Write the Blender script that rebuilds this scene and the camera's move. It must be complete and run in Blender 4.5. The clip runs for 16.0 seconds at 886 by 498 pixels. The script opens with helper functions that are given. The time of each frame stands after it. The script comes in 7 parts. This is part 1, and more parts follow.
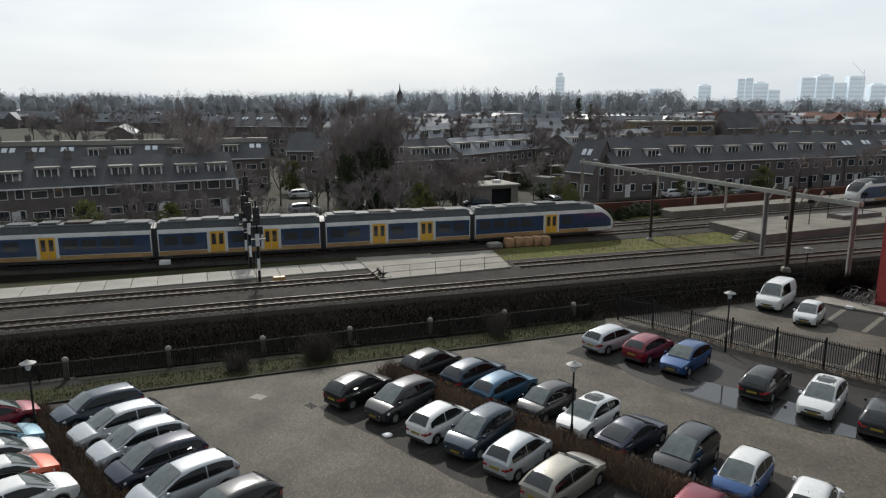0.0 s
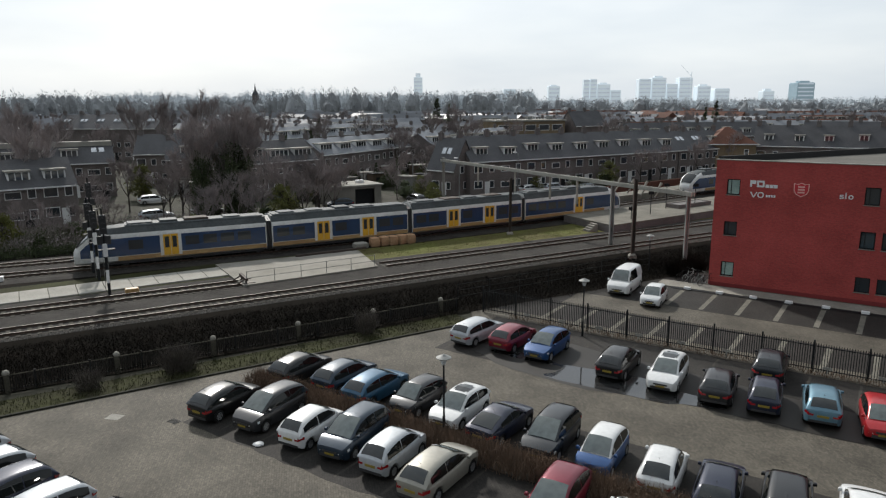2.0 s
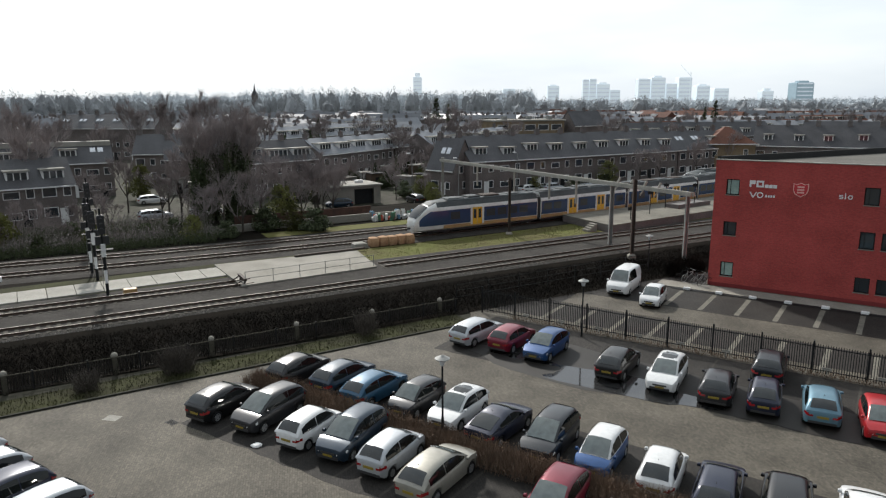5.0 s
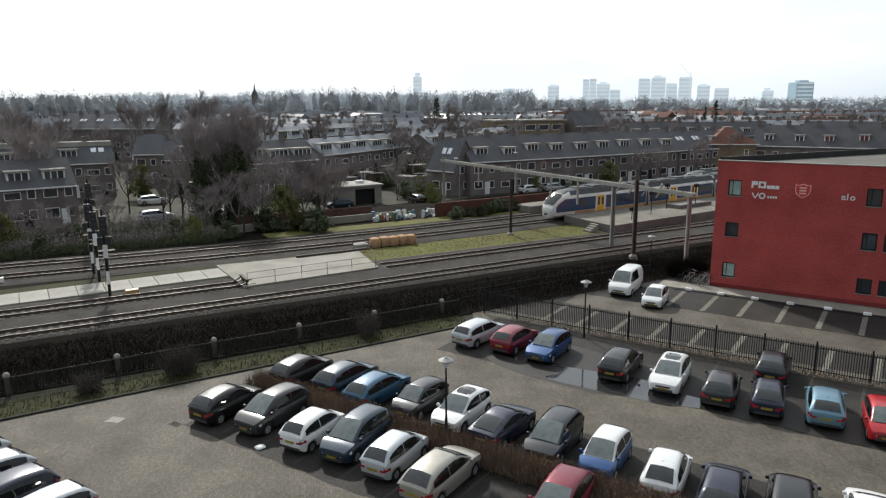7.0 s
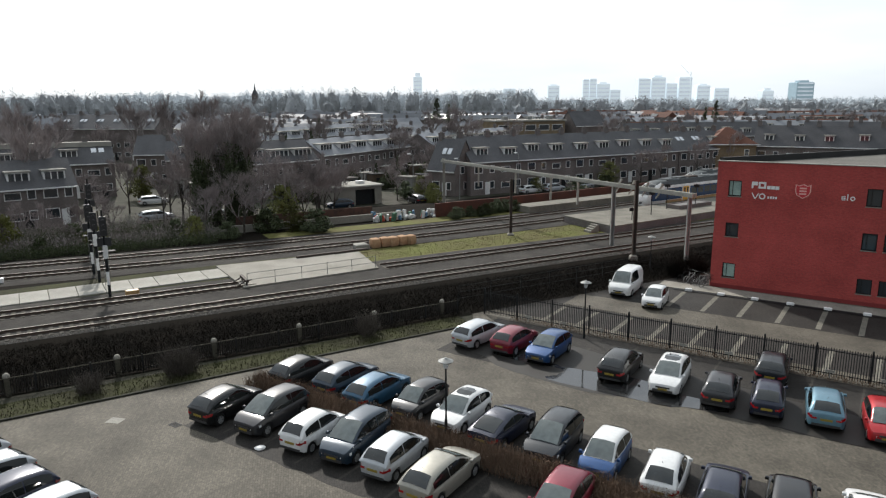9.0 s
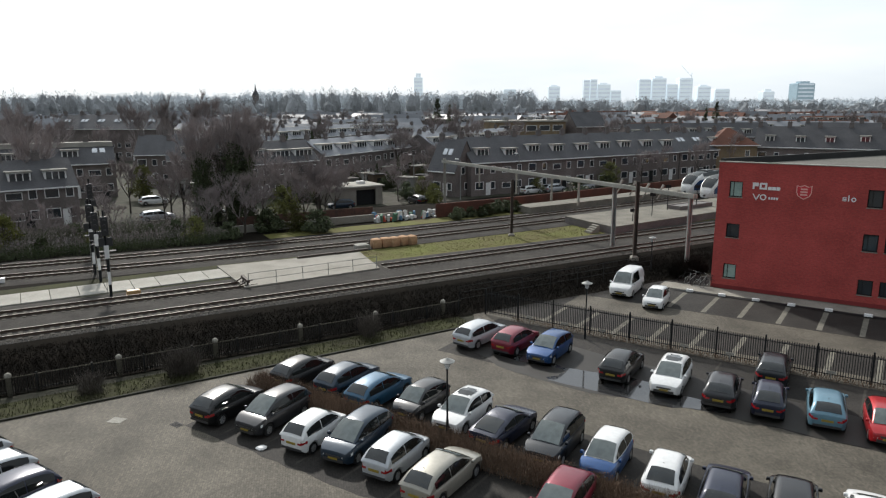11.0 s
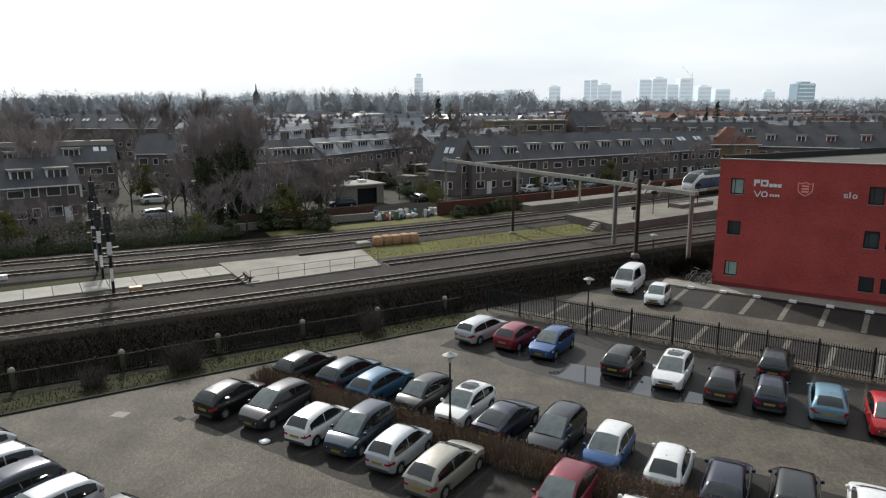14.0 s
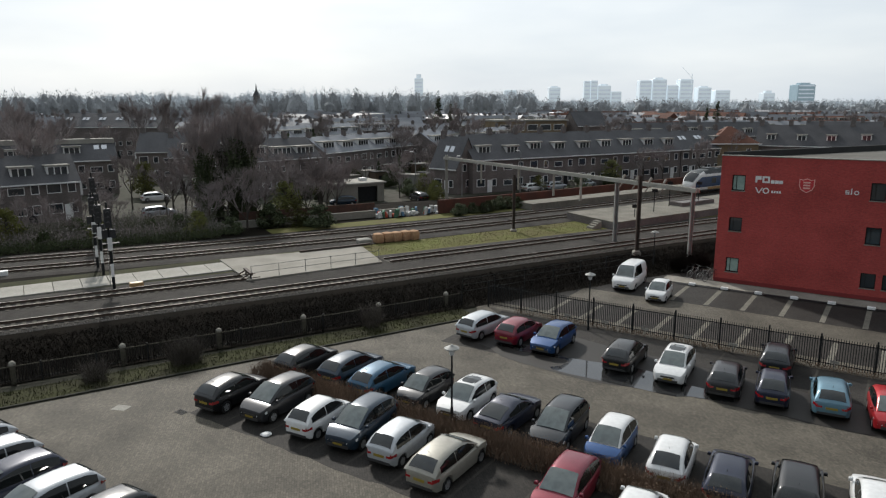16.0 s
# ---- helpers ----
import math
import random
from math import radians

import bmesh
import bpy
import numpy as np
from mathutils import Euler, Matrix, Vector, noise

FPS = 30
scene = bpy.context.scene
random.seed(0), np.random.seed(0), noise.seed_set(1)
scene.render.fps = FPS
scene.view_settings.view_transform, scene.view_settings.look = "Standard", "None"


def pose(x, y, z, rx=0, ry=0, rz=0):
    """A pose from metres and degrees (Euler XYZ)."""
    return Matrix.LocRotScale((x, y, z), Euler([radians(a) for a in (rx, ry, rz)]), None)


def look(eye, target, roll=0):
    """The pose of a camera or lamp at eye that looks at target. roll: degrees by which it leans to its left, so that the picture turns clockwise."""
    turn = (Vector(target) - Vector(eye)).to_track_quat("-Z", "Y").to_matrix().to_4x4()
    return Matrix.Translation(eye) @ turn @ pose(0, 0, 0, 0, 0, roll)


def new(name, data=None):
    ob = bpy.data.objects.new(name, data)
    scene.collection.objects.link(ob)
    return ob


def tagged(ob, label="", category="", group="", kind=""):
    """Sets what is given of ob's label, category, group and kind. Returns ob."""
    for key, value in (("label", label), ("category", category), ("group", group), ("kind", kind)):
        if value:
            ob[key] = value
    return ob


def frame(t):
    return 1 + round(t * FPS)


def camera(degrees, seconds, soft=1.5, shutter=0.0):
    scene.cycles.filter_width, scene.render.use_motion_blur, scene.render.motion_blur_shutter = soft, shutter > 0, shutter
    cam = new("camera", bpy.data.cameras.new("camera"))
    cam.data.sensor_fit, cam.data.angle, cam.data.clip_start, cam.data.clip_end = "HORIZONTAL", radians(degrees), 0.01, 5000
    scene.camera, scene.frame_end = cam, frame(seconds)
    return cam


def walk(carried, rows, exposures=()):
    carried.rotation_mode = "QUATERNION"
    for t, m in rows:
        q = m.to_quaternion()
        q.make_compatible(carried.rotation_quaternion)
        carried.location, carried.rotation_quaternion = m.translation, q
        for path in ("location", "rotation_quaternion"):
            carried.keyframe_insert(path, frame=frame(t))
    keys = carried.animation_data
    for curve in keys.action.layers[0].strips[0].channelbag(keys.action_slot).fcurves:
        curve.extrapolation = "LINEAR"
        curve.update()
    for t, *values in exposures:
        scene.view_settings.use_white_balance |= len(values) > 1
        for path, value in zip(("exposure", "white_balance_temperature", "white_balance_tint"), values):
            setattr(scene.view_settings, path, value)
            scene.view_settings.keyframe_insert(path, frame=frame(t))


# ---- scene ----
cam = camera(65.1, 16.0, soft=1.25)
PATH = [
    (0.0, pose(0.109, 0.039, 15.410, 78.214, 0.120, 11.285)),
    (0.1, pose(0.110, 0.037, 15.398, 78.216, 0.147, 8.619)),
    (0.2, pose(0.112, 0.036, 15.387, 78.218, 0.174, 5.014)),
    (0.3, pose(0.114, 0.034, 15.375, 78.220, 0.202, 4.288)),
    (0.5, pose(0.117, 0.030, 15.353, 78.224, 0.256, 4.227)),
    (1.0, pose(0.068, -0.028, 15.329, 78.248, 0.242, 4.109)),
    (1.1, pose(0.072, -0.049, 15.337, 78.234, 0.253, 2.097)),
    (1.2, pose(0.075, -0.069, 15.346, 78.220, 0.264, -0.025)),
    (1.5, pose(0.086, -0.132, 15.371, 78.179, 0.297, -0.041)),
    (2.0, pose(0.114, -0.143, 15.367, 78.192, 0.298, -0.029)),
    (2.5, pose(0.163, -0.114, 15.352, 78.205, 0.274, -0.042)),
    (3.0, pose(0.209, -0.102, 15.386, 78.180, 0.277, -0.038)),
    (3.5, pose(0.187, -0.066, 15.376, 78.178, 0.289, -0.073)),
    (4.0, pose(0.193, -0.082, 15.376, 78.177, 0.282, -0.071)),
    (6.5, pose(0.017, 0.049, 15.422, 78.169, 0.325, -0.083)),
    (7.0, pose(-0.021, -0.003, 15.469, 78.150, 0.297, -0.085)),
    (7.5, pose(-0.033, -0.010, 15.466, 78.165, 0.289, -0.086)),
    (8.0, pose(-0.026, -0.030, 15.494, 78.163, 0.296, -0.074)),
    (8.5, pose(-0.021, -0.013, 15.508, 78.156, 0.307, -0.076)),
    (9.0, pose(0.000, 0.000, 15.500, 78.160, 0.308, -0.065)),
    (11.5, pose(-0.061, -0.034, 15.505, 78.205, 0.236, -0.017)),
    (12.0, pose(-0.031, -0.032, 15.530, 78.193, 0.261, 0.000)),
    (12.5, pose(-0.060, -0.090, 15.538, 78.190, 0.250, -0.014)),
    (13.0, pose(-0.116, -0.145, 15.564, 78.186, 0.263, -0.003)),
    (13.5, pose(-0.136, -0.138, 15.556, 78.191, 0.255, -0.006)),
    (14.0, pose(-0.171, -0.182, 15.245, 78.223, 0.225, 0.011)),
    (14.5, pose(-0.206, -0.210, 15.178, 78.217, 0.222, 0.001)),
    (15.0, pose(-0.203, -0.221, 15.178, 78.230, 0.208, 0.002)),
    (15.5, pose(-0.210, -0.206, 15.186, 78.255, 0.178, 0.011)),
    (16.0, pose(-0.271, -0.192, 14.872, 78.282, 0.151, 0.014)),
]
walk(cam, PATH, exposures=[(0.0, -0.28), (1.5, -0.22), (3.5, -0.12), (6.5, 0.12), (9.0, 0.12), (12.5, 0.02), (13.6, -0.02), (16.0, -0.20)])

# ---- light: thin bright cloud before the camera, a low veiled sun ----
SUN_AZ, SUN_EL = 111.0, 36.0  # degrees: bearing counter-clockwise from x, height
world = bpy.data.worlds.new("sky")
scene.world = world
world.use_nodes = True
wt = world.node_tree
wt.nodes.clear()
w_out = wt.nodes.new("ShaderNodeOutputWorld")
w_bg = wt.nodes.new("ShaderNodeBackground")
w_sky = wt.nodes.new("ShaderNodeTexSky")
w_sky.sky_type, w_sky.sun_disc = "NISHITA", False
w_sky.sun_elevation, w_sky.sun_rotation = radians(SUN_EL), radians(90.0 - SUN_AZ)
w_sky.dust_density, w_sky.air_density = 2.5, 1.0
w_tc = wt.nodes.new("ShaderNodeTexCoord")
w_map = wt.nodes.new("ShaderNodeMapping")
w_map.inputs["Scale"].default_value = (1.6, 1.6, 7.0)
w_noise = wt.nodes.new("ShaderNodeTexNoise")
w_noise.inputs["Scale"].default_value, w_noise.inputs["Detail"].default_value = 1.3, 5.0
w_ramp = wt.nodes.new("ShaderNodeValToRGB")
w_ramp.color_ramp.elements[0].position, w_ramp.color_ramp.elements[0].color = 0.30, (6.1, 6.9, 7.7, 1)
w_ramp.color_ramp.elements[1].position, w_ramp.color_ramp.elements[1].color = 0.62, (8.1, 8.65, 9.0, 1)
w_mix = wt.nodes.new("ShaderNodeMix")
w_mix.data_type = "RGBA"
w_mix.inputs["Factor"].default_value = 0.88
wt.links.new(w_tc.outputs["Generated"], w_map.inputs["Vector"])
wt.links.new(w_map.outputs["Vector"], w_noise.inputs["Vector"])
wt.links.new(w_noise.outputs["Fac"], w_ramp.inputs["Fac"])
wt.links.new(w_sky.outputs["Color"], w_mix.inputs["A"])
wt.links.new(w_ramp.outputs["Color"], w_mix.inputs["B"])
# the cloud is brightest round the sun and greyer on the far side of the sky
w_dot = wt.nodes.new("ShaderNodeVectorMath")
w_dot.operation = "DOT_PRODUCT"
w_dot.inputs[1].default_value = (math.cos(radians(SUN_AZ)) * math.cos(radians(SUN_EL)), math.sin(radians(SUN_AZ)) * math.cos(radians(SUN_EL)), math.sin(radians(SUN_EL)))
w_fall = wt.nodes.new("ShaderNodeMapRange")
w_fall.interpolation_type = "SMOOTHSTEP"
w_fall.inputs["From Min"].default_value, w_fall.inputs["From Max"].default_value = -0.9, 1.0
w_fall.inputs["To Min"].default_value, w_fall.inputs["To Max"].default_value = 0.44, 1.14
w_scale = wt.nodes.new("ShaderNodeVectorMath")
w_scale.operation = "SCALE"
wt.links.new(w_tc.outputs["Generated"], w_dot.inputs[0])
wt.links.new(w_dot.outputs["Value"], w_fall.inputs["Value"])
wt.links.new(w_mix.outputs["Result"], w_scale.inputs[0])
wt.links.new(w_fall.outputs["Result"], w_scale.inputs["Scale"])
wt.links.new(w_scale.outputs["Vector"], w_bg.inputs["Color"])
wt.links.new(w_bg.outputs["Background"], w_out.inputs["Surface"])
w_bg.inputs["Strength"].default_value = 0.118
sun = new("sun", bpy.data.lights.new("sun", "SUN"))
sun.data.energy, sun.data.angle, sun.data.color = 4.6, radians(3.0), (1.0, 0.96, 0.90)
sx, sy = math.cos(radians(SUN_AZ)) * math.cos(radians(SUN_EL)), math.sin(radians(SUN_AZ)) * math.cos(radians(SUN_EL))
sun.matrix_world = look((sx * 50, sy * 50, math.sin(radians(SUN_EL)) * 50), (0, 0, 0))


# ---- materials ----
def mat(name, col, col2=None, rough=0.7, metal=0.0, scale=1.0, fine=30.0, bump=0.0, coat=0.0, spread=0.0, grime=0.25, emit=0.0, spec=None):
    """Two colours mixed by coarse stains and fine grain; spread varies brightness from piece to piece."""
    m = bpy.data.materials.new(name)
    m.use_nodes = True
    nt = m.node_tree
    b = nt.nodes["Principled BSDF"]
    N, K = nt.nodes.new, nt.links.new
    tc = N("ShaderNodeTexCoord")
    n1, n2 = N("ShaderNodeTexNoise"), N("ShaderNodeTexNoise")
    n1.inputs["Scale"].default_value, n1.inputs["Detail"].default_value = scale, 4.0
    n2.inputs["Scale"].default_value, n2.inputs["Detail"].default_value = fine, 3.0
    K(tc.outputs["Object"], n1.inputs["Vector"])
    K(tc.outputs["Object"], n2.inputs["Vector"])
    add = N("ShaderNodeMath")
    add.operation = "ADD"
    K(n1.outputs["Fac"], add.inputs[0])
    K(n2.outputs["Fac"], add.inputs[1])
    mr = N("ShaderNodeMapRange")
    mr.inputs["From Min"].default_value, mr.inputs["From Max"].default_value = 0.75, 1.25
    K(add.outputs[0], mr.inputs["Value"])
    mx = N("ShaderNodeMix")
    mx.data_type = "RGBA"
    c2 = col2 or tuple(c * (1 - grime) for c in col)
    mx.inputs["A"].default_value, mx.inputs["B"].default_value = (*col, 1), (*c2, 1)
    K(mr.outputs["Result"], mx.inputs["Factor"])
    last = mx.outputs["Result"]
    if spread:
        oi, ge, ad, mr2 = N("ShaderNodeObjectInfo"), N("ShaderNodeNewGeometry"), N("ShaderNodeMath"), N("ShaderNodeMapRange")
        K(oi.outputs["Random"], ad.inputs[0])
        K(ge.outputs["Random Per Island"], ad.inputs[1])
        K(ad.outputs[0], mr2.inputs["Value"])
        mr2.inputs["From Max"].default_value = 2.0
        mr2.inputs["To Min"].default_value, mr2.inputs["To Max"].default_value = 1 - spread, 1 + spread
        vm = N("ShaderNodeVectorMath")
        vm.operation = "SCALE"
        K(last, vm.inputs[0])
        K(mr2.outputs["Result"], vm.inputs["Scale"])
        last = vm.outputs["Vector"]
    K(last, b.inputs["Base Color"])
    b.inputs["Roughness"].default_value, b.inputs["Metallic"].default_value = rough, metal
    if spec is None and rough > 0.55:
        spec = 0.12
    if spec is not None:
        b.inputs["Specular IOR Level"].default_value = spec
    if coat:
        b.inputs["Coat Weight"].default_value, b.inputs["Coat Roughness"].default_value = coat, 0.20
    if bump:
        bp = N("ShaderNodeBump")
        bp.inputs["Strength"].default_value, bp.inputs["Distance"].default_value = bump, 0.03
        K(n2.outputs["Fac"], bp.inputs["Height"])
        K(bp.outputs["Normal"], b.inputs["Normal"])
    if emit:
        K(last, b.inputs["Emission Color"])
        b.inputs["Emission Strength"].default_value = emit
    return m


def brick_mat(name, c1, c2, mortar, bw=0.21, bh=0.06, gap=0.006, rough=0.85, flat=False, bump=0.4, stain=0.35):
    """Courses of small bricks; flat lays them on the ground plane, else on upright walls."""
    m = bpy.data.materials.new(name)
    m.use_nodes = True
    nt = m.node_tree
    b = nt.nodes["Principled BSDF"]
    N, K = nt.nodes.new, nt.links.new
    tc, br, n1 = N("ShaderNodeTexCoord"), N("ShaderNodeTexBrick"), N("ShaderNodeTexNoise")
    src = tc.outputs["Object"]
    if not flat:
        sp, cb, ad = N("ShaderNodeSeparateXYZ"), N("ShaderNodeCombineXYZ"), N("ShaderNodeMath")
        K(src, sp.inputs[0])
        K(sp.outputs["X"], ad.inputs[0])
        K(sp.outputs["Y"], ad.inputs[1])
        K(ad.outputs[0], cb.inputs["X"])
        K(sp.outputs["Z"], cb.inputs["Y"])
        src = cb.outputs[0]
    else:
        vr = N("ShaderNodeVectorRotate")
        vr.rotation_type = "Z_AXIS"
        vr.inputs["Angle"].default_value = radians(34.0 + 45.0)
        K(src, vr.inputs["Vector"])
        src = vr.outputs["Vector"]
    K(src, br.inputs["Vector"])
    br.inputs["Scale"].default_value = 1.0
    br.inputs["Brick Width"].default_value, br.inputs["Row Height"].default_value = bw, bh
    br.inputs["Mortar Size"].default_value, br.inputs["Bias"].default_value = gap, 0.0
    br.inputs["Color1"].default_value, br.inputs["Color2"].default_value, br.inputs["Mortar"].default_value = (*c1, 1), (*c2, 1), (*mortar, 1)
    n1.inputs["Scale"].default_value, n1.inputs["Detail"].default_value = 0.35, 6.0
    K(tc.outputs["Object"], n1.inputs["Vector"])
    mr = N("ShaderNodeMapRange")
    mr.inputs["From Min"].default_value, mr.inputs["From Max"].default_value = 0.35, 0.7
    mr.inputs["To Min"].default_value, mr.inputs["To Max"].default_value = 1.0, 1.0 - stain
    K(n1.outputs["Fac"], mr.inputs["Value"])
    n3, mr3, mu = N("ShaderNodeTexNoise"), N("ShaderNodeMapRange"), N("ShaderNodeMath")
    n3.inputs["Scale"].default_value, n3.inputs["Detail"].default_value, n3.inputs["Roughness"].default_value = 7.0, 6.0, 0.7
    K(tc.outputs["Object"], n3.inputs["Vector"])
    mr3.inputs["From Min"].default_value, mr3.inputs["From Max"].default_value = 0.3, 0.7
    mr3.inputs["To Min"].default_value, mr3.inputs["To Max"].default_value = 1.0 - stain * 0.7, 1.0 + stain * 0.7
    K(n3.outputs["Fac"], mr3.inputs["Value"])
    mu.operation = "MULTIPLY"
    K(mr.outputs["Result"], mu.inputs[0])
    K(mr3.outputs["Result"], mu.inputs[1])
    vm = N("ShaderNodeVectorMath")
    vm.operation = "SCALE"
    K(br.outputs["Color"], vm.inputs[0])
    K(mu.outputs[0], vm.inputs["Scale"])
    K(vm.outputs["Vector"], b.inputs["Base Color"])
    b.inputs["Roughness"].default_value, b.inputs["Specular IOR Level"].default_value = rough, 0.14
    bp = N("ShaderNodeBump")
    bp.inputs["Strength"].default_value, bp.inputs["Distance"].default_value = bump, 0.01
    bp.invert = True
    K(br.outputs["Fac"], bp.inputs["Height"])
    K(bp.outputs["Normal"], b.inputs["Normal"])
    return m


M_PAVE = brick_mat("pavers", (0.128, 0.114, 0.091), (0.089, 0.080, 0.065), (0.070, 0.063, 0.052), 0.21, 0.105, 0.007, 0.75, flat=True, stain=0.45)
M_PAVE2 = brick_mat("dark_pavers", (0.040, 0.036, 0.032), (0.028, 0.026, 0.024), (0.021, 0.020, 0.018), 0.21, 0.105, 0.007, 0.75, flat=True, stain=0.4)
M_RED = brick_mat("red_brick", (0.44, 0.078, 0.070), (0.35, 0.062, 0.058), (0.27, 0.078, 0.070), 0.21, 0.06, 0.005, 0.85, stain=0.25)
M_REDPLAIN = mat("red_plinth", (0.2185, 0.0403, 0.0403), rough=0.8, scale=0.6)
M_BRICK = brick_mat("brown_brick", (0.190, 0.158, 0.148), (0.138, 0.116, 0.110), (0.20, 0.19, 0.18), stain=0.3)
M_BRICK2 = brick_mat("dark_brick", (0.172, 0.150, 0.144), (0.128, 0.113, 0.110), (0.17, 0.162, 0.156), stain=0.3)
M_BRICK3 = brick_mat("buff_brick", (0.27, 0.20, 0.12), (0.22, 0.16, 0.10), (0.2, 0.18, 0.14), stain=0.3)
M_GROUND = mat("town_ground", (0.060, 0.055, 0.045), (0.026, 0.030, 0.018), rough=0.95, scale=0.05, fine=0.6, bump=0.2)
# Dark earth, taken near black to carry the shade of the bank face.
M_DIRT = mat("shaded_bank_soil", (0.013, 0.0105, 0.008), (0.007, 0.0065, 0.005), spec=0.03, rough=0.95, scale=0.4, fine=8.0, bump=0.6)
M_GRASS = mat("grass", (0.105, 0.115, 0.030), (0.085, 0.07, 0.032), rough=0.95, scale=0.25, fine=9.0, bump=0.5)
M_VERGE = mat("verge", (0.040, 0.043, 0.015), (0.018, 0.017, 0.009), rough=0.95, scale=0.35, fine=11.0, bump=0.5)
M_BALLAST = mat("ballast", (0.050, 0.046, 0.041), (0.022, 0.020, 0.018), rough=0.95, scale=0.6, fine=14.0, bump=0.9)
M_SLEEPER = mat("sleeper", (0.0800, 0.0736, 0.0624), (0.0480, 0.0424, 0.0352), rough=0.9, scale=2, fine=20, spread=0.3)
M_RAIL = mat("rail_steel", (0.070, 0.050, 0.040), (0.045, 0.032, 0.025), rough=0.75, metal=0.0, scale=2)
M_RAILTOP = mat("rail_top", (0.22, 0.20, 0.18), rough=0.55, metal=0.6, scale=2)
M_CONC = mat("pale_concrete", (0.3200, 0.3080, 0.2760), (0.2080, 0.2000, 0.1760), rough=0.85, scale=0.5, fine=12, bump=0.15, spread=0.12)
M_CONC2 = mat("grey_concrete", (0.27, 0.255, 0.225), (0.165, 0.155, 0.13), rough=0.88, scale=0.4, fine=10, bump=0.15)
M_CONCD = mat("mossy_concrete", (0.085, 0.078, 0.062), (0.045, 0.043, 0.032), rough=0.92, scale=1.5, fine=12)
M_PALING = mat("weathered_paling", (0.030, 0.028, 0.026), (0.016, 0.015, 0.014), rough=0.9, scale=1.0, fine=9)
M_PLAT = mat("platform_tiles", (0.190, 0.178, 0.150), (0.110, 0.104, 0.088), rough=0.9, scale=0.5, fine=6, bump=0.2)
M_KERB = mat("kerb_stone", (0.042, 0.041, 0.034), (0.022, 0.023, 0.017), rough=0.88, scale=1.2, fine=15, spread=0.2)
M_LINE2 = mat("worn_line", (0.060, 0.055, 0.048), (0.034, 0.031, 0.028), rough=0.85, scale=2, fine=15)
M_LINE = mat("bay_line", (0.17, 0.16, 0.135), (0.10, 0.095, 0.08), rough=0.85, scale=2, fine=15)
M_WET = mat("puddle_water", (0.03, 0.03, 0.03), rough=0.06, spec=0.6, scale=0.5)
M_DAMP = mat("damp_paving", (0.0180, 0.0165, 0.0150), (0.0255, 0.0232, 0.0203), rough=0.6, spec=0.25, scale=0.7, fine=12)
M_STEELD = mat("dark_steel", (0.018, 0.019, 0.020), rough=0.65, metal=0.0, scale=2)
M_STEELG = mat("galvanised", (0.27, 0.275, 0.265), (0.18, 0.185, 0.18), rough=0.6, metal=0.3, scale=1.5)
M_STEELB = mat("brown_mast", (0.075, 0.06, 0.05), (0.05, 0.04, 0.035), rough=0.7, scale=1.5)
M_GANTRY = mat("gantry_concrete", (0.36, 0.35, 0.31), (0.25, 0.24, 0.21), rough=0.8, scale=0.7, fine=10)
M_WHITE = mat("white_paint", (0.74, 0.74, 0.73), (0.58, 0.58, 0.57), rough=0.5, scale=1.0)
M_BLACK = mat("black_rubber", (0.018, 0.018, 0.018), rough=0.8, scale=3)
M_BLACKP = mat("black_plastic", (0.03, 0.03, 0.032), rough=0.5, scale=3)
M_GLASSD = mat("car_glass", (0.006, 0.008, 0.008), rough=0.03, spec=0.5, scale=1)
M_REARGLASS = mat("rear_glass", (0.016, 0.019, 0.020), (0.008, 0.010, 0.010), rough=0.03, spec=0.6, scale=1.6, fine=7)
# Pale mottled base stands in for reflected sky and the lit cabin behind.
M_SCREEN = mat("sky_toned_windscreen", (0.078, 0.096, 0.092), (0.036, 0.046, 0.044), rough=0.03, spec=1.0, scale=0.7, fine=2.5)
M_PANE = mat("window_pane", (0.035, 0.042, 0.048), rough=0.06, spec=0.8, scale=0.4)
M_PANEG = mat("curtained_pane", (0.30, 0.40, 0.36), (0.2, 0.29, 0.27), rough=0.15, spec=0.7, scale=0.9, fine=5)
M_ALLOY = mat("alloy", (0.45, 0.46, 0.47), rough=0.35, metal=0.7, scale=4)
M_LAMPR = mat("red_lens", (0.26, 0.008, 0.012), rough=0.15, coat=0.6, scale=5)
M_LAMPW = mat("clear_lens", (0.62, 0.64, 0.65), rough=0.12, coat=0.6, scale=5)
M_PLATE = mat("yellow_plate", (0.26, 0.19, 0.02), rough=0.5, scale=8)
M_TRAINW = mat("train_white", (0.62, 0.63, 0.62), (0.48, 0.475, 0.45), rough=0.35, coat=0.3, scale=0.6, fine=6)
M_TRAINB = mat("train_blue", (0.020, 0.048, 0.115), (0.015, 0.037, 0.088), rough=0.22, coat=0.5, scale=0.6)
M_TRAINY = mat("train_yellow", (0.72, 0.40, 0.025), (0.58, 0.31, 0.02), rough=0.35, coat=0.3, scale=0.8)
M_TRAINL = mat("train_sill", (0.42, 0.27, 0.11), (0.27, 0.16, 0.07), rough=0.5, scale=0.5, fine=5)
M_TRAINR = mat("train_roof", (0.085, 0.095, 0.098), (0.055, 0.060, 0.062), rough=0.6, scale=0.5, fine=5)
M_ROOF = mat("dark_tiles", (0.088, 0.088, 0.092), (0.056, 0.056, 0.060), rough=0.6, spec=0.15, scale=0.3, fine=5, bump=0.5, spread=0.3)
# Far roofs: paled and blued copy of dark_tiles, with distance haze in the colour.
M_ROOFF = mat("hazed_slate_tiles", (0.185, 0.195, 0.212), (0.130, 0.139, 0.152), rough=0.5, spec=0.3, scale=0.2, fine=3, spread=0.35)
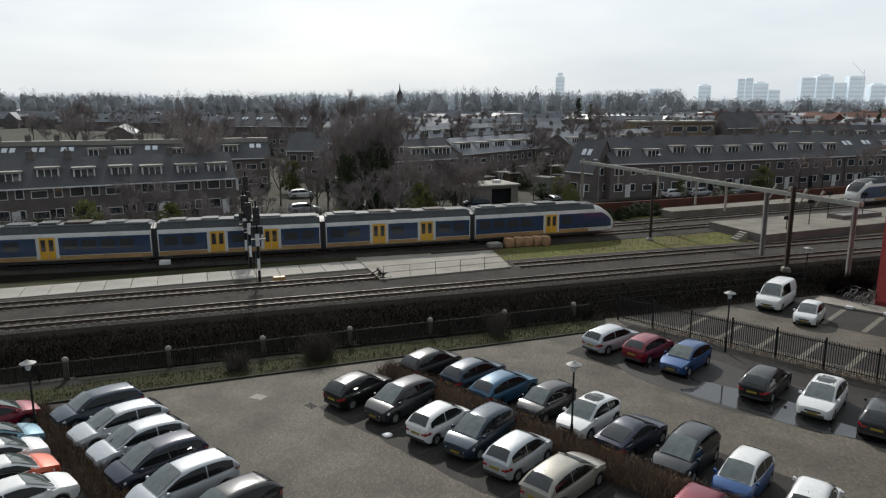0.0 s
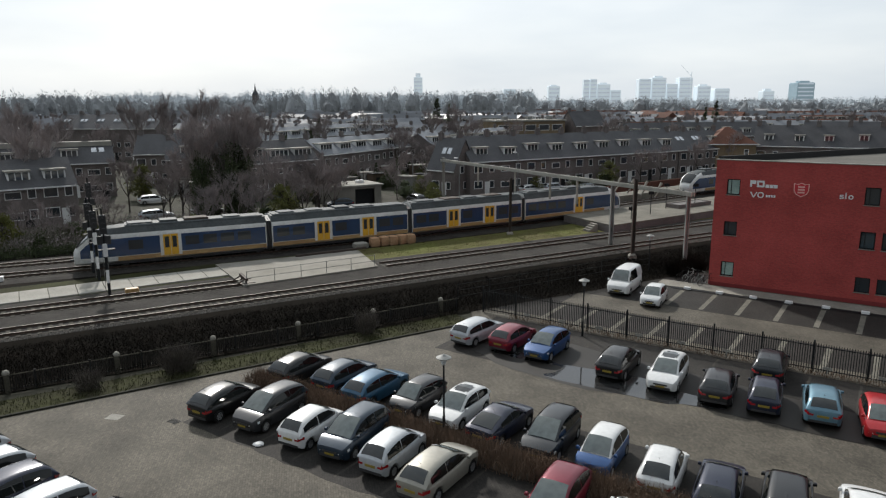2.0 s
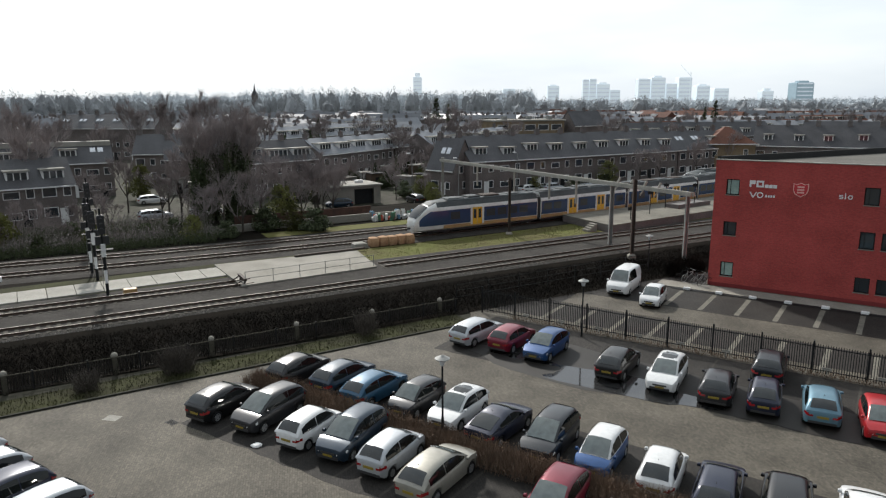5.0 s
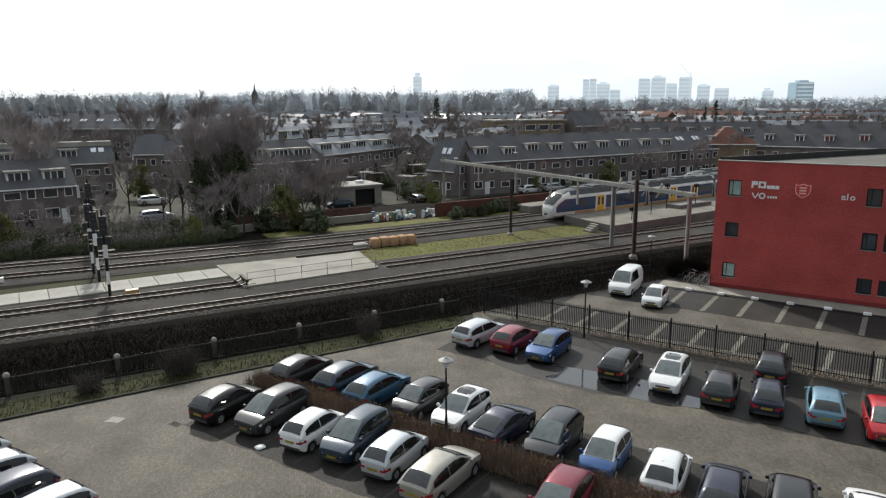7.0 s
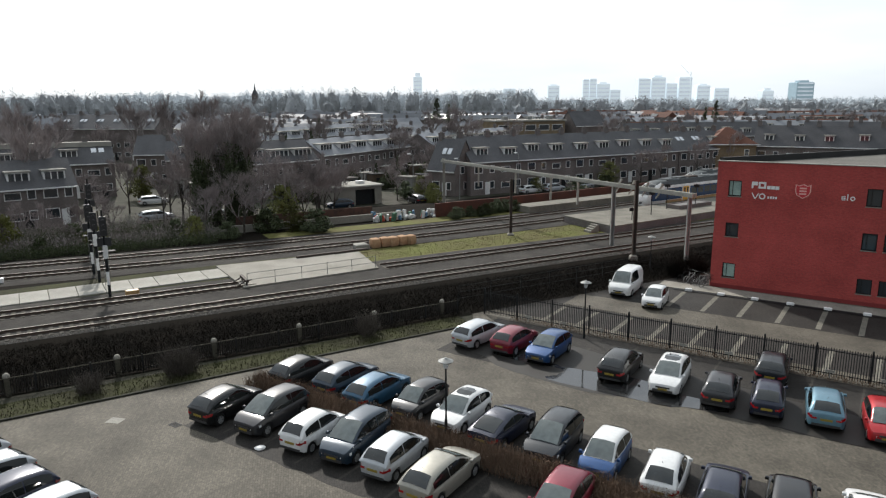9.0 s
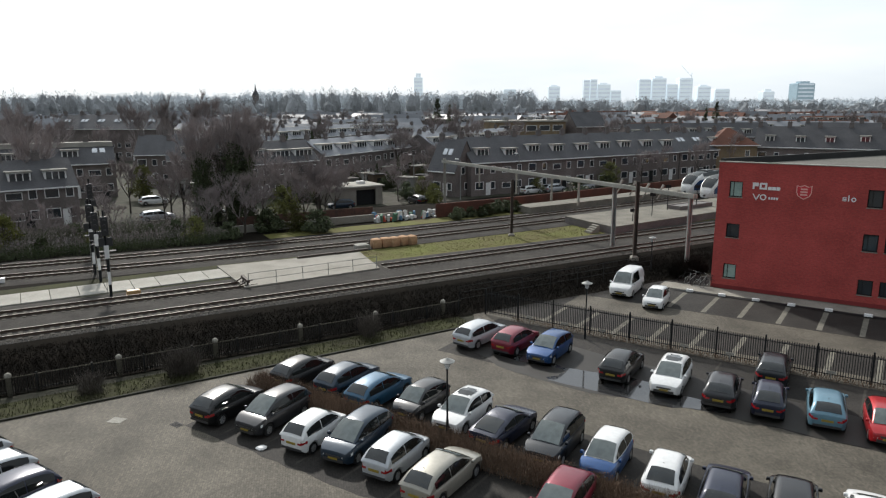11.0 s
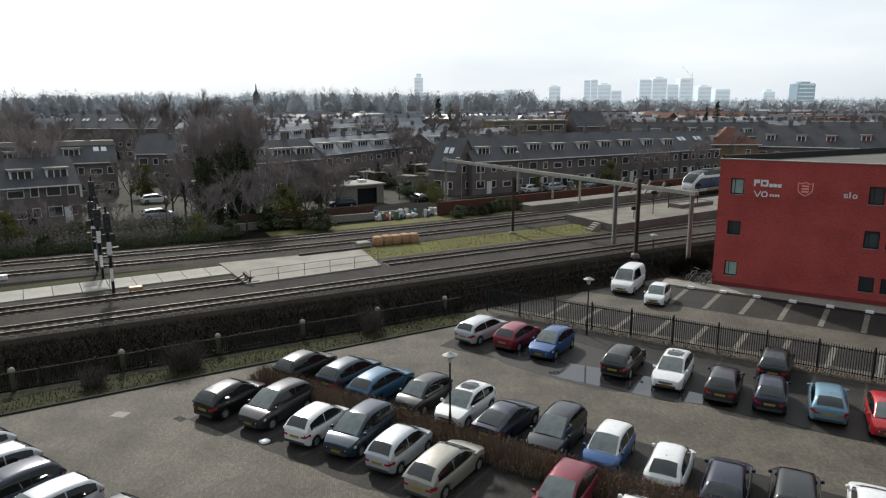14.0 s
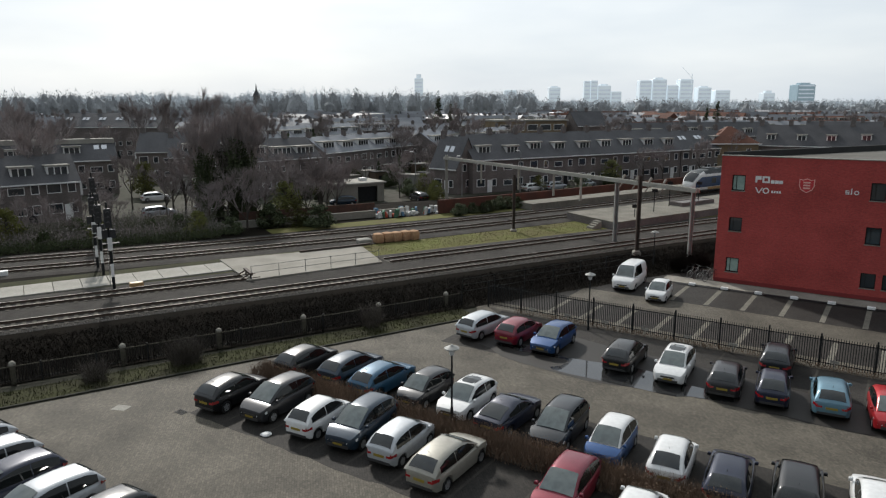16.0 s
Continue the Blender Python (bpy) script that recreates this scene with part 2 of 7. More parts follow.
M_ROOFR = mat("red_tiles", (0.150, 0.070, 0.050), (0.095, 0.048, 0.036), rough=0.8, scale=0.3, fine=5, bump=0.5, spread=0.2)
M_REDWALL = mat("red_garden_wall", (0.115, 0.045, 0.032), (0.060, 0.034, 0.028), rough=0.9, scale=0.5, fine=7, bump=0.4)
M_ROOFG = mat("roof_gravel", (0.135, 0.128, 0.115), (0.085, 0.082, 0.074), rough=0.95, scale=0.25, fine=6, bump=0.3)
M_FELT = mat("roof_felt", (0.045, 0.045, 0.045), rough=0.85, scale=0.6)
M_BARK = mat("bark", (0.075, 0.065, 0.055), (0.045, 0.040, 0.035), rough=0.95, scale=2, spread=0.2)
M_TWIG = mat("twigs", (0.27, 0.235, 0.228), (0.185, 0.162, 0.158), rough=0.95, scale=0.6, spread=0.35)
M_TWIGR = mat("beech_hedge_twigs", (0.165, 0.112, 0.078), (0.080, 0.058, 0.044), rough=0.95, scale=0.8, spread=0.4)
M_IVY = mat("ivy_leaf", (0.064, 0.078, 0.038), (0.042, 0.052, 0.027), rough=0.6, scale=0.8, spread=0.5)
# Dark growth with the bank's shade put into its colour as well.
M_SHADED_BRAMBLE = mat("bramble", (0.0085, 0.0066, 0.0052), (0.005, 0.0046, 0.0035), spec=0.06, rough=0.95, scale=0.7, spread=0.5)
M_SHRUB = mat("fresh_leaf", (0.125, 0.128, 0.040), (0.075, 0.080, 0.027), rough=0.7, scale=0.6, spread=0.4)
# Horizon trees: distance haze is mixed into the colours, paler with range.
M_NEARWOOD = mat("hazed_near_wood", (0.30, 0.315, 0.325), (0.24, 0.253, 0.262), rough=1.0, scale=0.05, fine=0.6, spread=0.35)
M_FARWOOD = mat("hazed_far_wood", (0.58, 0.62, 0.65), (0.49, 0.53, 0.56), rough=1.0, scale=0.02, fine=0.3, spread=0.15)


# ---- mesh building ----
class Shape:
    def __init__(self):
        self.v, self.f, self.mi = [], [], []

    def face(self, pts, m=0):
        k = len(self.v)
        self.v += [tuple(p) for p in pts]
        self.f.append(tuple(range(k, k + len(pts))))
        self.mi.append(m)

    def box(self, x0, x1, y0, y1, z0, z1, m=0, M=None):
        c = [(x, y, z) for z in (z0, z1) for x, y in ((x0, y0), (x1, y0), (x1, y1), (x0, y1))]
        if M is not None:
            c = [tuple(M @ Vector(p)) for p in c]
        k = len(self.v)
        self.v += c
        for q in ((3, 2, 1, 0), (4, 5, 6, 7), (0, 1, 5, 4), (1, 2, 6, 5), (2, 3, 7, 6), (3, 0, 4, 7)):
            self.f.append(tuple(k + i for i in q))
            self.mi.append(m)
        return self

    def loft(self, rings, m=0, caps=True, closed=True):
        k, n = len(self.v), len(rings[0])
        for r in rings:
            self.v += [tuple(p) for p in r]
        for i in range(len(rings) - 1):
            for j in range(n if closed else n - 1):
                a, b = k + i * n + j, k + i * n + (j + 1) % n
                self.f.append((a, b, b + n, a + n))
                self.mi.append(m)
        if caps and closed:
            self.f.append(tuple(k + j for j in reversed(range(n))))
            self.f.append(tuple(k + (len(rings) - 1) * n + j for j in range(n)))
            self.mi += [m, m]
        return self

    def tube(self, p, q, r0, r1=None, seg=6, m=0, caps=True):
        p, q = Vector(p), Vector(q)
        d = (q - p).normalized()
        s = d.orthogonal().normalized()
        t = d.cross(s)
        r1 = r0 if r1 is None else r1
        ang = [2 * math.pi * i / seg for i in range(seg)]
        return self.loft([[p + (s * math.cos(a) + t * math.sin(a)) * r0 for a in ang], [q + (s * math.cos(a) + t * math.sin(a)) * r1 for a in ang]], m, caps)

    def prism(self, poly, z0, z1, m=0):
        return self.loft([[(x, y, z0) for x, y in poly], [(x, y, z1) for x, y in poly]], m)

    def mesh(self, name, mats, smooth=False):
        me = bpy.data.meshes.new(name)
        me.from_pydata(self.v, [], self.f)
        for mm in mats if isinstance(mats, (list, tuple)) else [mats]:
            me.materials.append(mm)
        if any(self.mi):
            me.polygons.foreach_set("material_index", self.mi)
        if smooth:
            me.polygons.foreach_set("use_smooth", [True] * len(self.f))
            me.set_sharp_from_angle(angle=radians(38))
        me.update()
        return me


def part(name, shape, mats, parent, label="", smooth=False, at=None):
    me = shape if isinstance(shape, bpy.types.Mesh) else shape.mesh(name, mats, smooth)
    ob = new(name, me)
    ob.parent = parent
    if at is not None:
        ob.matrix_basis = at
    if label:
        tagged(ob, label)
    return ob


def thing(name, label, category, at=None, group="", kind=""):
    ob = new(name)
    ob.empty_display_size = 0.3
    if at is not None:
        ob.matrix_basis = at
    return tagged(ob, label, category, group, kind)


def solid(name, shape, mats, label, category="", kind="", group="", smooth=False, at=None):
    ob = new(name, shape.mesh(name, mats, smooth))
    if at is not None:
        ob.matrix_basis = at
    return tagged(ob, label, category, group, kind)


def slab_bevel(s, x0, x1, y0, y1, z0, z1, b=0.02, m=0):
    """A box whose top edges are chamfered."""
    s.loft([[(x0, y0, z0), (x1, y0, z0), (x1, y1, z0), (x0, y1, z0)], [(x0, y0, z1 - b), (x1, y0, z1 - b), (x1, y1, z1 - b), (x0, y1, z1 - b)],
            [(x0 + b, y0 + b, z1), (x1 - b, y0 + b, z1), (x1 - b, y1 - b, z1), (x0 + b, y1 - b, z1)]], m)
    return s


def pieces(name, shape, mats, parent, label=""):
    """One part for every separate piece of the shape."""
    root = list(range(len(shape.v)))

    def find(i):
        while root[i] != i:
            root[i] = root[root[i]]
            i = root[i]
        return i

    for f in shape.f:
        for i in f[1:]:
            root[find(i)] = find(f[0])
    sets = {}
    for f, m in zip(shape.f, shape.mi):
        sets.setdefault(find(f[0]), []).append((f, m))
    for faces in sets.values():
        s, num = Shape(), {}
        for f, m in faces:
            for i in f:
                if i not in num:
                    num[i] = len(s.v)
                    s.v.append(shape.v[i])
            s.f.append(tuple(num[i] for i in f))
            s.mi.append(m)
        part(name, s, mats, parent, label)


# ---- lines of the plan ----
TZ = 0.6   # top of the railway ground
RZ = 0.86  # top of the rails


def f1(x):
    """The far track's centre line: y at x."""
    xc = max(-45.0, min(40.0, x))
    return 79.25 + 0.59 * xc + 0.00183 * xc * xc + (x - xc) * (0.59 + 0.00366 * xc)


def curve(off, x0=-130.0, x1=190.0, step=1.0):
    out, x = [], x0
    while x <= x1:
        sl = f1(x + 0.05) * 10 - f1(x - 0.05) * 10
        k = math.hypot(1, sl)
        out.append((x - sl / k * off, f1(x) + off / k))
        x += step
    return out


NA = radians(29.4)
ND, NN = (math.cos(NA), math.sin(NA)), (-math.sin(NA), math.cos(NA))


def npt(u, o, z=0.0):
    """u metres along the near tracks, o metres across them."""
    return (ND[0] * u + NN[0] * o, ND[1] * u + NN[1] * o, z)


def nline(off, u0=-110.0, u1=230.0, step=2.0):
    n = int((u1 - u0) / step)
    return [npt(u0 + (u1 - u0) * i / n, off)[:2] for i in range(n + 1)]


FA = radians(-33.9)  # rows of bays, fence, office front
FD, FN = (math.cos(FA), math.sin(FA)), (-math.sin(FA), math.cos(FA))


# ---- ground ----
s = Shape()
s.face([(-4800, -1500, -0.06), (4800, -1500, -0.06), (4800, 4900, -0.06), (-4800, 4900, -0.06)])
solid("ground", s, M_GROUND, "dark earth and street ground of the town", "ground", "structure")

# paved car park, edged by a kerb towards the railway
K0, K1 = (-60.0, 8.85), (2.2, 47.4)
s = Shape()
s.prism([(-60, -25), (70, -25), (70, 35), (45, 72), (24, 62), (21, 66.5), (2.2, 56.5), K1, K0], -0.05, 0.0)
solid("pavement", s, M_PAVE, "weathered grey-brown brick paving of the car park", "pavement", "structure")
s = Shape()
s.prism([(3.2, 51.8), (24.1, 37.8), (62, 12.5), (66, 34), (26.6, 53.2), (22.6, 57.4), (24.0, 61), (21, 65.5), (3.5, 55.5)], 0.0, 0.006)
solid("yard_paving", s, M_PAVE2, "darker paving of the office yard behind the fence", "pavement", "structure")

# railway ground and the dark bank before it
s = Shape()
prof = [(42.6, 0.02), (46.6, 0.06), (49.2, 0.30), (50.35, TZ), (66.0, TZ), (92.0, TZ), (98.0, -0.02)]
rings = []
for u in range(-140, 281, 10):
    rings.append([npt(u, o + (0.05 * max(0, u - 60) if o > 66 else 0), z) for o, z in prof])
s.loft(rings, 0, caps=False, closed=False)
solid("embankment", s, M_DIRT, "low bank under the railway, dark soil with shade in its colour", "embankment", "structure")
s = Shape()
rings = [[npt(u, o, z) for o, z in ((50.42, TZ + 0.004), (50.9, TZ + 0.07), (59.6, TZ + 0.07), (60.4, TZ + 0.004))] for u in range(-130, 251, 4)]
s.loft(rings, 0, caps=False, closed=False)
solid("ballast_bed", s, M_BALLAST, "brown-grey stone ballast under the tracks", "ballast", "structure")
s = Shape()
a, b = curve(-3.0), curve(7.6)
a2, b2 = curve(-2.2), curve(6.9)
s.loft([[(*p, TZ + 0.004), (*p2, TZ + 0.07), (*q2, TZ + 0.07), (*q, TZ + 0.004)] for p, p2, q2, q in zip(a, a2, b2, b)], 0, caps=False, closed=False)
solid("ballast_bed", s, M_BALLAST, "brown-grey stone ballast under the far tracks", "ballast", "structure")


rs, s = random.Random(8), Shape()
for _ in range(6000):
    u, o = rs.uniform(-62, 75), 50.42 + abs(rs.gauss(0, 0.22))
    x, y, z = npt(u, o, TZ + 0.02 + 0.07 * min(1, (o - 50.42) / 0.48))
    q, r = rs.uniform(0, 6.28), rs.uniform(0.03, 0.085)
    p = [(x + r * math.cos(q + k * 2.09), y + r * math.sin(q + k * 2.09), z - 0.02) for k in range(3)]
    for k in range(3):
        s.face([p[k], p[(k + 1) % 3], (x, y, z + r * 0.8)])
solid("ballast_stones", s, mat("ballast_stone", (0.20, 0.185, 0.165), (0.11, 0.10, 0.09), rough=0.95, scale=1, fine=8, spread=0.5), "loose pale ballast stones along the bank edge", "stones", "stuff")


def rails(line, x_from, x_to):
    t = thing("railway_track", "worn steel rails on concrete sleepers in brown ballast", "railway track", group="railway tracks")
    pts = [p for p in line if x_from <= p[0] <= x_to]
    dirs = []
    for i in range(len(pts)):
        a, b = Vector(pts[max(0, i - 1)]), Vector(pts[min(len(pts) - 1, i + 1)])
        dirs.append((b - a).normalized())
    for side in (-0.7175, 0.7175):
        s, top = Shape(), Shape()
        r1, r2 = [], []
        for p, d in zip(pts, dirs):
            n = Vector((-d.y, d.x))
            q = Vector(p) + n * side
            f = lambda w, z: (q.x + n.x * w, q.y + n.y * w, z)
            r1.append([f(-0.07, RZ - 0.17), f(-0.03, RZ - 0.13), f(-0.036, RZ - 0.004), f(0.036, RZ - 0.004), f(0.03, RZ - 0.13), f(0.07, RZ - 0.17)])
            r2.append([f(-0.033, RZ - 0.004), f(-0.03, RZ), f(0.03, RZ), f(0.033, RZ - 0.004)])
        s.loft(r1)
        top.loft(r2, 1)
        for v, fc in ((top.v, top.f),):
            k = len(s.v)
            s.v += v
            s.f += [tuple(i + k for i in q) for q in fc]
            s.mi += top.mi
        part("rail", s, [M_RAIL, M_RAILTOP], t)
    return t, pts, dirs


SLEEPER = slab_bevel(Shape(), -0.13, 0.13, -1.3, 1.3, RZ - 0.34, RZ - 0.155, 0.02).mesh("sleeper", M_SLEEPER)


def sleepers(t, pts, dirs, near):
    """Sleepers every 0.62 m: parts where near() holds, the rest one joined part."""
    s, acc = Shape(), 0.0
    for i in range(len(pts) - 1):
        p, q = Vector(pts[i]), Vector(pts[i + 1])
        L = (q - p).length
        while acc < L:
            c = p.lerp(q, acc / L)
            M = pose(c.x, c.y, 0, 0, 0, math.degrees(math.atan2(dirs[i].y, dirs[i].x)) + random.uniform(-0.6, 0.6))
            if near(c):
                part("sleeper", SLEEPER, None, t, at=M)
            else:
                s.box(-0.13, 0.13, -1.3, 1.3, RZ - 0.34, RZ - 0.155, 0, M)
            acc += 0.62
        acc -= L
    if s.f:
        tagged(part("sleeper_run", s, M_SLEEPER, t), kind="stuff")


TRACKS = [rails(nline(52.15), -95, 120), rails(nline(57.45), -95, -15.4), rails(nline(57.45), -7.0, 120), rails(curve(0.0), -110, 150), rails(curve(4.6), -110, 150)]

# grass between the track pairs, grass strip behind, verge along the kerb
s = Shape()
for i, x in enumerate(range(-9, 40, 3)):
    lo = npt(0, 60.3)[1] + (x - npt(0, 60.3)[0]) * math.tan(NA)
    lo2 = npt(0, 60.3)[1] + (x + 3 - npt(0, 60.3)[0]) * math.tan(NA)
    s.face([(x, lo, TZ + 0.012), (x + 3, lo2, TZ + 0.012), (x + 3, f1(x + 3) - 3.9, TZ + 0.012), (x, f1(x) - 3.9, TZ + 0.012)])
solid("grass", s, M_GRASS, "rough green and tan grass between the tracks", "grass", "stuff")
s = Shape()
a, b = curve(7.9, -16, 40), curve(11.0, -16, 40)
for i in range(len(a) - 1):
    s.face([(*a[i], TZ + 0.012), (*a[i + 1], TZ + 0.012), (*b[i + 1], TZ + 0.012), (*b[i], TZ + 0.012)])
solid("grass", s, M_GRASS, "green grass strip beyond the far track", "grass", "stuff")
s = Shape()
for i in range(-34, 46, 2):
    p = [npt(i, 60.4), npt(i + 2, 60.4), npt(i + 2, 66.2 + 0.02 * i), npt(i, 66.2 + 0.02 * i)]
    if p[0][0] < -9:
        s.face([(x, y, TZ + 0.012) for x, y, z in p])
solid("grass", s, M_VERGE, "thin mossy verge beside the concrete path", "grass", "stuff")
kd = Vector((K1[0] - K0[0], K1[1] - K0[1])).normalized()
kn = Vector((-kd.y, kd.x))
s = Shape()
for i in range(24):
    a, b = Vector(K0) + kd * (i * 3.05), Vector(K0) + kd * ((i + 1) * 3.05)
    w = 2.3
    s.face([(*(a + kn * 0.15), 0.03), (*(b + kn * 0.15), 0.03), (*(b + kn * w), 0.07), (*(a + kn * w), 0.07)])
solid("verge", s, M_VERGE, "mossy grass strip along the car park kerb", "verge", "structure")
kerb = thing("kerb", "worn concrete kerb stones along the car park edge", "kerb", kind="structure")
KST = slab_bevel(Shape(), 0.01, 0.99, 0, 0.15, -0.1, 0.1, 0.02).mesh("kerb_stone", M_KERB)
for i in range(73):
    p = Vector(K0) + kd * i
    part("kerb_stone", KST, None, kerb, at=pose(p.x, p.y, 0, 0, 0, math.degrees(math.atan2(kd.y, kd.x))))

# concrete path and the crossing slab
path = thing("concrete_path", "pale concrete slab path beside the siding", "path", kind="structure")
pd = (Vector((-19.19, 59.13)) - Vector((-33.6, 50.36))).normalized()
pn = Vector((-pd.y, pd.x))
SLABM = slab_bevel(Shape(), 0.02, 2.00, 0, 3.5, -0.1, 0.12, 0.02).mesh("slab", M_CONC)
for i in range(-21, 10):
    p = Vector((-33.6, 50.36)) + pd * (i * 2.02 - 0.6)
    part("slab", SLABM, None, path, at=pose(p.x, p.y, TZ, 0, 0, math.degrees(math.atan2(pd.y, pd.x)) + random.uniform(-0.3, 0.3)))
s = Shape()
s.prism([(-21.2, 63.1), (-16.4, 55.3), (-5.9, 62.0), (-8.6, 69.2)], TZ + 0.02, TZ + 0.20)
solid("loading_slab", s, M_CONC2, "weathered grey concrete slab beside the tracks", "concrete slab", "structure")

# ---- platforms ----
s = Shape()
pl = [(15.4, 86.9), (19.6, 78.9), (36.0, 90.2), (90, 128), (84, 136.6), (33.9, 98.6)]
s.prism(pl, TZ, 1.42)
s.prism([(x + 0.0, y) for x, y in pl], 1.42, 1.54, 1)
isl = solid("island_platform", s, [M_BRICK2, M_PLAT], "island station platform paved in pale concrete tiles", "platform", "structure")
s = Shape()
a, b = curve(6.6, 15.5, 120), curve(9.8, 15.5, 120)
for i in range(len(a) - 1):
    s.prism([a[i], a[i + 1], b[i + 1], b[i]], TZ, 1.54)
solid("side_platform", s, M_PLAT, "narrow grey side platform along the far track", "platform", "structure")
s = Shape()
s.loft([[(0, 0, 0), (7, 0, 0), (7, 2.2, 0), (0, 2.2, 0)], [(0, 0, 0.5), (7, 0, 0.5), (7, 2.2, 0.5), (0, 2.2, 0.5)], [(0.2, 0.2, 0.5), (6.8, 0.2, 0.5), (6.8, 2.0, 0.5), (0.2, 2.0, 0.5)], [(0.2, 0.2, 0.42), (6.8, 0.2, 0.42), (6.8, 2.0, 0.42), (0.2, 2.0, 0.42)]])
solid("planter", s, M_BRICK2, "long low brick planter on the island platform", "planter", at=pose(31.5, 91.3, 1.54, 0, 0, 35))

# ---- red office ----
office = thing("office_building", "red brick office with a flat gravel roof and square windows", "building", pose(22.95, 57.9, 0, 0, 0, -33.5))
BH = 10.7
rd = radians(60.5)
bx, by = math.cos(rd), math.sin(rd)  # rear line, along the tracks
WIN = [(0.92, 1.95, z0, z1, g) for z0, z1, g in ((7.86, 9.16, 1), (4.45, 5.62, 0), (0.94, 2.18, 1))]
WIN += [(x, x + 1.02, z0, z1, 0) for z0, z1 in ((7.70, 9.05), (4.33, 5.67), (0.91, 2.1)) for x in (10.8, 12.25)]
WIN += [(x, x + 1.02, z0, z1, 0) for z0, z1 in ((7.70, 9.05), (4.33, 5.67), (0.91, 2.1)) for x in (20.0, 21.5)]


def wall_with_holes(s, L, H, holes, th=0.3, m=0):
    """A wall along x at y 0..th with openings through it."""
    xs = sorted({0.0, L, *[v for h in holes for v in h[:2]]})
    zs = sorted({0.0, H, *[v for h in holes for v in h[2:4]]})
    for i in range(len(xs) - 1):
        for j in range(len(zs) - 1):
            cx, cz = (xs[i] + xs[i + 1]) / 2, (zs[j] + zs[j + 1]) / 2
            if not any(h[0] < cx < h[1] and h[2] < cz < h[3] for h in holes):
                s.face([(xs[i], 0, zs[j]), (xs[i + 1], 0, zs[j]), (xs[i + 1], 0, zs[j + 1]), (xs[i], 0, zs[j + 1])], m)
    for x0, x1, z0, z1 in [h[:4] for h in holes]:
        s.face([(x0, 0, z0), (x0, th, z0), (x0, th, z1), (x0, 0, z1)], m)
        s.face([(x1, 0, z0), (x1, 0, z1), (x1, th, z1), (x1, th, z0)], m)
        s.face([(x0, 0, z0), (x1, 0, z0), (x1, th, z0), (x0, th, z0)], m)
        s.face([(x0, 0, z1), (x0, th, z1), (x1, th, z1), (x1, 0, z1)], m)


s = Shape()
wall_with_holes(s, 30.0, BH, WIN)
part("front_wall", s, M_RED, office)
s = Shape()
RL = 34.0
s.prism([(0, 0), (0.02, 0.3), (bx * RL, by * RL), (bx * RL - 0.3, by * RL)], 0, BH)
s.face([(bx * RL, by * RL, 0), (30 + 10, by * RL, 0), (40, by * RL, BH), (bx * RL, by * RL, BH)])
s.face([(30, 0, 0), (40, by * RL, 0), (40, by * RL, BH), (30, 0, BH)])
part("rear_wall", s, M_RED, office)
s = Shape()
s.prism([(0.3, 0.3), (29.9, 0.3), (39.8, by * RL - 0.3), (bx * RL, by * RL - 0.3)], BH - 0.6, BH - 0.25)
part("roof", s, M_ROOFG, office, "pale gravel flat roof")
s = Shape()
s.box(-0.06, 30.05, -0.06, 0.34, BH, BH + 0.07)
part("coping", s, M_CONC, office)
s = Shape()
p = [(0.0, 0.35), (0.35, 0.35), (bx * RL + 0.3, by * RL), (bx * RL - 0.1, by * RL)]
s.prism(p, BH - 0.25, BH + 0.28)
part("parapet", s, M_FELT, office, "dark felt upstand along the roof edge")
s = Shape()
s.box(0.02, 30, -0.03, 0.0, 0.0, 0.32)
part("plinth", s, M_REDPLAIN, office)
for x0, x1, z0, z1, g in WIN:
    w = Shape()
    for q in ((x0, x0 + 0.08, z0, z1), (x1 - 0.08, x1, z0, z1), (x0 + 0.08, x1 - 0.08, z0, z0 + 0.08), (x0 + 0.08, x1 - 0.08, z1 - 0.08, z1), (x0 + 0.3, x0 + 0.35, z0 + 0.08, z1 - 0.08)):
        w.box(q[0], q[1], 0.14, 0.22, q[2], q[3])
    wf = part("window", w, M_STEELD, office)
    pane = Shape().box(x0 + 0.08, x1 - 0.08, 0.17, 0.19, z0 + 0.08, z1 - 0.08)
    part("pane", pane, M_PANEG if g else M_PANE, wf, "greenish curtained pane" if g else "")
    part("sill", Shape().box(x0 - 0.04, x1 + 0.04, -0.05, 0.14, z0 - 0.06, z0 + 0.0), M_CONC2, wf)
# signs on the front: plain shapes in the colours of the marks
sg = Shape()
for x, w, z0, z1 in ((2.70, 0.14, 8.62, 9.15), (2.84, 0.30, 8.86, 9.15), (3.22, 0.56, 8.62, 8.76), (3.22, 0.56, 9.01, 9.15), (3.22, 0.14, 8.76, 9.01), (3.64, 0.14, 8.76, 9.01)):
    sg.box(x, x + w, -0.05, 0.0, z0, z1)
for x in (3.86, 4.17, 4.48):
    sg.box(x, x + 0.27, -0.05, 0.0, 8.60, 8.86)
pieces("sign", sg, M_WHITE, office, "white mark with three small squares")
sg = Shape()
for x0, x1, lean in ((2.74, 2.98, 1), (3.22, 2.98, 1)):
    sg.loft([[(x0, -0.04, 8.22), (x0 + 0.09, -0.04, 8.22), (x0 + 0.09, 0, 8.22), (x0, 0, 8.22)], [(x1, -0.04, 7.76), (x1 + 0.09, -0.04, 7.76), (x1 + 0.09, 0, 7.76), (x1, 0, 7.76)]])
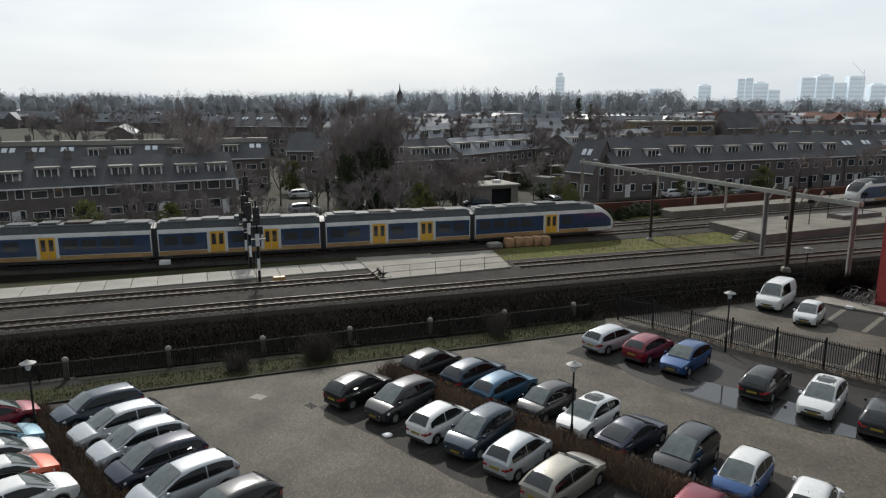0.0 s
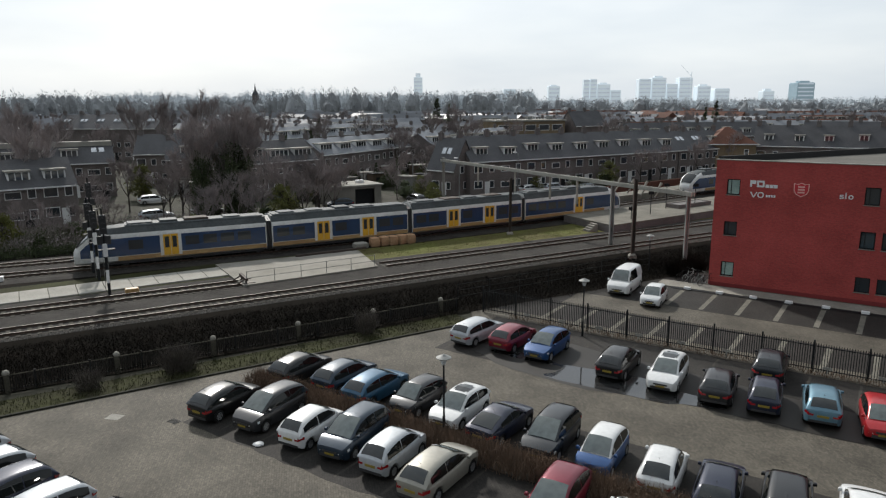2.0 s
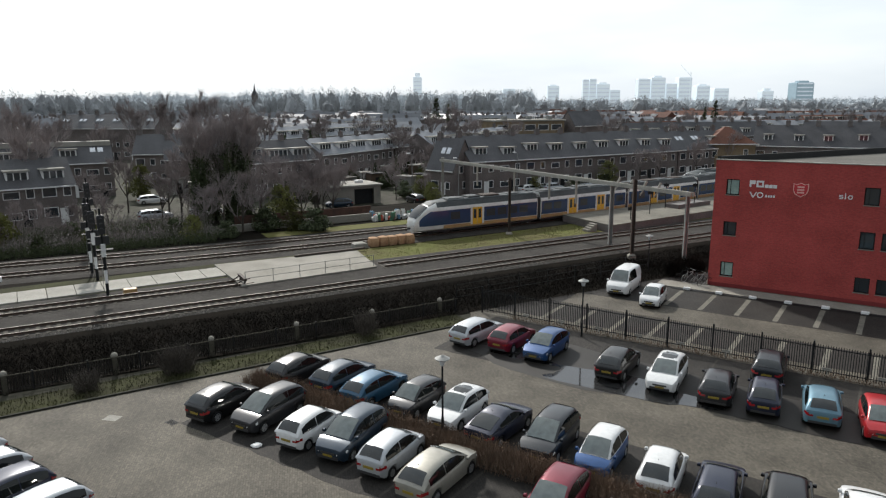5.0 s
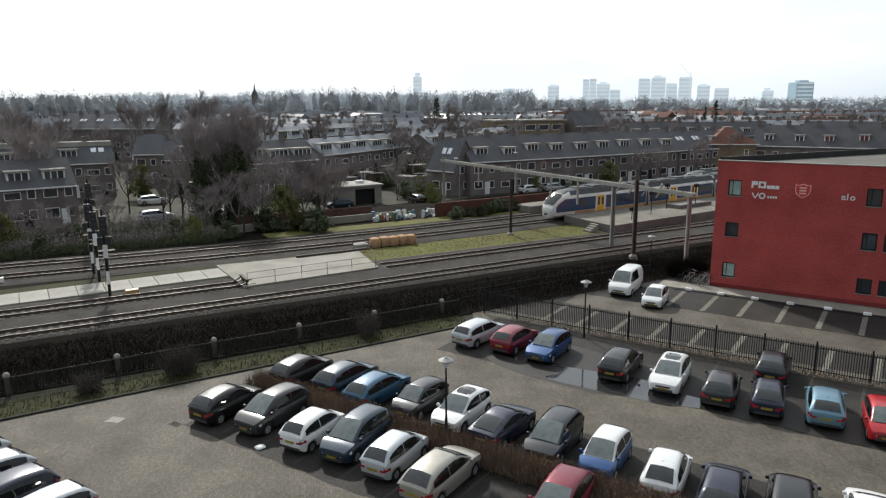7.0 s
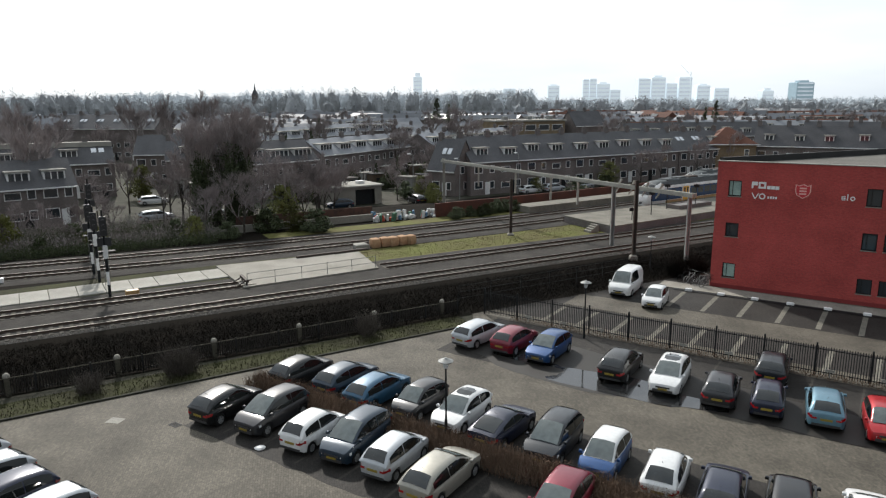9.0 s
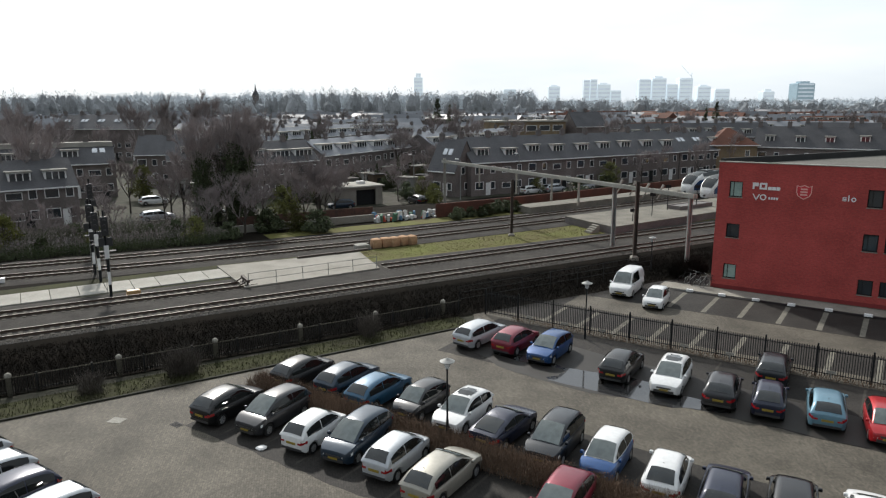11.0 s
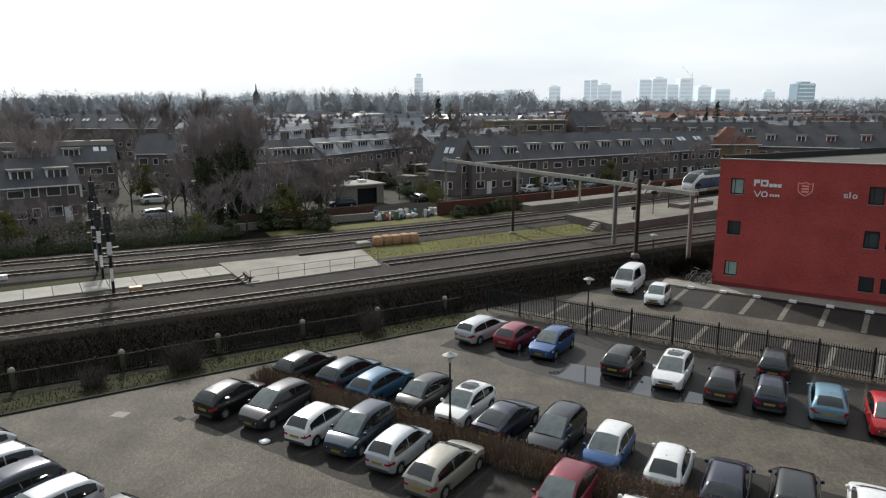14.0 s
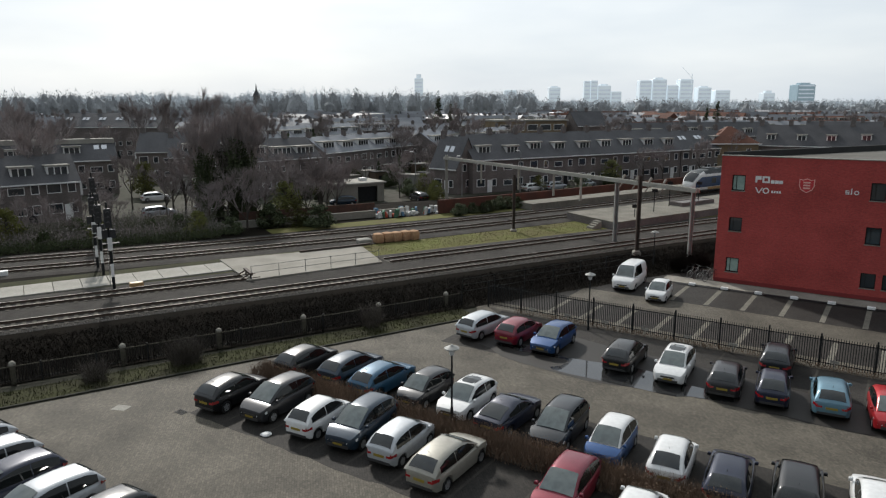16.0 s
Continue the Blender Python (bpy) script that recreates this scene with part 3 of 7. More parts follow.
for i in range(12):
    a, b = i * math.pi / 6, (i + 1) * math.pi / 6
    pts = [(3.55 + r * math.cos(t), 7.99 + r * math.sin(t)) for r, t in ((0.25, a), (0.25, b), (0.16, b), (0.16, a))]
    sg.loft([[(x, -0.04, z) for x, z in pts], [(x, 0, z) for x, z in pts]])
for x in (3.95, 4.14, 4.33, 4.52):
    sg.box(x, x + 0.13, -0.04, 0, 7.84, 8.02)
pieces("sign", sg, M_WHITE, office, "thin white round mark with small bars")
M_SHIELD = mat("pale_red_paint", (0.72, 0.42, 0.38), (0.62, 0.34, 0.30), rough=0.5, scale=1.0)
sh = [(-0.55, 0.5), (-0.3, 0.42), (0, 0.55), (0.3, 0.42), (0.55, 0.5), (0.55, -0.05), (0.42, -0.35), (0, -0.6), (-0.42, -0.35), (-0.55, -0.05)]
sg = Shape()
sg.loft([[(6.47 + x, -0.04, 8.6 + z) for x, z in sh], [(6.47 + x, 0, 8.6 + z) for x, z in sh]], 0)
sg.loft([[(6.47 + x * 0.88, -0.06, 8.6 + z * 0.88) for x, z in sh], [(6.47 + x * 0.88, -0.03, 8.6 + z * 0.88) for x, z in sh]], 1)
for z in (8.82, 8.60, 8.38):
    sg.box(6.22, 6.72, -0.075, -0.05, z - 0.06, z + 0.06, 0)
pieces("sign", sg, [M_SHIELD, mat("shield_red", (0.55, 0.03, 0.04), rough=0.45, scale=1.0)], office, "red shield mark with pale red border and bars")
sg = Shape()
for x0, x1, z0, z1 in ((9.15, 9.42, 8.08, 8.14), (9.15, 9.42, 8.20, 8.26), (9.15, 9.21, 8.2, 8.38), (9.36, 9.42, 8.08, 8.26), (9.15, 9.42, 8.32, 8.38), (9.52, 9.60, 8.08, 8.55)):
    sg.box(x0, x1, -0.05, 0, z0, z1)
for i in range(12):
    a, b = i * math.pi / 6, (i + 1) * math.pi / 6
    pts = [(9.9 + r * math.cos(t), 8.23 + r * math.sin(t)) for r, t in ((0.17, a), (0.17, b), (0.10, b), (0.10, a))]
    sg.loft([[(x, -0.05, z) for x, z in pts], [(x, 0, z) for x, z in pts]])
pieces("sign", sg, M_WHITE, office, "small white mark of round shapes")


# ---- cars ----
PAINTS = {}


def paint(name, col, rough=0.32, metal=0.25):
    if name not in PAINTS:
        PAINTS[name] = mat("paint_" + name, col, tuple(c * 0.86 for c in col), rough=0.46, metal=0.0 if min(col) > 0.5 else 0.35, scale=0.8, fine=6, coat=0.75, spec=0.2)
        PAINTS[name].node_tree.nodes["Principled BSDF"].inputs["Coat IOR"].default_value = 1.5
    return PAINTS[name]


COLS = {"black": (0.006, 0.0065, 0.0075), "navy": (0.008, 0.012, 0.03), "white": (0.60, 0.605, 0.60), "silver": (0.38, 0.40, 0.42), "grey": (0.022, 0.023, 0.026), "slate": (0.014, 0.028, 0.046), "beige": (0.25, 0.24, 0.205),
        "red": (0.34, 0.010, 0.014), "darkred": (0.15, 0.008, 0.022), "blue": (0.010, 0.052, 0.16), "teal": (0.014, 0.07, 0.13), "lightblue": (0.10, 0.20, 0.26), "orange": (0.40, 0.07, 0.03), "anthracite": (0.009, 0.012, 0.016)}
KINDS = {  # length, width, height, bonnet, screen, rear slope, boot deck, belt height
    "hatch": (4.1, 1.75, 1.45, 0.215, 0.245, 0.150, 0.0, 0.90), "small": (3.45, 1.62, 1.45, 0.17, 0.24, 0.145, 0.0, 0.89), "mini": (3.5, 1.63, 1.47, 0.20, 0.21, 0.21, 0.0, 0.89), 
    "mpv": (4.2, 1.77, 1.56, 0.17, 0.28, 0.12, 0.0, 0.95), "estate": (4.5, 1.76, 1.45, 0.22, 0.21, 0.11, 0.0, 0.90), "coupe": (4.3, 1.78, 1.36, 0.24, 0.23, 0.30, 0.02, 0.89), "suv": (4.3, 1.80, 1.62, 0.21, 0.19, 0.12, 0.0, 0.99), "van": (4.7, 1.95, 1.95, 0.15, 0.17, 0.025, 0.0, 1.08)}
RIMS = {}
SCREEN_K = (0.0, 0.06, 0.16, 0.28, 0.42, 0.56, 0.70, 0.82, 0.92)


def wheel_meshes(r):
    if r in RIMS:
        return RIMS[r]
    t, n = Shape(), 18
    for sgn in (1,):
        rings = []
        for y, rr in ((-0.09, r * 0.62), (-0.095, r * 0.92), (-0.06, r), (0.06, r), (0.095, r * 0.92), (0.09, r * 0.62)):
            rings.append([(rr * math.cos(2 * math.pi * i / n), y, rr * math.sin(2 * math.pi * i / n)) for i in range(n)])
        t.loft(rings, 0, caps=False)
    d = Shape()
    d.loft([[(r * 0.63 * math.cos(2 * math.pi * i / n), y, r * 0.63 * math.sin(2 * math.pi * i / n)) for i in range(n)] for y in (-0.05, 0.05)], 1)
    for k in range(5):
        M = Matrix.Rotation(2 * math.pi * k / 5, 4, "Y")
        d.box(-0.045, 0.045, -0.082, 0.082, 0.0, r * 0.6, 0, M)
    d.tube((0, -0.085, 0), (0, 0.085, 0), r * 0.17, seg=8, m=0)
    d.loft([[(rr * math.cos(2 * math.pi * i / n), y, rr * math.sin(2 * math.pi * i / n)) for i in range(n)] for rr, y in ((r * 0.64, -0.085), (r * 0.56, -0.08), (r * 0.56, 0.08), (r * 0.64, 0.085))], 0, caps=False)
    RIMS[r] = (t.mesh("tyre", M_BLACK, True), d.mesh("rim", [M_ALLOY, M_BLACKP]))
    return RIMS[r]


def car(kind, colour, x, y, heading, label, name="car", group="parked cars", roofcol=None, bonnetcol=None, sunroof=False, plate=True, size=1.0):
    L, W, H, hood, scr, slope, deck, belt = KINDS[kind]
    L *= size
    body_m = paint(colour, COLS[colour])
    t = thing(name, label, "car" if kind != "van" else "van", pose(x, y, 0.006, 0, 0, heading), group)
    hx, hw = L / 2, W / 2
    r = 0.31 if L > 3.7 else 0.285
    wx = (hx - 0.19 * L, -hx + 0.185 * L)
    cowl = hx - hood * L
    rear_base = -hx + deck * L + 0.03
    nose_z = belt * 0.74

    def top(px):
        if px > cowl:
            k = (px - cowl) / (hx - cowl)
            return belt + 0.02 - (belt - nose_z) * (k ** 1.6) - (0.10 if k > 0.97 else 0)
        if px < -hx + 0.02:
            return belt - 0.09
        if deck and px < rear_base:
            return belt + 0.03
        return belt

    def half(px):
        k = abs(px) / hx
        return hw * (1 - 0.04 * k ** 2 - 0.24 * max(0, (k - 0.70) / 0.30) ** 2.4)

    xs = sorted({-hx, -hx + 0.05, -hx + 0.16, hx - 0.16, hx - 0.05, hx, cowl, rear_base, *[w + d * r * 1.2 for w in wx for d in (-1, -0.8, -0.45, 0, 0.45, 0.8, 1)], *[-hx + L * i / 12 for i in range(2, 11)]})
    s, rings = Shape(), []
    for px in xs:
        w, z1 = half(px), top(px)
        zl = 0.24 if abs(px) < hx - 0.1 else 0.34
        za = zl
        for w0 in wx:
            d = abs(px - w0)
            if d < r * 1.19:
                za = max(za, r + math.sqrt((r * 1.19) ** 2 - d * d))
        e = 1.0 if abs(px) < hx - 0.01 else 0.97
        za = min(za, z1 - 0.12)
        zm = max(0.56, za + 0.03)
        zm = min(zm, z1 - 0.08)
        prof = [(w * 0.72, zl), (w * 0.955 * e, za), (w * e, zm), (w * 0.985 * e, z1 - 0.09), (w * 0.93 * e, z1 - 0.01), (w * 0.6, z1 + 0.018), (0.0, z1 + 0.028)]
        rings.append([(px, py, pz) for py, pz in prof] + [(px, -py, pz) for py, pz in reversed(prof[:-1])])
    s.loft(rings)
    part("body", s, body_m, t, smooth=True)
    # cabin
    sx0, sx1 = cowl + 0.05, cowl - scr * L
    rx0, rx1 = rear_base, rear_base + slope * L
    zr = H - 0.03
    wb, wt_ = hw * 0.915, hw * 0.70

    def cab(px):
        if px > sx1:
            k = (sx0 - px) / (sx0 - sx1)
            return belt + (zr - belt) * (1 - max(0.0, 1 - k) ** 1.38)
        if px < rx1:
            k = (px - rx0) / (rx1 - rx0)
            return belt + (zr - belt - 0.08) * (1 - max(0.0, 1 - k) ** 1.75)
        k = (px - rx1) / (sx1 - rx1)
        return zr - 0.08 * (1 - k) ** 2 + 0.035 * math.sin(k * math.pi)

    def wid(px, z):
        k = (z - belt) / (zr - belt)
        return (wb + (wt_ - wb) * k ** 1.25) * (1 - 0.05 * (abs(px - (sx1 + rx1) / 2) / (L * 0.3)) ** 2)

    s, rings = Shape(), []
    cxs = [sx0 - (sx0 - sx1) * k for k in SCREEN_K] + [sx1 + (rx1 - sx1) * k for k in (0.0, 0.1, 0.3, 0.5, 0.7, 0.9, 1.0)] + [rx1 + (rx0 - rx1) * (1 - k) for k in reversed(SCREEN_K)]
    for px in cxs:
        z = cab(px)
        zb, dz = belt - 0.03, z - belt
        rd_ = min(0.13, dz * 0.5)
        ww = wid(px, z)
        prof = [(wid(px, belt), zb), (wid(px, belt + dz * 0.5), belt + dz * 0.5), (wid(px, z - rd_), z - rd_), (ww - rd_ * 0.25, z - rd_ * 0.45), (ww - rd_ * 0.75, z - rd_ * 0.12), (ww * 0.62, z + 0.012), (0, z + 0.022)]
        rings.append([(px, py, pz) for py, pz in prof] + [(px, -py, pz) for py, pz in reversed(prof[:-1])])
    s.loft(rings)
    part("roof", s, paint(roofcol, COLS[roofcol]) if roofcol else body_m, t, smooth=True)

    def screen(xa, xb, wk, name, m, k0):
        g = Shape()
        rr = []
        for k in [q for q in SCREEN_K if q >= k0]:
            px = xa + (xb - xa) * k
            z = cab(px) + 0.014
            ww = wid(px, z) * wk
            out = 0.012 * (1 if xa > xb else -1)
            rr.append([(px + out, ww, z - 0.005), (px + out, ww * 0.6, z + 0.022), (px + out, 0, z + 0.034), (px + out, -ww * 0.6, z + 0.022), (px + out, -ww, z - 0.005)])
        g.loft(rr, 0, closed=False)
        part(name, g, m, t, smooth=True)

    screen(sx0, sx1, 0.92, "windscreen", M_SCREEN, 0.06)
    screen(rx0, rx1, 0.80, "rear_window", M_REARGLASS if kind != "van" else body_m, 0.16)
    split = (sx1 + rx1) / 2 + 0.05
    for sgn in (1, -1):
        wins = [(sx1 + (sx0 - sx1) * 0.66, split + 0.025)]
        if kind != "van":
            wins.append((split - 0.025, rx1 + (rx0 - rx1) * 0.38))
        for xa, xb in wins:
            g, rr = Shape(), []
            for k in (0, 0.33, 0.66, 1.0):
                px = xa + (xb - xa) * k
                zt = min(cab(px) - 0.09, zr - 0.07)
                zb = belt + 0.045
                zt = max(zt, zb + 0.02)
                rr.append([(px, sgn * (wid(px, z) + 0.008), z) for z in (zb, (zb + zt) / 2, zt)])
            g.loft(rr, 0, closed=False)
            part("side_window", g, M_GLASSD, t, smooth=True)
        yq = lambda q: sgn * hw * q
        part("headlight", Shape().loft([[(hx - 0.36, yq(0.955), nose_z - 0.06), (hx - 0.36, yq(0.955), nose_z + 0.04), (hx - 0.30, yq(0.66), nose_z + 0.075), (hx - 0.30, yq(0.66), nose_z - 0.06)],
                                        [(hx - 0.05, yq(0.765), nose_z - 0.17), (hx - 0.07, yq(0.76), nose_z - 0.04), (hx - 0.02, yq(0.54), nose_z - 0.03), (hx + 0.016, yq(0.54), nose_z - 0.16)]]), M_LAMPW, t)
        xa, xb = -hx - 0.016, -hx + 0.26
        ya, yb = sgn * hw * 0.47, sgn * (half(-hx) + 0.004)
        yc, yd = sgn * hw * 0.66, sgn * (half(xb) + 0.010)
        zt = belt - 0.10 if H < 1.5 else belt + 0.02
        part("tail_light", Shape().loft([[(xa, ya, zt - 0.17), (xa, yb, zt - 0.17), (xa + 0.03, yb, zt), (xa + 0.03, ya, zt)], [(xb, yc, zt - 0.12), (xb, yd, zt - 0.12), (xb, yd, zt), (xb, yc, zt)]]), M_LAMPR, t)
        part("mirror", slab_bevel(Shape(), sx1 + (sx0 - sx1) * 0.62, sx1 + (sx0 - sx1) * 0.62 + 0.13, min(sgn * (wb + 0.01), sgn * (wb + 0.15)), max(sgn * (wb + 0.01), sgn * (wb + 0.15)), belt + 0.02, belt + 0.14, 0.03), body_m, t)
        tyre, rim = wheel_meshes(r)
        for w0 in wx:
            wob = part("wheel", tyre, None, t, at=pose(w0, sgn * (hw - 0.13), r))
            part("rim", rim, None, wob)
    part("grille", Shape().box(hx - 0.06, hx + 0.014, -hw * 0.60, hw * 0.60, 0.30, 0.45), M_BLACKP, t)
    part("upper_grille", Shape().box(hx - 0.06, hx + 0.014, -hw * 0.42, hw * 0.42, 0.525, 0.615), M_BLACKP, t)
    part("bumper_strip", Shape().box(-hx - 0.012, -hx + 0.06, -hw * 0.7, hw * 0.7, 0.30, 0.42), M_BLACKP, t)
    if plate:
        part("number_plate", Shape().box(-hx - 0.02, -hx + 0.02, -0.26, 0.26, 0.58, 0.69), M_PLATE, t, "plain yellow plate")
        part("number_plate", Shape().box(hx - 0.02, hx + 0.026, -0.24, 0.24, 0.42, 0.51), M_PLATE, t, "plain yellow plate")
    if sunroof:
        px0, px1 = sx1 - 0.1, rx1 + 0.35
        g = Shape()
        g.loft([[(px0, -wt_ * 0.66, cab(px0) + 0.008), (px0, 0, cab(px0) + 0.03), (px0, wt_ * 0.66, cab(px0) + 0.008)], [((px0 + px1) / 2, -wt_ * 0.7, zr + 0.045), ((px0 + px1) / 2, 0, zr + 0.066), ((px0 + px1) / 2, wt_ * 0.7, zr + 0.045)], [(px1, -wt_ * 0.66, cab(px1) + 0.008), (px1, 0, cab(px1) + 0.03), (px1, wt_ * 0.66, cab(px1) + 0.008)]], 0, closed=False)
        part("sunroof", g, M_GLASSD, t)
    else:
        part("aerial", Shape().tube((rx1 + 0.12, 0, zr + 0.02), (rx1 - 0.08, 0, zr + 0.2), 0.008, seg=4), M_BLACKP, t)
    if bonnetcol:
        g, rr = Shape(), []
        for k in (0.0, 0.25, 0.5, 0.75, 0.92):
            px = cowl + 0.06 + (hx - cowl - 0.06) * k
            z = top(px) + 0.012
            rr.append([(px, half(px) * q, z + (0.018 if abs(q) < 0.7 else 0) + (0.01 if q == 0 else 0)) for q in (-0.9, -0.6, 0, 0.6, 0.9)])
        g.loft(rr, 0, closed=False)
        part("bonnet", g, paint(bonnetcol, COLS[bonnetcol]), t, smooth=True)
    return t


UP, DN = 56.0, 236.0  # noses away from the open lane, or towards it
CARS = [
    # left of the hedge
    ("hatch", "black", -11.1, 33.2, 60, "black hatchback parked nose in beside the hedge", 0.93),
    ("mpv", "grey", -8.5, 32.1, 240, "grey people carrier backed in beside the hedge", 0.95),
    ("small", "white", -6.1, 30.2, 61, "small white three-door hatchback nose in to the hedge", 1.0),
    ("mpv", "slate", -4.0, 29.4, 243, "blue-grey hatchback backed in beside the hedge", 0.95),
    ("small", "silver", -2.1, 27.8, 60, "silver hatchback parked nose in to the hedge", 1.03),
    ("hatch", "beige", -0.1, 26.1, 57, "beige-silver hatchback with red tail lights beside the hedge", 1.03),
    ("hatch", "darkred", 4.4, 23.9, 240, "dark red car backed in beside the hedge", 1.0),
    ("small", "white", 6.6, 22.0, 60, "white car parked below the hedge", 1.0),
    # right of the hedge
    ("hatch", "black", -8.1, 37.5, 56, "black hatchback with red tail lights behind the hedge", 0.95),
    ("hatch", "slate", -5.4, 36.4, 56, "grey-blue hatchback nose out behind the hedge", 1.0),
    ("hatch", "teal", -3.5, 34.8, 56, "blue hatchback nose out behind the hedge", 1.02),
    ("small", "grey", -1.2, 33.4, 236, "dull grey small hatchback behind the hedge", 1.0),
    ("hatch", "white", 0.9, 32.1, 238, "white hatchback with a glass sunroof behind the hedge", 0.92),
    ("coupe", "navy", 2.8, 30.5, 54, "dark blue coupe with a long sloping tail behind the hedge", 0.95),
    ("mpv", "anthracite", 5.0, 29.1, 240, "charcoal hatchback nose in to the hedge", 0.95),
    ("small", "blue", 7.0, 27.6, 240, "small blue car with a white roof behind the hedge", 1.0),
    ("mini", "white", 9.1, 26.0, 62, "small white retro city car behind the hedge", 1.0),
    ("hatch", "navy", 10.9, 24.6, 62, "dark navy hatchback beside the hedge", 0.97),
    ("suv", "black", 13.0, 23.5, 62, "black car parked at the end of the hedge", 0.95),
    ("hatch", "white", 15.5, 22.6, 62, "white hatchback parked at the end of the hedge", 0.97),
    # along the steel fence
    ("estate", "silver", 2.4, 44.0, 50, "silver estate car beside the steel fence", 0.95),
    ("hatch", "darkred", 4.6, 42.7, 54, "dark red hatchback beside the steel fence", 0.95),
    ("hatch", "blue", 6.6, 41.2, 237, "blue hatchback facing out beside the puddle", 0.97),
    ("hatch", "black", 10.35, 38.3, 58, "black hatchback standing in the puddle by the fence", 1.02),
    ("hatch", "white", 12.7, 36.6, 241, "white sporty hatchback standing in the puddle", 1.02),
    ("hatch", "grey", 14.8, 34.7, 62, "dark grey hatchback with tall red tail lights by the fence", 0.93),
    ("mini", "navy", 16.7, 33.4, 63, "small dark blue retro car by the fence", 1.0),
    ("hatch", "lightblue", 19.1, 32.4, 63, "light blue hatchback by the fence", 0.97),
    ("small", "red", 20.9, 30.6, 244, "bright red hatchback by the fence", 1.05),
    # behind the fence
    ("hatch", "anthracite", 18.9, 37.6, 60, "dark hatchback parked behind the fence", 0.95),
    ("van", "white", 15.3, 56.2, 240, "white panel van in the office yard", 1.0),
    ("small", "white", 16.55, 52.2, 242, "small white hatchback beside the white van", 1.0),
    # row beside the street lamp
    ("estate", "slate", -23.2, 28.4, 236, "grey estate car in the row beside the low hedge", 0.92),
    ("hatch", "silver", -20.9, 26.9, 236, "silver hatchback in the row beside the low hedge", 1.05),
    ("hatch", "silver", -18.9, 25.5, 237, "pale silver hatchback in the row beside the low hedge", 1.02),
    ("mpv", "navy", -17.0, 24.0, 238, "dark blue people carrier in the row beside the low hedge", 0.95),
    ("mpv", "silver", -14.9, 22.6, 238, "silver people carrier in the row beside the low hedge", 1.0),
    ("hatch", "grey", -12.4, 21.4, 240, "grey hatchback in the row beside the low hedge", 1.0),
    ("hatch", "darkred", -27.3, 26.3, 56, "dark red car beyond the low hedge", 0.95),
    ("hatch", "lightblue", -25.2, 24.1, 56, "light blue car beyond the low hedge", 0.95),
    ("hatch", "white", -23.9, 23.0, 57, "white hatchback beyond the low hedge", 0.9),
    ("hatch", "orange", -22.4, 21.7, 57, "orange-red hatchback with a white roof beyond the low hedge", 0.95),
    ("hatch", "white", -20.6, 20.4, 58, "white hatchback beyond the low hedge", 1.0),
]
for k, c, x, y, hd, lab, size in CARS:
    car(k, c, x, y, hd, lab, "van" if k == "van" else "car", roofcol="white" if "white roof" in lab else None, sunroof="sunroof" in lab or "sporty" in lab, size=size)


# ---- trains ----
CARLEN = (17.4, 15.6, 15.6, 17.4)


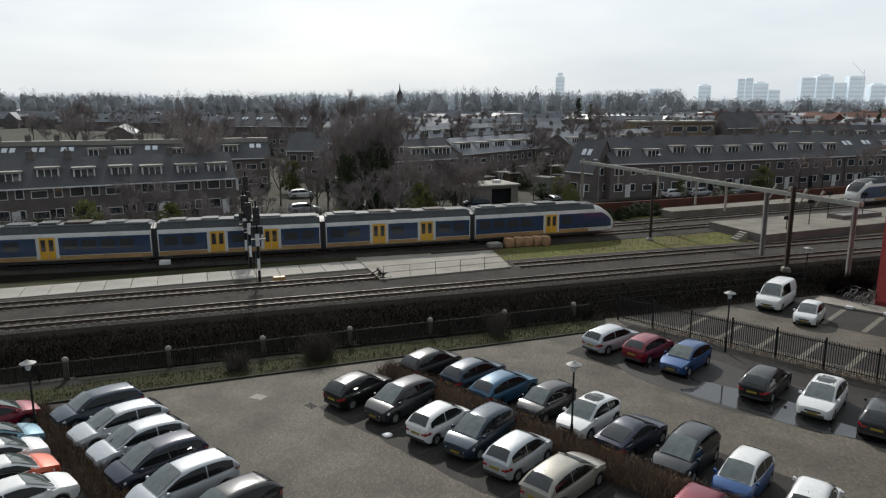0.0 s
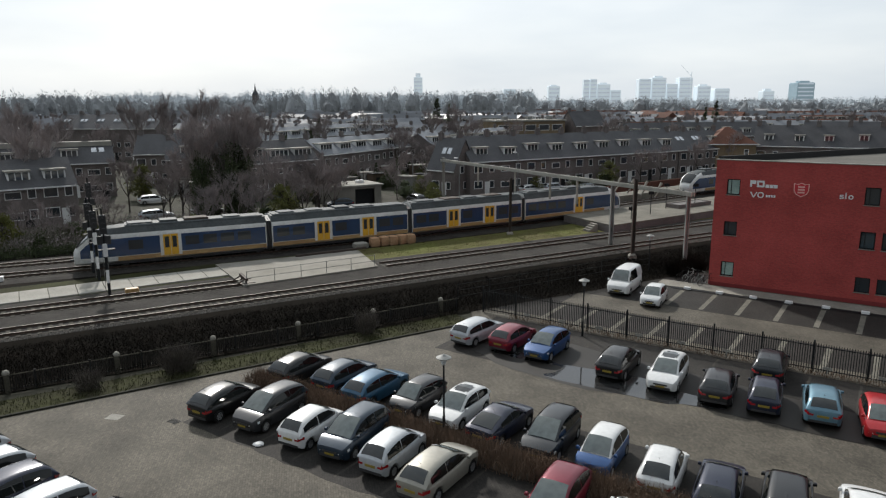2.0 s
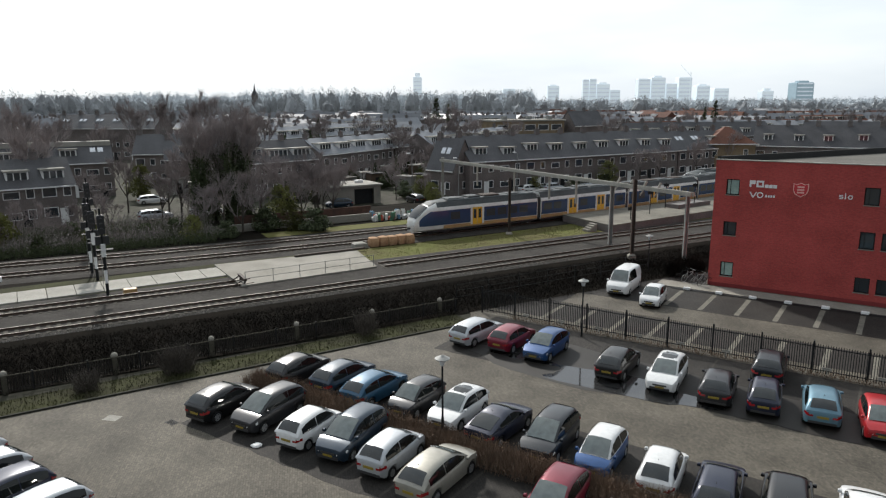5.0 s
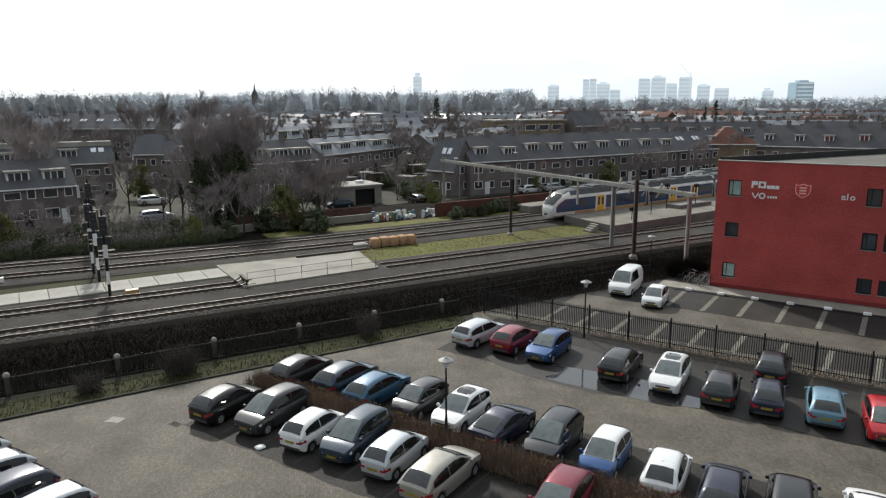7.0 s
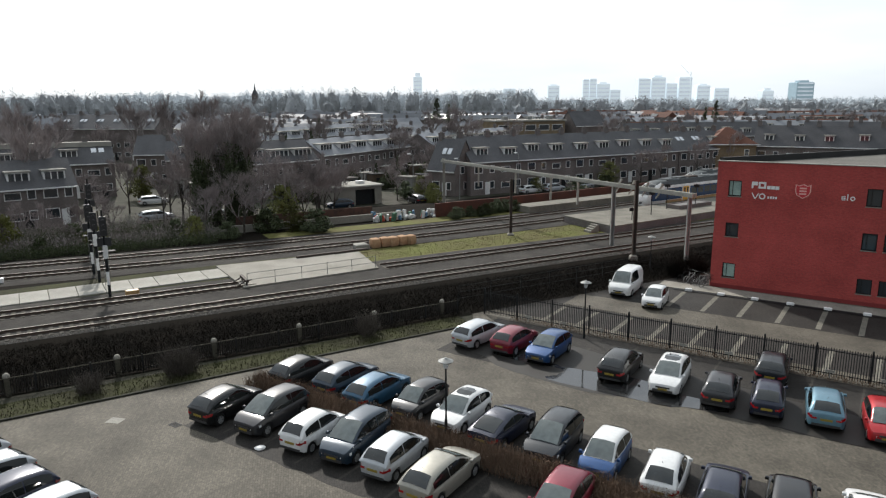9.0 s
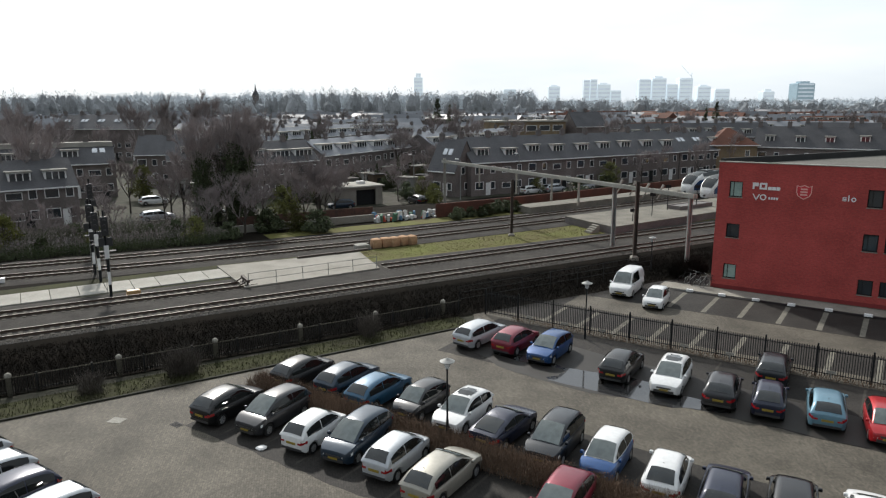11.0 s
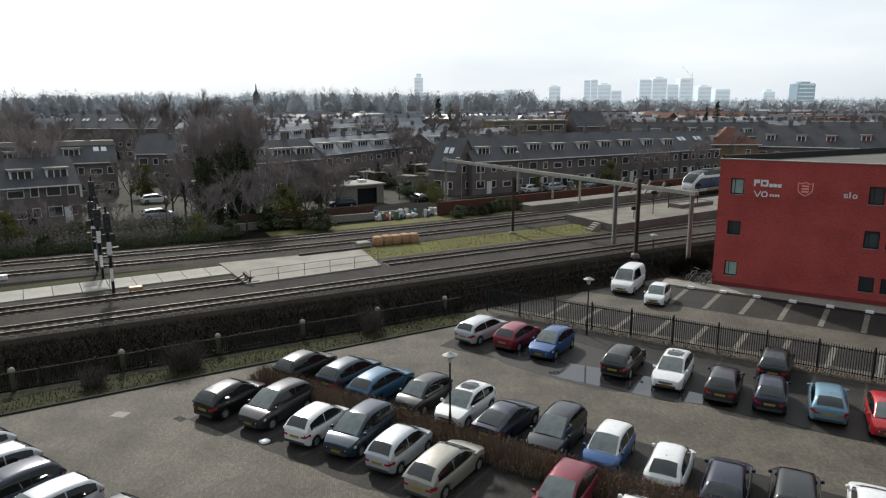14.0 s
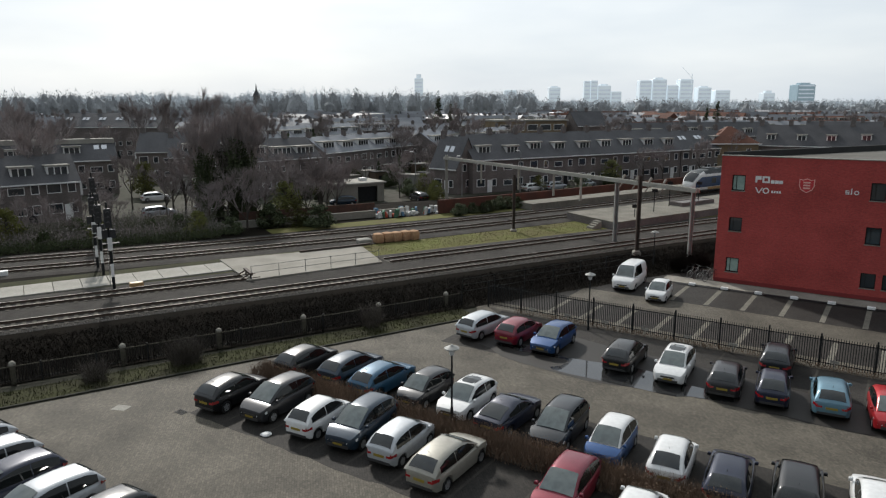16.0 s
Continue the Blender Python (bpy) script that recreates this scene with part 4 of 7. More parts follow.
def train_car(root, length, nose, first):
    """One coach: x from 0 to length; nose -1 at its low end, +1 at its high end, 0 none."""
    hwid, z0, zs, zr = 1.42, 0.42, 3.05, 3.72
    body = Shape()

    def ring(x, k, dz=0.0):
        """k narrows the section, dz lowers the roof."""
        w = hwid * k
        zt = zr - dz
        zsd = min(zs, zt - 0.12)
        prof = [(w * 0.80, z0), (w * 0.96, z0 + 0.16), (w, z0 + 0.6), (w, zsd - 0.4), (w * 0.95, zsd), (w * 0.72, zt - 0.09), (w * 0.35, zt), (0, zt + 0.03)]
        return [(x, a, b) for a, b in prof] + [(x, -a, b) for a, b in reversed(prof[:-1])]

    NOSE = [(0.0, 0.50, 2.25), (0.18, 0.70, 1.95), (0.55, 0.84, 1.5), (1.1, 0.93, 0.98), (1.9, 0.98, 0.46), (2.8, 1.0, 0.10), (4.2, 1.0, 0.0)]
    rings = []
    if nose < 0:
        rings += [ring(x, k, dz) for x, k, dz in NOSE]
    else:
        rings.append(ring(0.25, 1.0))
    n_in = [length * i / 6 for i in range(2, 5)]
    rings += [ring(x, 1.0) for x in n_in]
    if nose > 0:
        rings += [ring(length - x, k, dz) for x, k, dz in reversed(NOSE)]
    else:
        rings.append(ring(length - 0.25, 1.0))
    body.loft(rings)
    for fi, fc in enumerate(body.f):
        if len(fc) == 4 and sum(body.v[i][2] for i in fc) / 4 > 3.2:
            body.mi[fi] = 1
    for i in (range(2, 6) if nose < 0 else range(4, 8) if nose > 0 else ()):
        for j in (2, 11):
            body.mi[i * 15 + j] = 2
    c = part("coach", body, [M_TRAINW, M_TRAINR, M_TRAINB], root, "white coach with blue window band", smooth=True)
    # doors: two pairs on the middle coaches, one on the end coaches
    if nose < 0:
        doors = [8.2]
    elif nose > 0:
        doors = [length - 8.2]
    else:
        doors = [length * 0.36, length * 0.68]
    lo = 4.2 if nose < 0 else 0.35
    hi = length - 4.2 if nose > 0 else length - 0.35
    edges = [lo]
    for d in doors:
        edges += [d - 0.95, d + 0.95]
    edges.append(hi)
    for sgn in (1, -1):
        for i in range(0, len(edges), 2):
            a, b = edges[i], edges[i + 1]
            w = Shape()
            y = sgn * (hwid + 0.012)
            za, zb = 1.02, 2.66
            pts = [(a, za), (b, za), (b, zb), (a, zb)]

            def yk(x):
                e = x if nose < 0 else (length - x if nose > 0 else 9)
                if e >= 3.2:
                    return 1.0
                for (xa, ka, _), (xb, kb, _) in zip(NOSE, NOSE[1:]):
                    if xa <= e <= xb:
                        return ka + (kb - ka) * (e - xa) / (xb - xa)
                return 0.5
            w.loft([[(x, sgn * (hwid * yk(x) - 0.03), z) for x, z in pts], [(x, sgn * (hwid * yk(x) + 0.015), z) for x, z in pts]])
            band = part("window_band", w, M_TRAINB, c)
            x = max(a, 0.4) + 0.35
            while x + 1.3 < min(b, length - 0.3):
                g = Shape().box(x, x + 1.25, min(sgn * 1.40, sgn * (hwid + 0.022)), max(sgn * 1.40, sgn * (hwid + 0.022)), 1.55, 2.40)
                part("window", g, M_PANE, band)
                x += 1.62
        for d in doors:
            e = Shape().box(d - 0.95, d + 0.95, min(sgn * 1.38, sgn * (hwid + 0.01)), max(sgn * 1.38, sgn * (hwid + 0.01)), 0.72, 2.78)
            part("door_surround", e, M_TRAINW, c)
            for q in (-0.66, 0.02):
                dd = Shape().box(d + q, d + q + 0.64, min(sgn * 1.38, sgn * (hwid + 0.03)), max(sgn * 1.38, sgn * (hwid + 0.03)), 0.74, 2.7)
                dob = part("door", dd, M_TRAINY, c, "yellow sliding door leaf")
                dg = Shape().box(d + q + 0.13, d + q + 0.51, min(sgn * 1.40, sgn * (hwid + 0.04)), max(sgn * 1.40, sgn * (hwid + 0.04)), 1.45, 2.5)
                tagged(part("door_window", dg, M_PANE, c))
        lo2, hi2 = (3.6 if nose < 0 else 0.3), (length - 3.6 if nose > 0 else length - 0.3)
        sill = Shape().box(lo2, hi2, min(sgn * 1.36, sgn * (hwid + 0.008)), max(sgn * 1.36, sgn * (hwid + 0.008)), 0.58, 0.96)
        part("sill_band", sill, M_TRAINL, c, "dusty yellow lower band")
    # roof gear
    rf = Shape()
    rf.loft([[(x, -1.05, zr - 0.05), (x, 1.05, zr - 0.05), (x, 0.9, zr + 0.06), (x, -0.9, zr + 0.06)] for x in ((4.4 if nose < 0 else 0.5), (length - 4.4 if nose > 0 else length - 0.5))])
    part("roof_panel", rf, M_TRAINR, c)
    x = 4.6 if nose < 0 else 1.2
    while x + 2.4 < (length - 4.4 if nose > 0 else length - 0.8):
        ln = random.choice((1.6, 2.2))
        slab = slab_bevel(Shape(), x, x + ln, -0.75, 0.75, zr + 0.05, zr + random.choice((0.17, 0.24)), 0.06)
        part("roof_unit", slab, M_STEELB if random.random() < 0.3 else M_TRAINR, c)
        x += ln + random.choice((0.6, 1.4))
    if nose:
        e = (lambda v: v) if nose < 0 else (lambda v: length - v)
        ws = Shape()
        rr = []
        for x, k, z in ((0.36, 0.60, 1.95), (0.72, 0.70, 2.38), (1.2, 0.74, 2.80), (1.85, 0.70, 3.22)):
            rr.append([(e(x), hwid * k * q, z - (0.10 if abs(q) == 1 else 0.0)) for q in (-1, -0.5, 0, 0.5, 1)])
        ws.loft(rr, 0, closed=False)
        for vi, v in enumerate(ws.v):
            ws.v[vi] = (v[0] - (0.10 if nose < 0 else -0.10), v[1], v[2] + 0.06)
        part("windscreen", ws, M_GLASSD, c, smooth=True)
        for sgn in (1, -1):
            part("headlight", Shape().box(min(e(0.25), e(0.02)), max(e(0.25), e(0.02)), min(sgn * 0.55, sgn * 0.85), max(sgn * 0.55, sgn * 0.85), 1.05, 1.2), M_LAMPW, c)
        part("coupler", Shape().tube((e(0.2), 0, 0.75), (e(-0.35), 0, 0.75), 0.13, seg=8), M_BLACKP, c)
    # underframe and bogies
    part("underframe", Shape().box(2.2 if nose < 0 else 0.6, length - (2.2 if nose > 0 else 0.6), -1.15, 1.15, 0.22, 0.46), M_BLACKP, c)
    for bx_ in ([3.2, length] if nose < 0 else [0.0, length - 3.2] if nose > 0 else [length]):
        if bx_ == 0.0:
            continue
        bg = Shape()
        bg.box(bx_ - 1.5, bx_ + 1.5, -1.05, -0.85, 0.3, 0.55).box(bx_ - 1.5, bx_ + 1.5, 0.85, 1.05, 0.3, 0.55)
        for q in (-1.0, 1.0):
            for sgn in (-0.75, 0.75):
                bg.tube((bx_ + q, sgn - 0.07, 0.42), (bx_ + q, sgn + 0.07, 0.42), 0.42, seg=14)
        part("bogie", bg, M_BLACKP, c)
    if nose <= 0:
        gw = Shape()
        gw.loft([[(x, -w, 0.55), (x, w, 0.55), (x, w, 3.2), (x, 0, 3.6), (x, -w, 3.2)] for x, w in ((length - 0.28, 1.28), (length - 0.12, 1.2), (length, 1.28), (length + 0.12, 1.2), (length + 0.28, 1.28))])
        part("gangway", gw, M_BLACKP, c, "black folded gangway")
    return c


FLINE = curve(0.0, -140, 200, 0.5)
FLINE2 = curve(4.6, -140, 200, 0.5)


def along(line, s0):
    """The pose on a track at s0 metres from the point abreast of x = 0, heading along it."""
    acc = 0.0
    k = min(range(len(line)), key=lambda i: abs(line[i][0]))
    step = 1 if s0 > 0 else -1
    while True:
        a, b = Vector(line[k]), Vector(line[k + step])
        d = (b - a).length
        if acc + d >= abs(s0):
            return a.lerp(b, (abs(s0) - acc) / d)
        acc += d
        k += step


def coach_poses(line, tail):
    out, x = [], tail
    for L in CARLEN:
        a, b = along(line, x), along(line, x + L)
        out.append(pose(a.x, a.y, RZ, 0, 0, math.degrees(math.atan2(b.y - a.y, b.x - a.x))))
        x += L
    return out


def train(line, tail, label):
    ps = coach_poses(line, tail)
    root = thing("train", label, "train", ps[0], "electric trains")
    coaches = []
    for i, L in enumerate(CARLEN):
        c = train_car(root, L, -1 if i == 0 else 1 if i == 3 else 0, i == 0)
        c.matrix_basis = ps[0].inverted() @ ps[i]
        coaches.append(c)
    return root, coaches


moving_train, moving_coaches = train(FLINE, -62.0, "blue and white electric train with yellow doors running into the station")
standing_train, standing_coaches = train(FLINE2, 46.4, "blue and white electric train waiting at the far platform")
TAILS = [(0.0, -62.0), (0.5, -56.0), (1.0, -49.8), (1.5, -43.5), (2.0, -37.9), (2.5, -31.9), (3.0, -25.9), (3.5, -20.1), (4.0, -14.5), (4.6, -8.1), (5.25, -1.5), (5.9, 4.8), (6.5, 10.9), (7.0, 15.5), (7.5, 20.15), (8.0, 24.7), (8.5, 29.15), (9.0, 33.3),
         (9.6, 37.9), (10.3, 43.2), (11.0, 48.1), (11.5, 51.2), (12.5, 56.2), (13.5, 59.9), (14.5, 62.2), (15.3, 63.0), (16.0, 63.2)]


def motions():
    rows = [(t, coach_poses(FLINE, s)) for t, s in TAILS]
    walk(moving_train, [(t, ps[0]) for t, ps in rows])
    for i in range(1, 4):
        walk(moving_coaches[i], [(t, ps[0].inverted() @ ps[i]) for t, ps in rows])


# ---- car park furniture ----
def fpt(u, o):
    """u along the rows of bays, o across them."""
    return (FD[0] * u + FN[0] * o, FD[1] * u + FN[1] * o)


def strip(name, u0, u1, o0, o1, z, m, label, cat="pavement", jag=0.0):
    s, n = Shape(), max(1, int((u1 - u0) / 0.8))
    lo = [o0 + random.uniform(-jag, jag) for _ in range(n + 1)]
    for i in range(n):
        a, b = u0 + (u1 - u0) * i / n, u0 + (u1 - u0) * (i + 1) / n
        s.face([(*fpt(a, lo[i]), z), (*fpt(b, lo[i + 1]), z), (*fpt(b, o1), z), (*fpt(a, o1), z)])
    return solid(name, s, m, label, cat, "structure")


# Darker bay bricks; wetness and shade round the cars are in their tone too.
strip("bay_paving", -28.4, 16.0, 19.2, 23.7, 0.004, M_PAVE2, "dark worn brick paving of the bays by the hedge", jag=0.12)
strip("bay_paving", -27.0, 26.0, 24.7, 29.2, 0.004, M_PAVE2, "dark worn brick paving of the bays behind the hedge", jag=0.1)
strip("bay_paving", -24.0, 30.0, 34.9, 42.9, 0.004, M_PAVE2, "dark worn brick paving of the bays by the fence", jag=0.12)
strip("bay_paving", -46.0, -14.0, 7.2, 11.6, 0.004, M_PAVE2, "dark worn brick paving of the bays by the low hedge", jag=0.12)
for i in range(17):
    u = -26.2 + 2.52 * i
    strip("bay_line", u, u + 0.13, 19.5, 23.5, 0.008, M_LINE2, "worn row of bricks marking a parking bay", "bay line")
    if u < 12:
        strip("bay_line", u + 0.4, u + 0.53, 25.0, 28.9, 0.008, M_LINE2, "worn row of bricks marking a parking bay", "bay line")
    if u > -24:
        strip("bay_line", u + 0.2, u + 0.33, 35.2, 42.6, 0.008, M_LINE2, "worn row of bricks marking a parking bay", "bay line")
for i in range(14):
    u = -17.2 + 2.6 * i
    if i > 0:
        strip("bay_line", u - 0.05, u + 0.30, 52.7, 57.6, 0.012, M_LINE, "broad pale line between the office bays", "bay line")
    strip("bay_line", u - 4.0, u - 3.65, 43.9, 48.4, 0.012, M_LINE, "broad pale line between the bays behind the fence", "bay line")
strip("yard_lane", -21.5, 30, 48.8, 52.4, 0.010, M_PAVE, "worn grey asphalt lane of the office yard", "lane", jag=0.05)
strip("office_kerb", -15.6, 20, 57.9, 58.4, 0.05, M_STEELD, "dark kerb strip before the office bays", "kerb")
strip("office_footpath", -17.0, 20, 58.4, 60.4, 0.06, M_CONC2, "grey paved path along the office", "footpath")
BLK = slab_bevel(Shape(), -0.27, 0.27, -0.12, 0.12, 0, 0.2, 0.03).mesh("wheel_stop", M_WHITE)
for i in range(12):
    x, y = fpt(-14.25 + 2.57 * i, 58.05)
    b = new("wheel_stop", BLK)
    b.matrix_basis = pose(x, y, 0.05, 0, 0, -33.9)
    tagged(b, "white concrete wheel stop before the office", "wheel stop", "wheel stops")

def blob(cx, cy, rx, ry, rot, z, m, label, name="puddle", seed=1):
    rnd, s = random.Random(seed), Shape()
    ph = [rnd.uniform(0, 6.3) for _ in range(4)]
    pts = []
    for i in range(40):
        a = 2 * math.pi * i / 40
        k = 1 + 0.13 * math.sin(3 * a + ph[0]) + 0.09 * math.sin(5 * a + ph[1]) + 0.05 * math.sin(9 * a + ph[2])
        x, y = rx * k * math.cos(a), ry * k * math.sin(a)
        pts.append((cx + x * math.cos(rot) - y * math.sin(rot), cy + x * math.sin(rot) + y * math.cos(rot), z))
    s.face(pts)
    return solid(name, s, m, label, name.replace("_", " "), "structure")

blob(9.6, 38.3, 9.5, 2.9, FA, 0.010, M_DAMP, "damp dark paving round the puddles", "damp_patch", 3)
blob(16.2, 33.4, 6.5, 2.0, FA, 0.0104, M_DAMP, "damp dark paving by the fence bays", "damp_patch", 5)
blob(10.15, 36.1, 4.7, 1.45, FA, 0.014, M_WET, "still rain puddle mirroring the sky, fence and cars", seed=7)
blob(5.2, 40.6, 2.2, 0.55, FA, 0.014, M_WET, "shallow rain puddle beside the blue car", seed=11)
s = Shape()
s.face([(-16.95, 32.15, 0.012), (-16.2, 32.0, 0.012), (-16.05, 32.55, 0.012), (-16.8, 32.75, 0.012)])
solid("paving_patch", s, M_CONC, "pale square concrete cover in the paving", "paving patch")
s = Shape()
s.loft([[(0.22 * k * math.cos(a * 0.7) * (1 + 0.3 * math.sin(3 * a)), 0.2 * k * math.sin(a * 0.7), z) for a in [i * 0.9 for i in range(10)]] for k, z in ((1, 0.0), (1.1, 0.05), (0.8, 0.12), (0.3, 0.15))])
solid("plastic_bag", s, M_WHITE, "crumpled white plastic bag lying on the paving", "litter", at=pose(-8.45, 29.35, 0.004))


def street_lamp(x, y, h, label):
    t = thing("street_lamp", label, "street lamp", pose(x, y, 0), "street lamps")
    part("post", Shape().tube((0, 0, 0), (0, 0, 1.0), 0.075, 0.07, 10).tube((0, 0, 1.0), (0, 0, h - 0.45), 0.05, 0.042, 8), M_STEELD, t)
    n = 14
    ring = lambda r, z: [(r * math.cos(2 * math.pi * i / n), r * math.sin(2 * math.pi * i / n), z) for i in range(n)]
    part("lantern", Shape().loft([ring(0.07, h - 0.45), ring(0.11, h - 0.40), ring(0.16, h - 0.12)]), M_LAMPW, t, "frosted lantern glass", smooth=True)
    part("cap", Shape().loft([ring(0.34, h - 0.13), ring(0.36, h - 0.09), ring(0.22, h - 0.02), ring(0.08, h + 0.03), ring(0.05, h + 0.07)]), M_STEELG, t, "grey disc-shaped lamp cap", smooth=True)
    return t


street_lamp(0.1, 30.2, 4.0, "black street lamp with a flat disc cap in the hedge")
street_lamp(9.45, 44.45, 3.95, "black street lamp with a flat disc cap by the fence")
street_lamp(19.3, 63.0, 3.4, "slim street lamp beside the office yard bank")
street_lamp(-25.05, 26.4, 3.65, "black street lamp with a disc cap beside the low hedge")

# bay number plates along the fence foot
for i in range(-1, 8):
    t = thing("bay_sign", "small pale bay plate on a short stake by the fence", "sign", pose(8.47 + 2.27 * i - 0.06, 46.49 - 1.52 * i - 0.09, 0.006, 0, 0, -33.9), "bay plates")
    part("stake", Shape().box(-0.025, 0.025, -0.02, 0.02, 0, 0.5), M_STEELG, t)
    part("plate", slab_bevel(Shape(), -0.24, 0.24, -0.045, -0.02, 0.36, 0.52, 0.008), M_CONC, t)
for x, y in ((-13.3, 31.85),):
    t = thing("drain_grate", "dark iron drain grate set in the paving", "drain", pose(x, y, 0.004, 0, 0, -33.9))
    part("frame", Shape().box(-0.3, 0.3, -0.2, -0.16, 0, 0.012).box(-0.3, 0.3, 0.16, 0.2, 0, 0.012).box(-0.3, -0.26, -0.16, 0.16, 0, 0.012).box(0.26, 0.3, -0.16, 0.16, 0, 0.012), M_STEELD, t)
    for i in range(6):
        part("bar", Shape().box(-0.22 + 0.08 * i, -0.18 + 0.08 * i, -0.16, 0.16, 0, 0.010), M_STEELD, t)

# steel fence along the bays
fence = thing("steel_fence", "dark steel railing fence with upright bars and posts", "fence")
F0 = Vector((3.1, 50.1))
fdv = Vector(FD)
FL = 62.0
POST = Shape().box(-0.045, 0.045, -0.045, 0.045, 0, 2.0).mesh("post", M_STEELD)
BAR = slab_bevel(Shape(), -0.019, 0.019, -0.012, 0.012, 0.1, 1.84, 0.01).mesh("bar", M_STEELD)
for i in range(23):
    p = F0 + fdv * (2.76 * i)
    part("post", POST, None, fence, at=pose(p.x, p.y, 0, 0, 0, -33.9))
for z in (0.25, 1.62):
    part("rail", Shape().box(0, FL, -0.02, 0.02, z, z + 0.05), M_STEELD, fence, at=pose(F0.x, F0.y, 0, 0, 0, -33.9))
rest = Shape()
for i in range(int(FL / 0.13)):
    p = F0 + fdv * (0.13 * i + 0.06)
    M = pose(p.x, p.y, 0, 0, 0, -33.9)
    if i < 290:
        part("bar", BAR, None, fence, at=M)
    else:
        rest.box(-0.019, 0.019, -0.012, 0.012, 0.1, 1.84, 0, M)
tagged(part("bar_run", rest, M_STEELD, fence), kind="stuff")
# fence at the foot of the bank
bank = thing("bank_fence", "low dark weathered railing fence with capped pillars", "fence")
BA = radians(30.8)
bdv, B0 = Vector((math.cos(BA), math.sin(BA))), Vector((-58.0, 15.0))
rest = Shape()
PILLAR = Shape().box(-0.13, 0.13, -0.13, 0.13, 0, 1.08)
for i in range(26):
    p = B0 + bdv * (2.75 * i)
    part("post", Shape().box(-0.04, 0.04, -0.04, 0.04, 0, 1.12), M_STEELD, bank, at=pose(p.x, p.y, 0, 0, 0, 30.8))
for i in range(13):
    p = B0 + bdv * (5.5 * i + 1.4)
    pl_ = part("pillar", PILLAR, M_CONCD, bank, "mossy concrete pillar", at=pose(p.x, p.y, 0, 0, 0, 30.8))
    part("cap", Shape().loft([[(r * math.cos(j * 0.7854), r * math.sin(j * 0.7854), z) for j in range(8)] for r, z in ((0.17, 1.08), (0.19, 1.16), (0.15, 1.27), (0.06, 1.33))]), M_CONC2, pl_, smooth=True)
for z in (0.2, 1.0):
    part("rail", Shape().box(0, 69, -0.018, 0.018, z, z + 0.045), M_CONCD if z > 0.5 else M_STEELD, bank, at=pose(B0.x, B0.y, 0, 0, 0, 30.8))
for i in range(int(69 / 0.14)):
    p = B0 + bdv * (0.14 * i)
    rest.box(-0.03, 0.03, -0.012, 0.012, 0.08, 0.99, 0, pose(p.x, p.y, 0, 0, 0, 30.8))
tagged(part("bar_run", rest, M_PALING, bank), kind="stuff")
# handrail fence across the corner behind the silver car
rail2 = thing("yard_fence", "low dark railing along the bank top of the yard", "fence")
for i in range(8):
    p = (1.2 + 2.55 * i, 51.2 + 1.55 * i)
    part("post", Shape().box(-0.03, 0.03, -0.03, 0.03, 0, 1.9), M_STEELD, rail2, at=pose(*p, 0))
for z in (0.9, 1.4, 1.86):
    part("rail", Shape().tube((1.2, 51.2, z), (19.05, 62.05, z), 0.022, seg=5), M_STEELD, rail2)


# ---- railway things ----
gantry = thing("gantry", "pale concrete catenary gantry across the tracks", "gantry")
GA, GB = Vector((0.2, 103.0)), Vector((22.6, 63.0))
gd = (GB - GA)
gang = math.degrees(math.atan2(gd.y, gd.x))
GM = pose(GA.x, GA.y, 7.0, 0, 0, gang)
gl = gd.length
for sgn in (-0.2, 0.2):
    part("beam", Shape().box(-0.5, gl + 0.5, sgn - 0.06, sgn + 0.06, 0.0, 0.38), M_GANTRY, gantry, at=GM)
for i in range(int(gl / 1.1)):
    part("brace", Shape().box(i * 1.1 + 0.3, i * 1.1 + 0.42, -0.14, 0.14, 0.1, 0.28), M_GANTRY, gantry, at=GM)
def mast(x, y, h, m, wdt=0.2):
    part("mast", Shape().box(x - wdt, x - wdt * 0.5, y - wdt, y + wdt, TZ - 0.3, h).box(x + wdt * 0.5, x + wdt, y - wdt, y + wdt, TZ - 0.3, h).box(x - wdt * 0.5, x + wdt * 0.5, y - 0.04, y + 0.04, TZ - 0.3, h), m, gantry)
mast(GA.x, GA.y, 7.6, M_GANTRY)
mast(17.9, 72.2, 7.2, M_STEELG, 0.2)
mast(GB.x, GB.y, 7.4, M_STEELG, 0.16)
for d in (0.21, 0.40, 0.555, 0.66):
    p = GA + gd * d
    part("dropper", Shape().box(p.x - 0.11, p.x + 0.11, p.y - 0.11, p.y + 0.11, 4.4, 7.0), M_GANTRY, gantry)
for d, o in ((0.80, 0), (0.84, 0.1), (0.88, -0.1), (0.92, 0.05)):
    p = GA + gd * d
    part("insulator", Shape().tube((p.x, p.y, 7.38), (p.x + 0.25, p.y, 7.85), 0.1, 0.14, 8).tube((p.x, p.y, 7.0), (p.x - 0.3, p.y + 0.15, 6.45), 0.07, 0.07, 6), M_GANTRY, gantry)


def pole(x, y, h, label, r=0.13, m=M_STEELB):
    t = thing("catenary_mast", label, "mast", pose(x, y, 0), "catenary masts")
    part("shaft", Shape().box(-r, -r * 0.6, -r, r, TZ, h).box(r * 0.6, r, -r, r, TZ, h).box(-r * 0.6, r * 0.6, -0.03, 0.03, TZ, h), m, t)
    part("foot", slab_bevel(Shape(), -0.35, 0.35, -0.35, 0.35, TZ - 0.2, TZ + 0.3, 0.15), M_CONC2, t)
    part("bracket", Shape().tube((0, 0, h - 0.5), (-0.9, 0.6, h - 0.35), 0.04, seg=5), m, t)
    return t


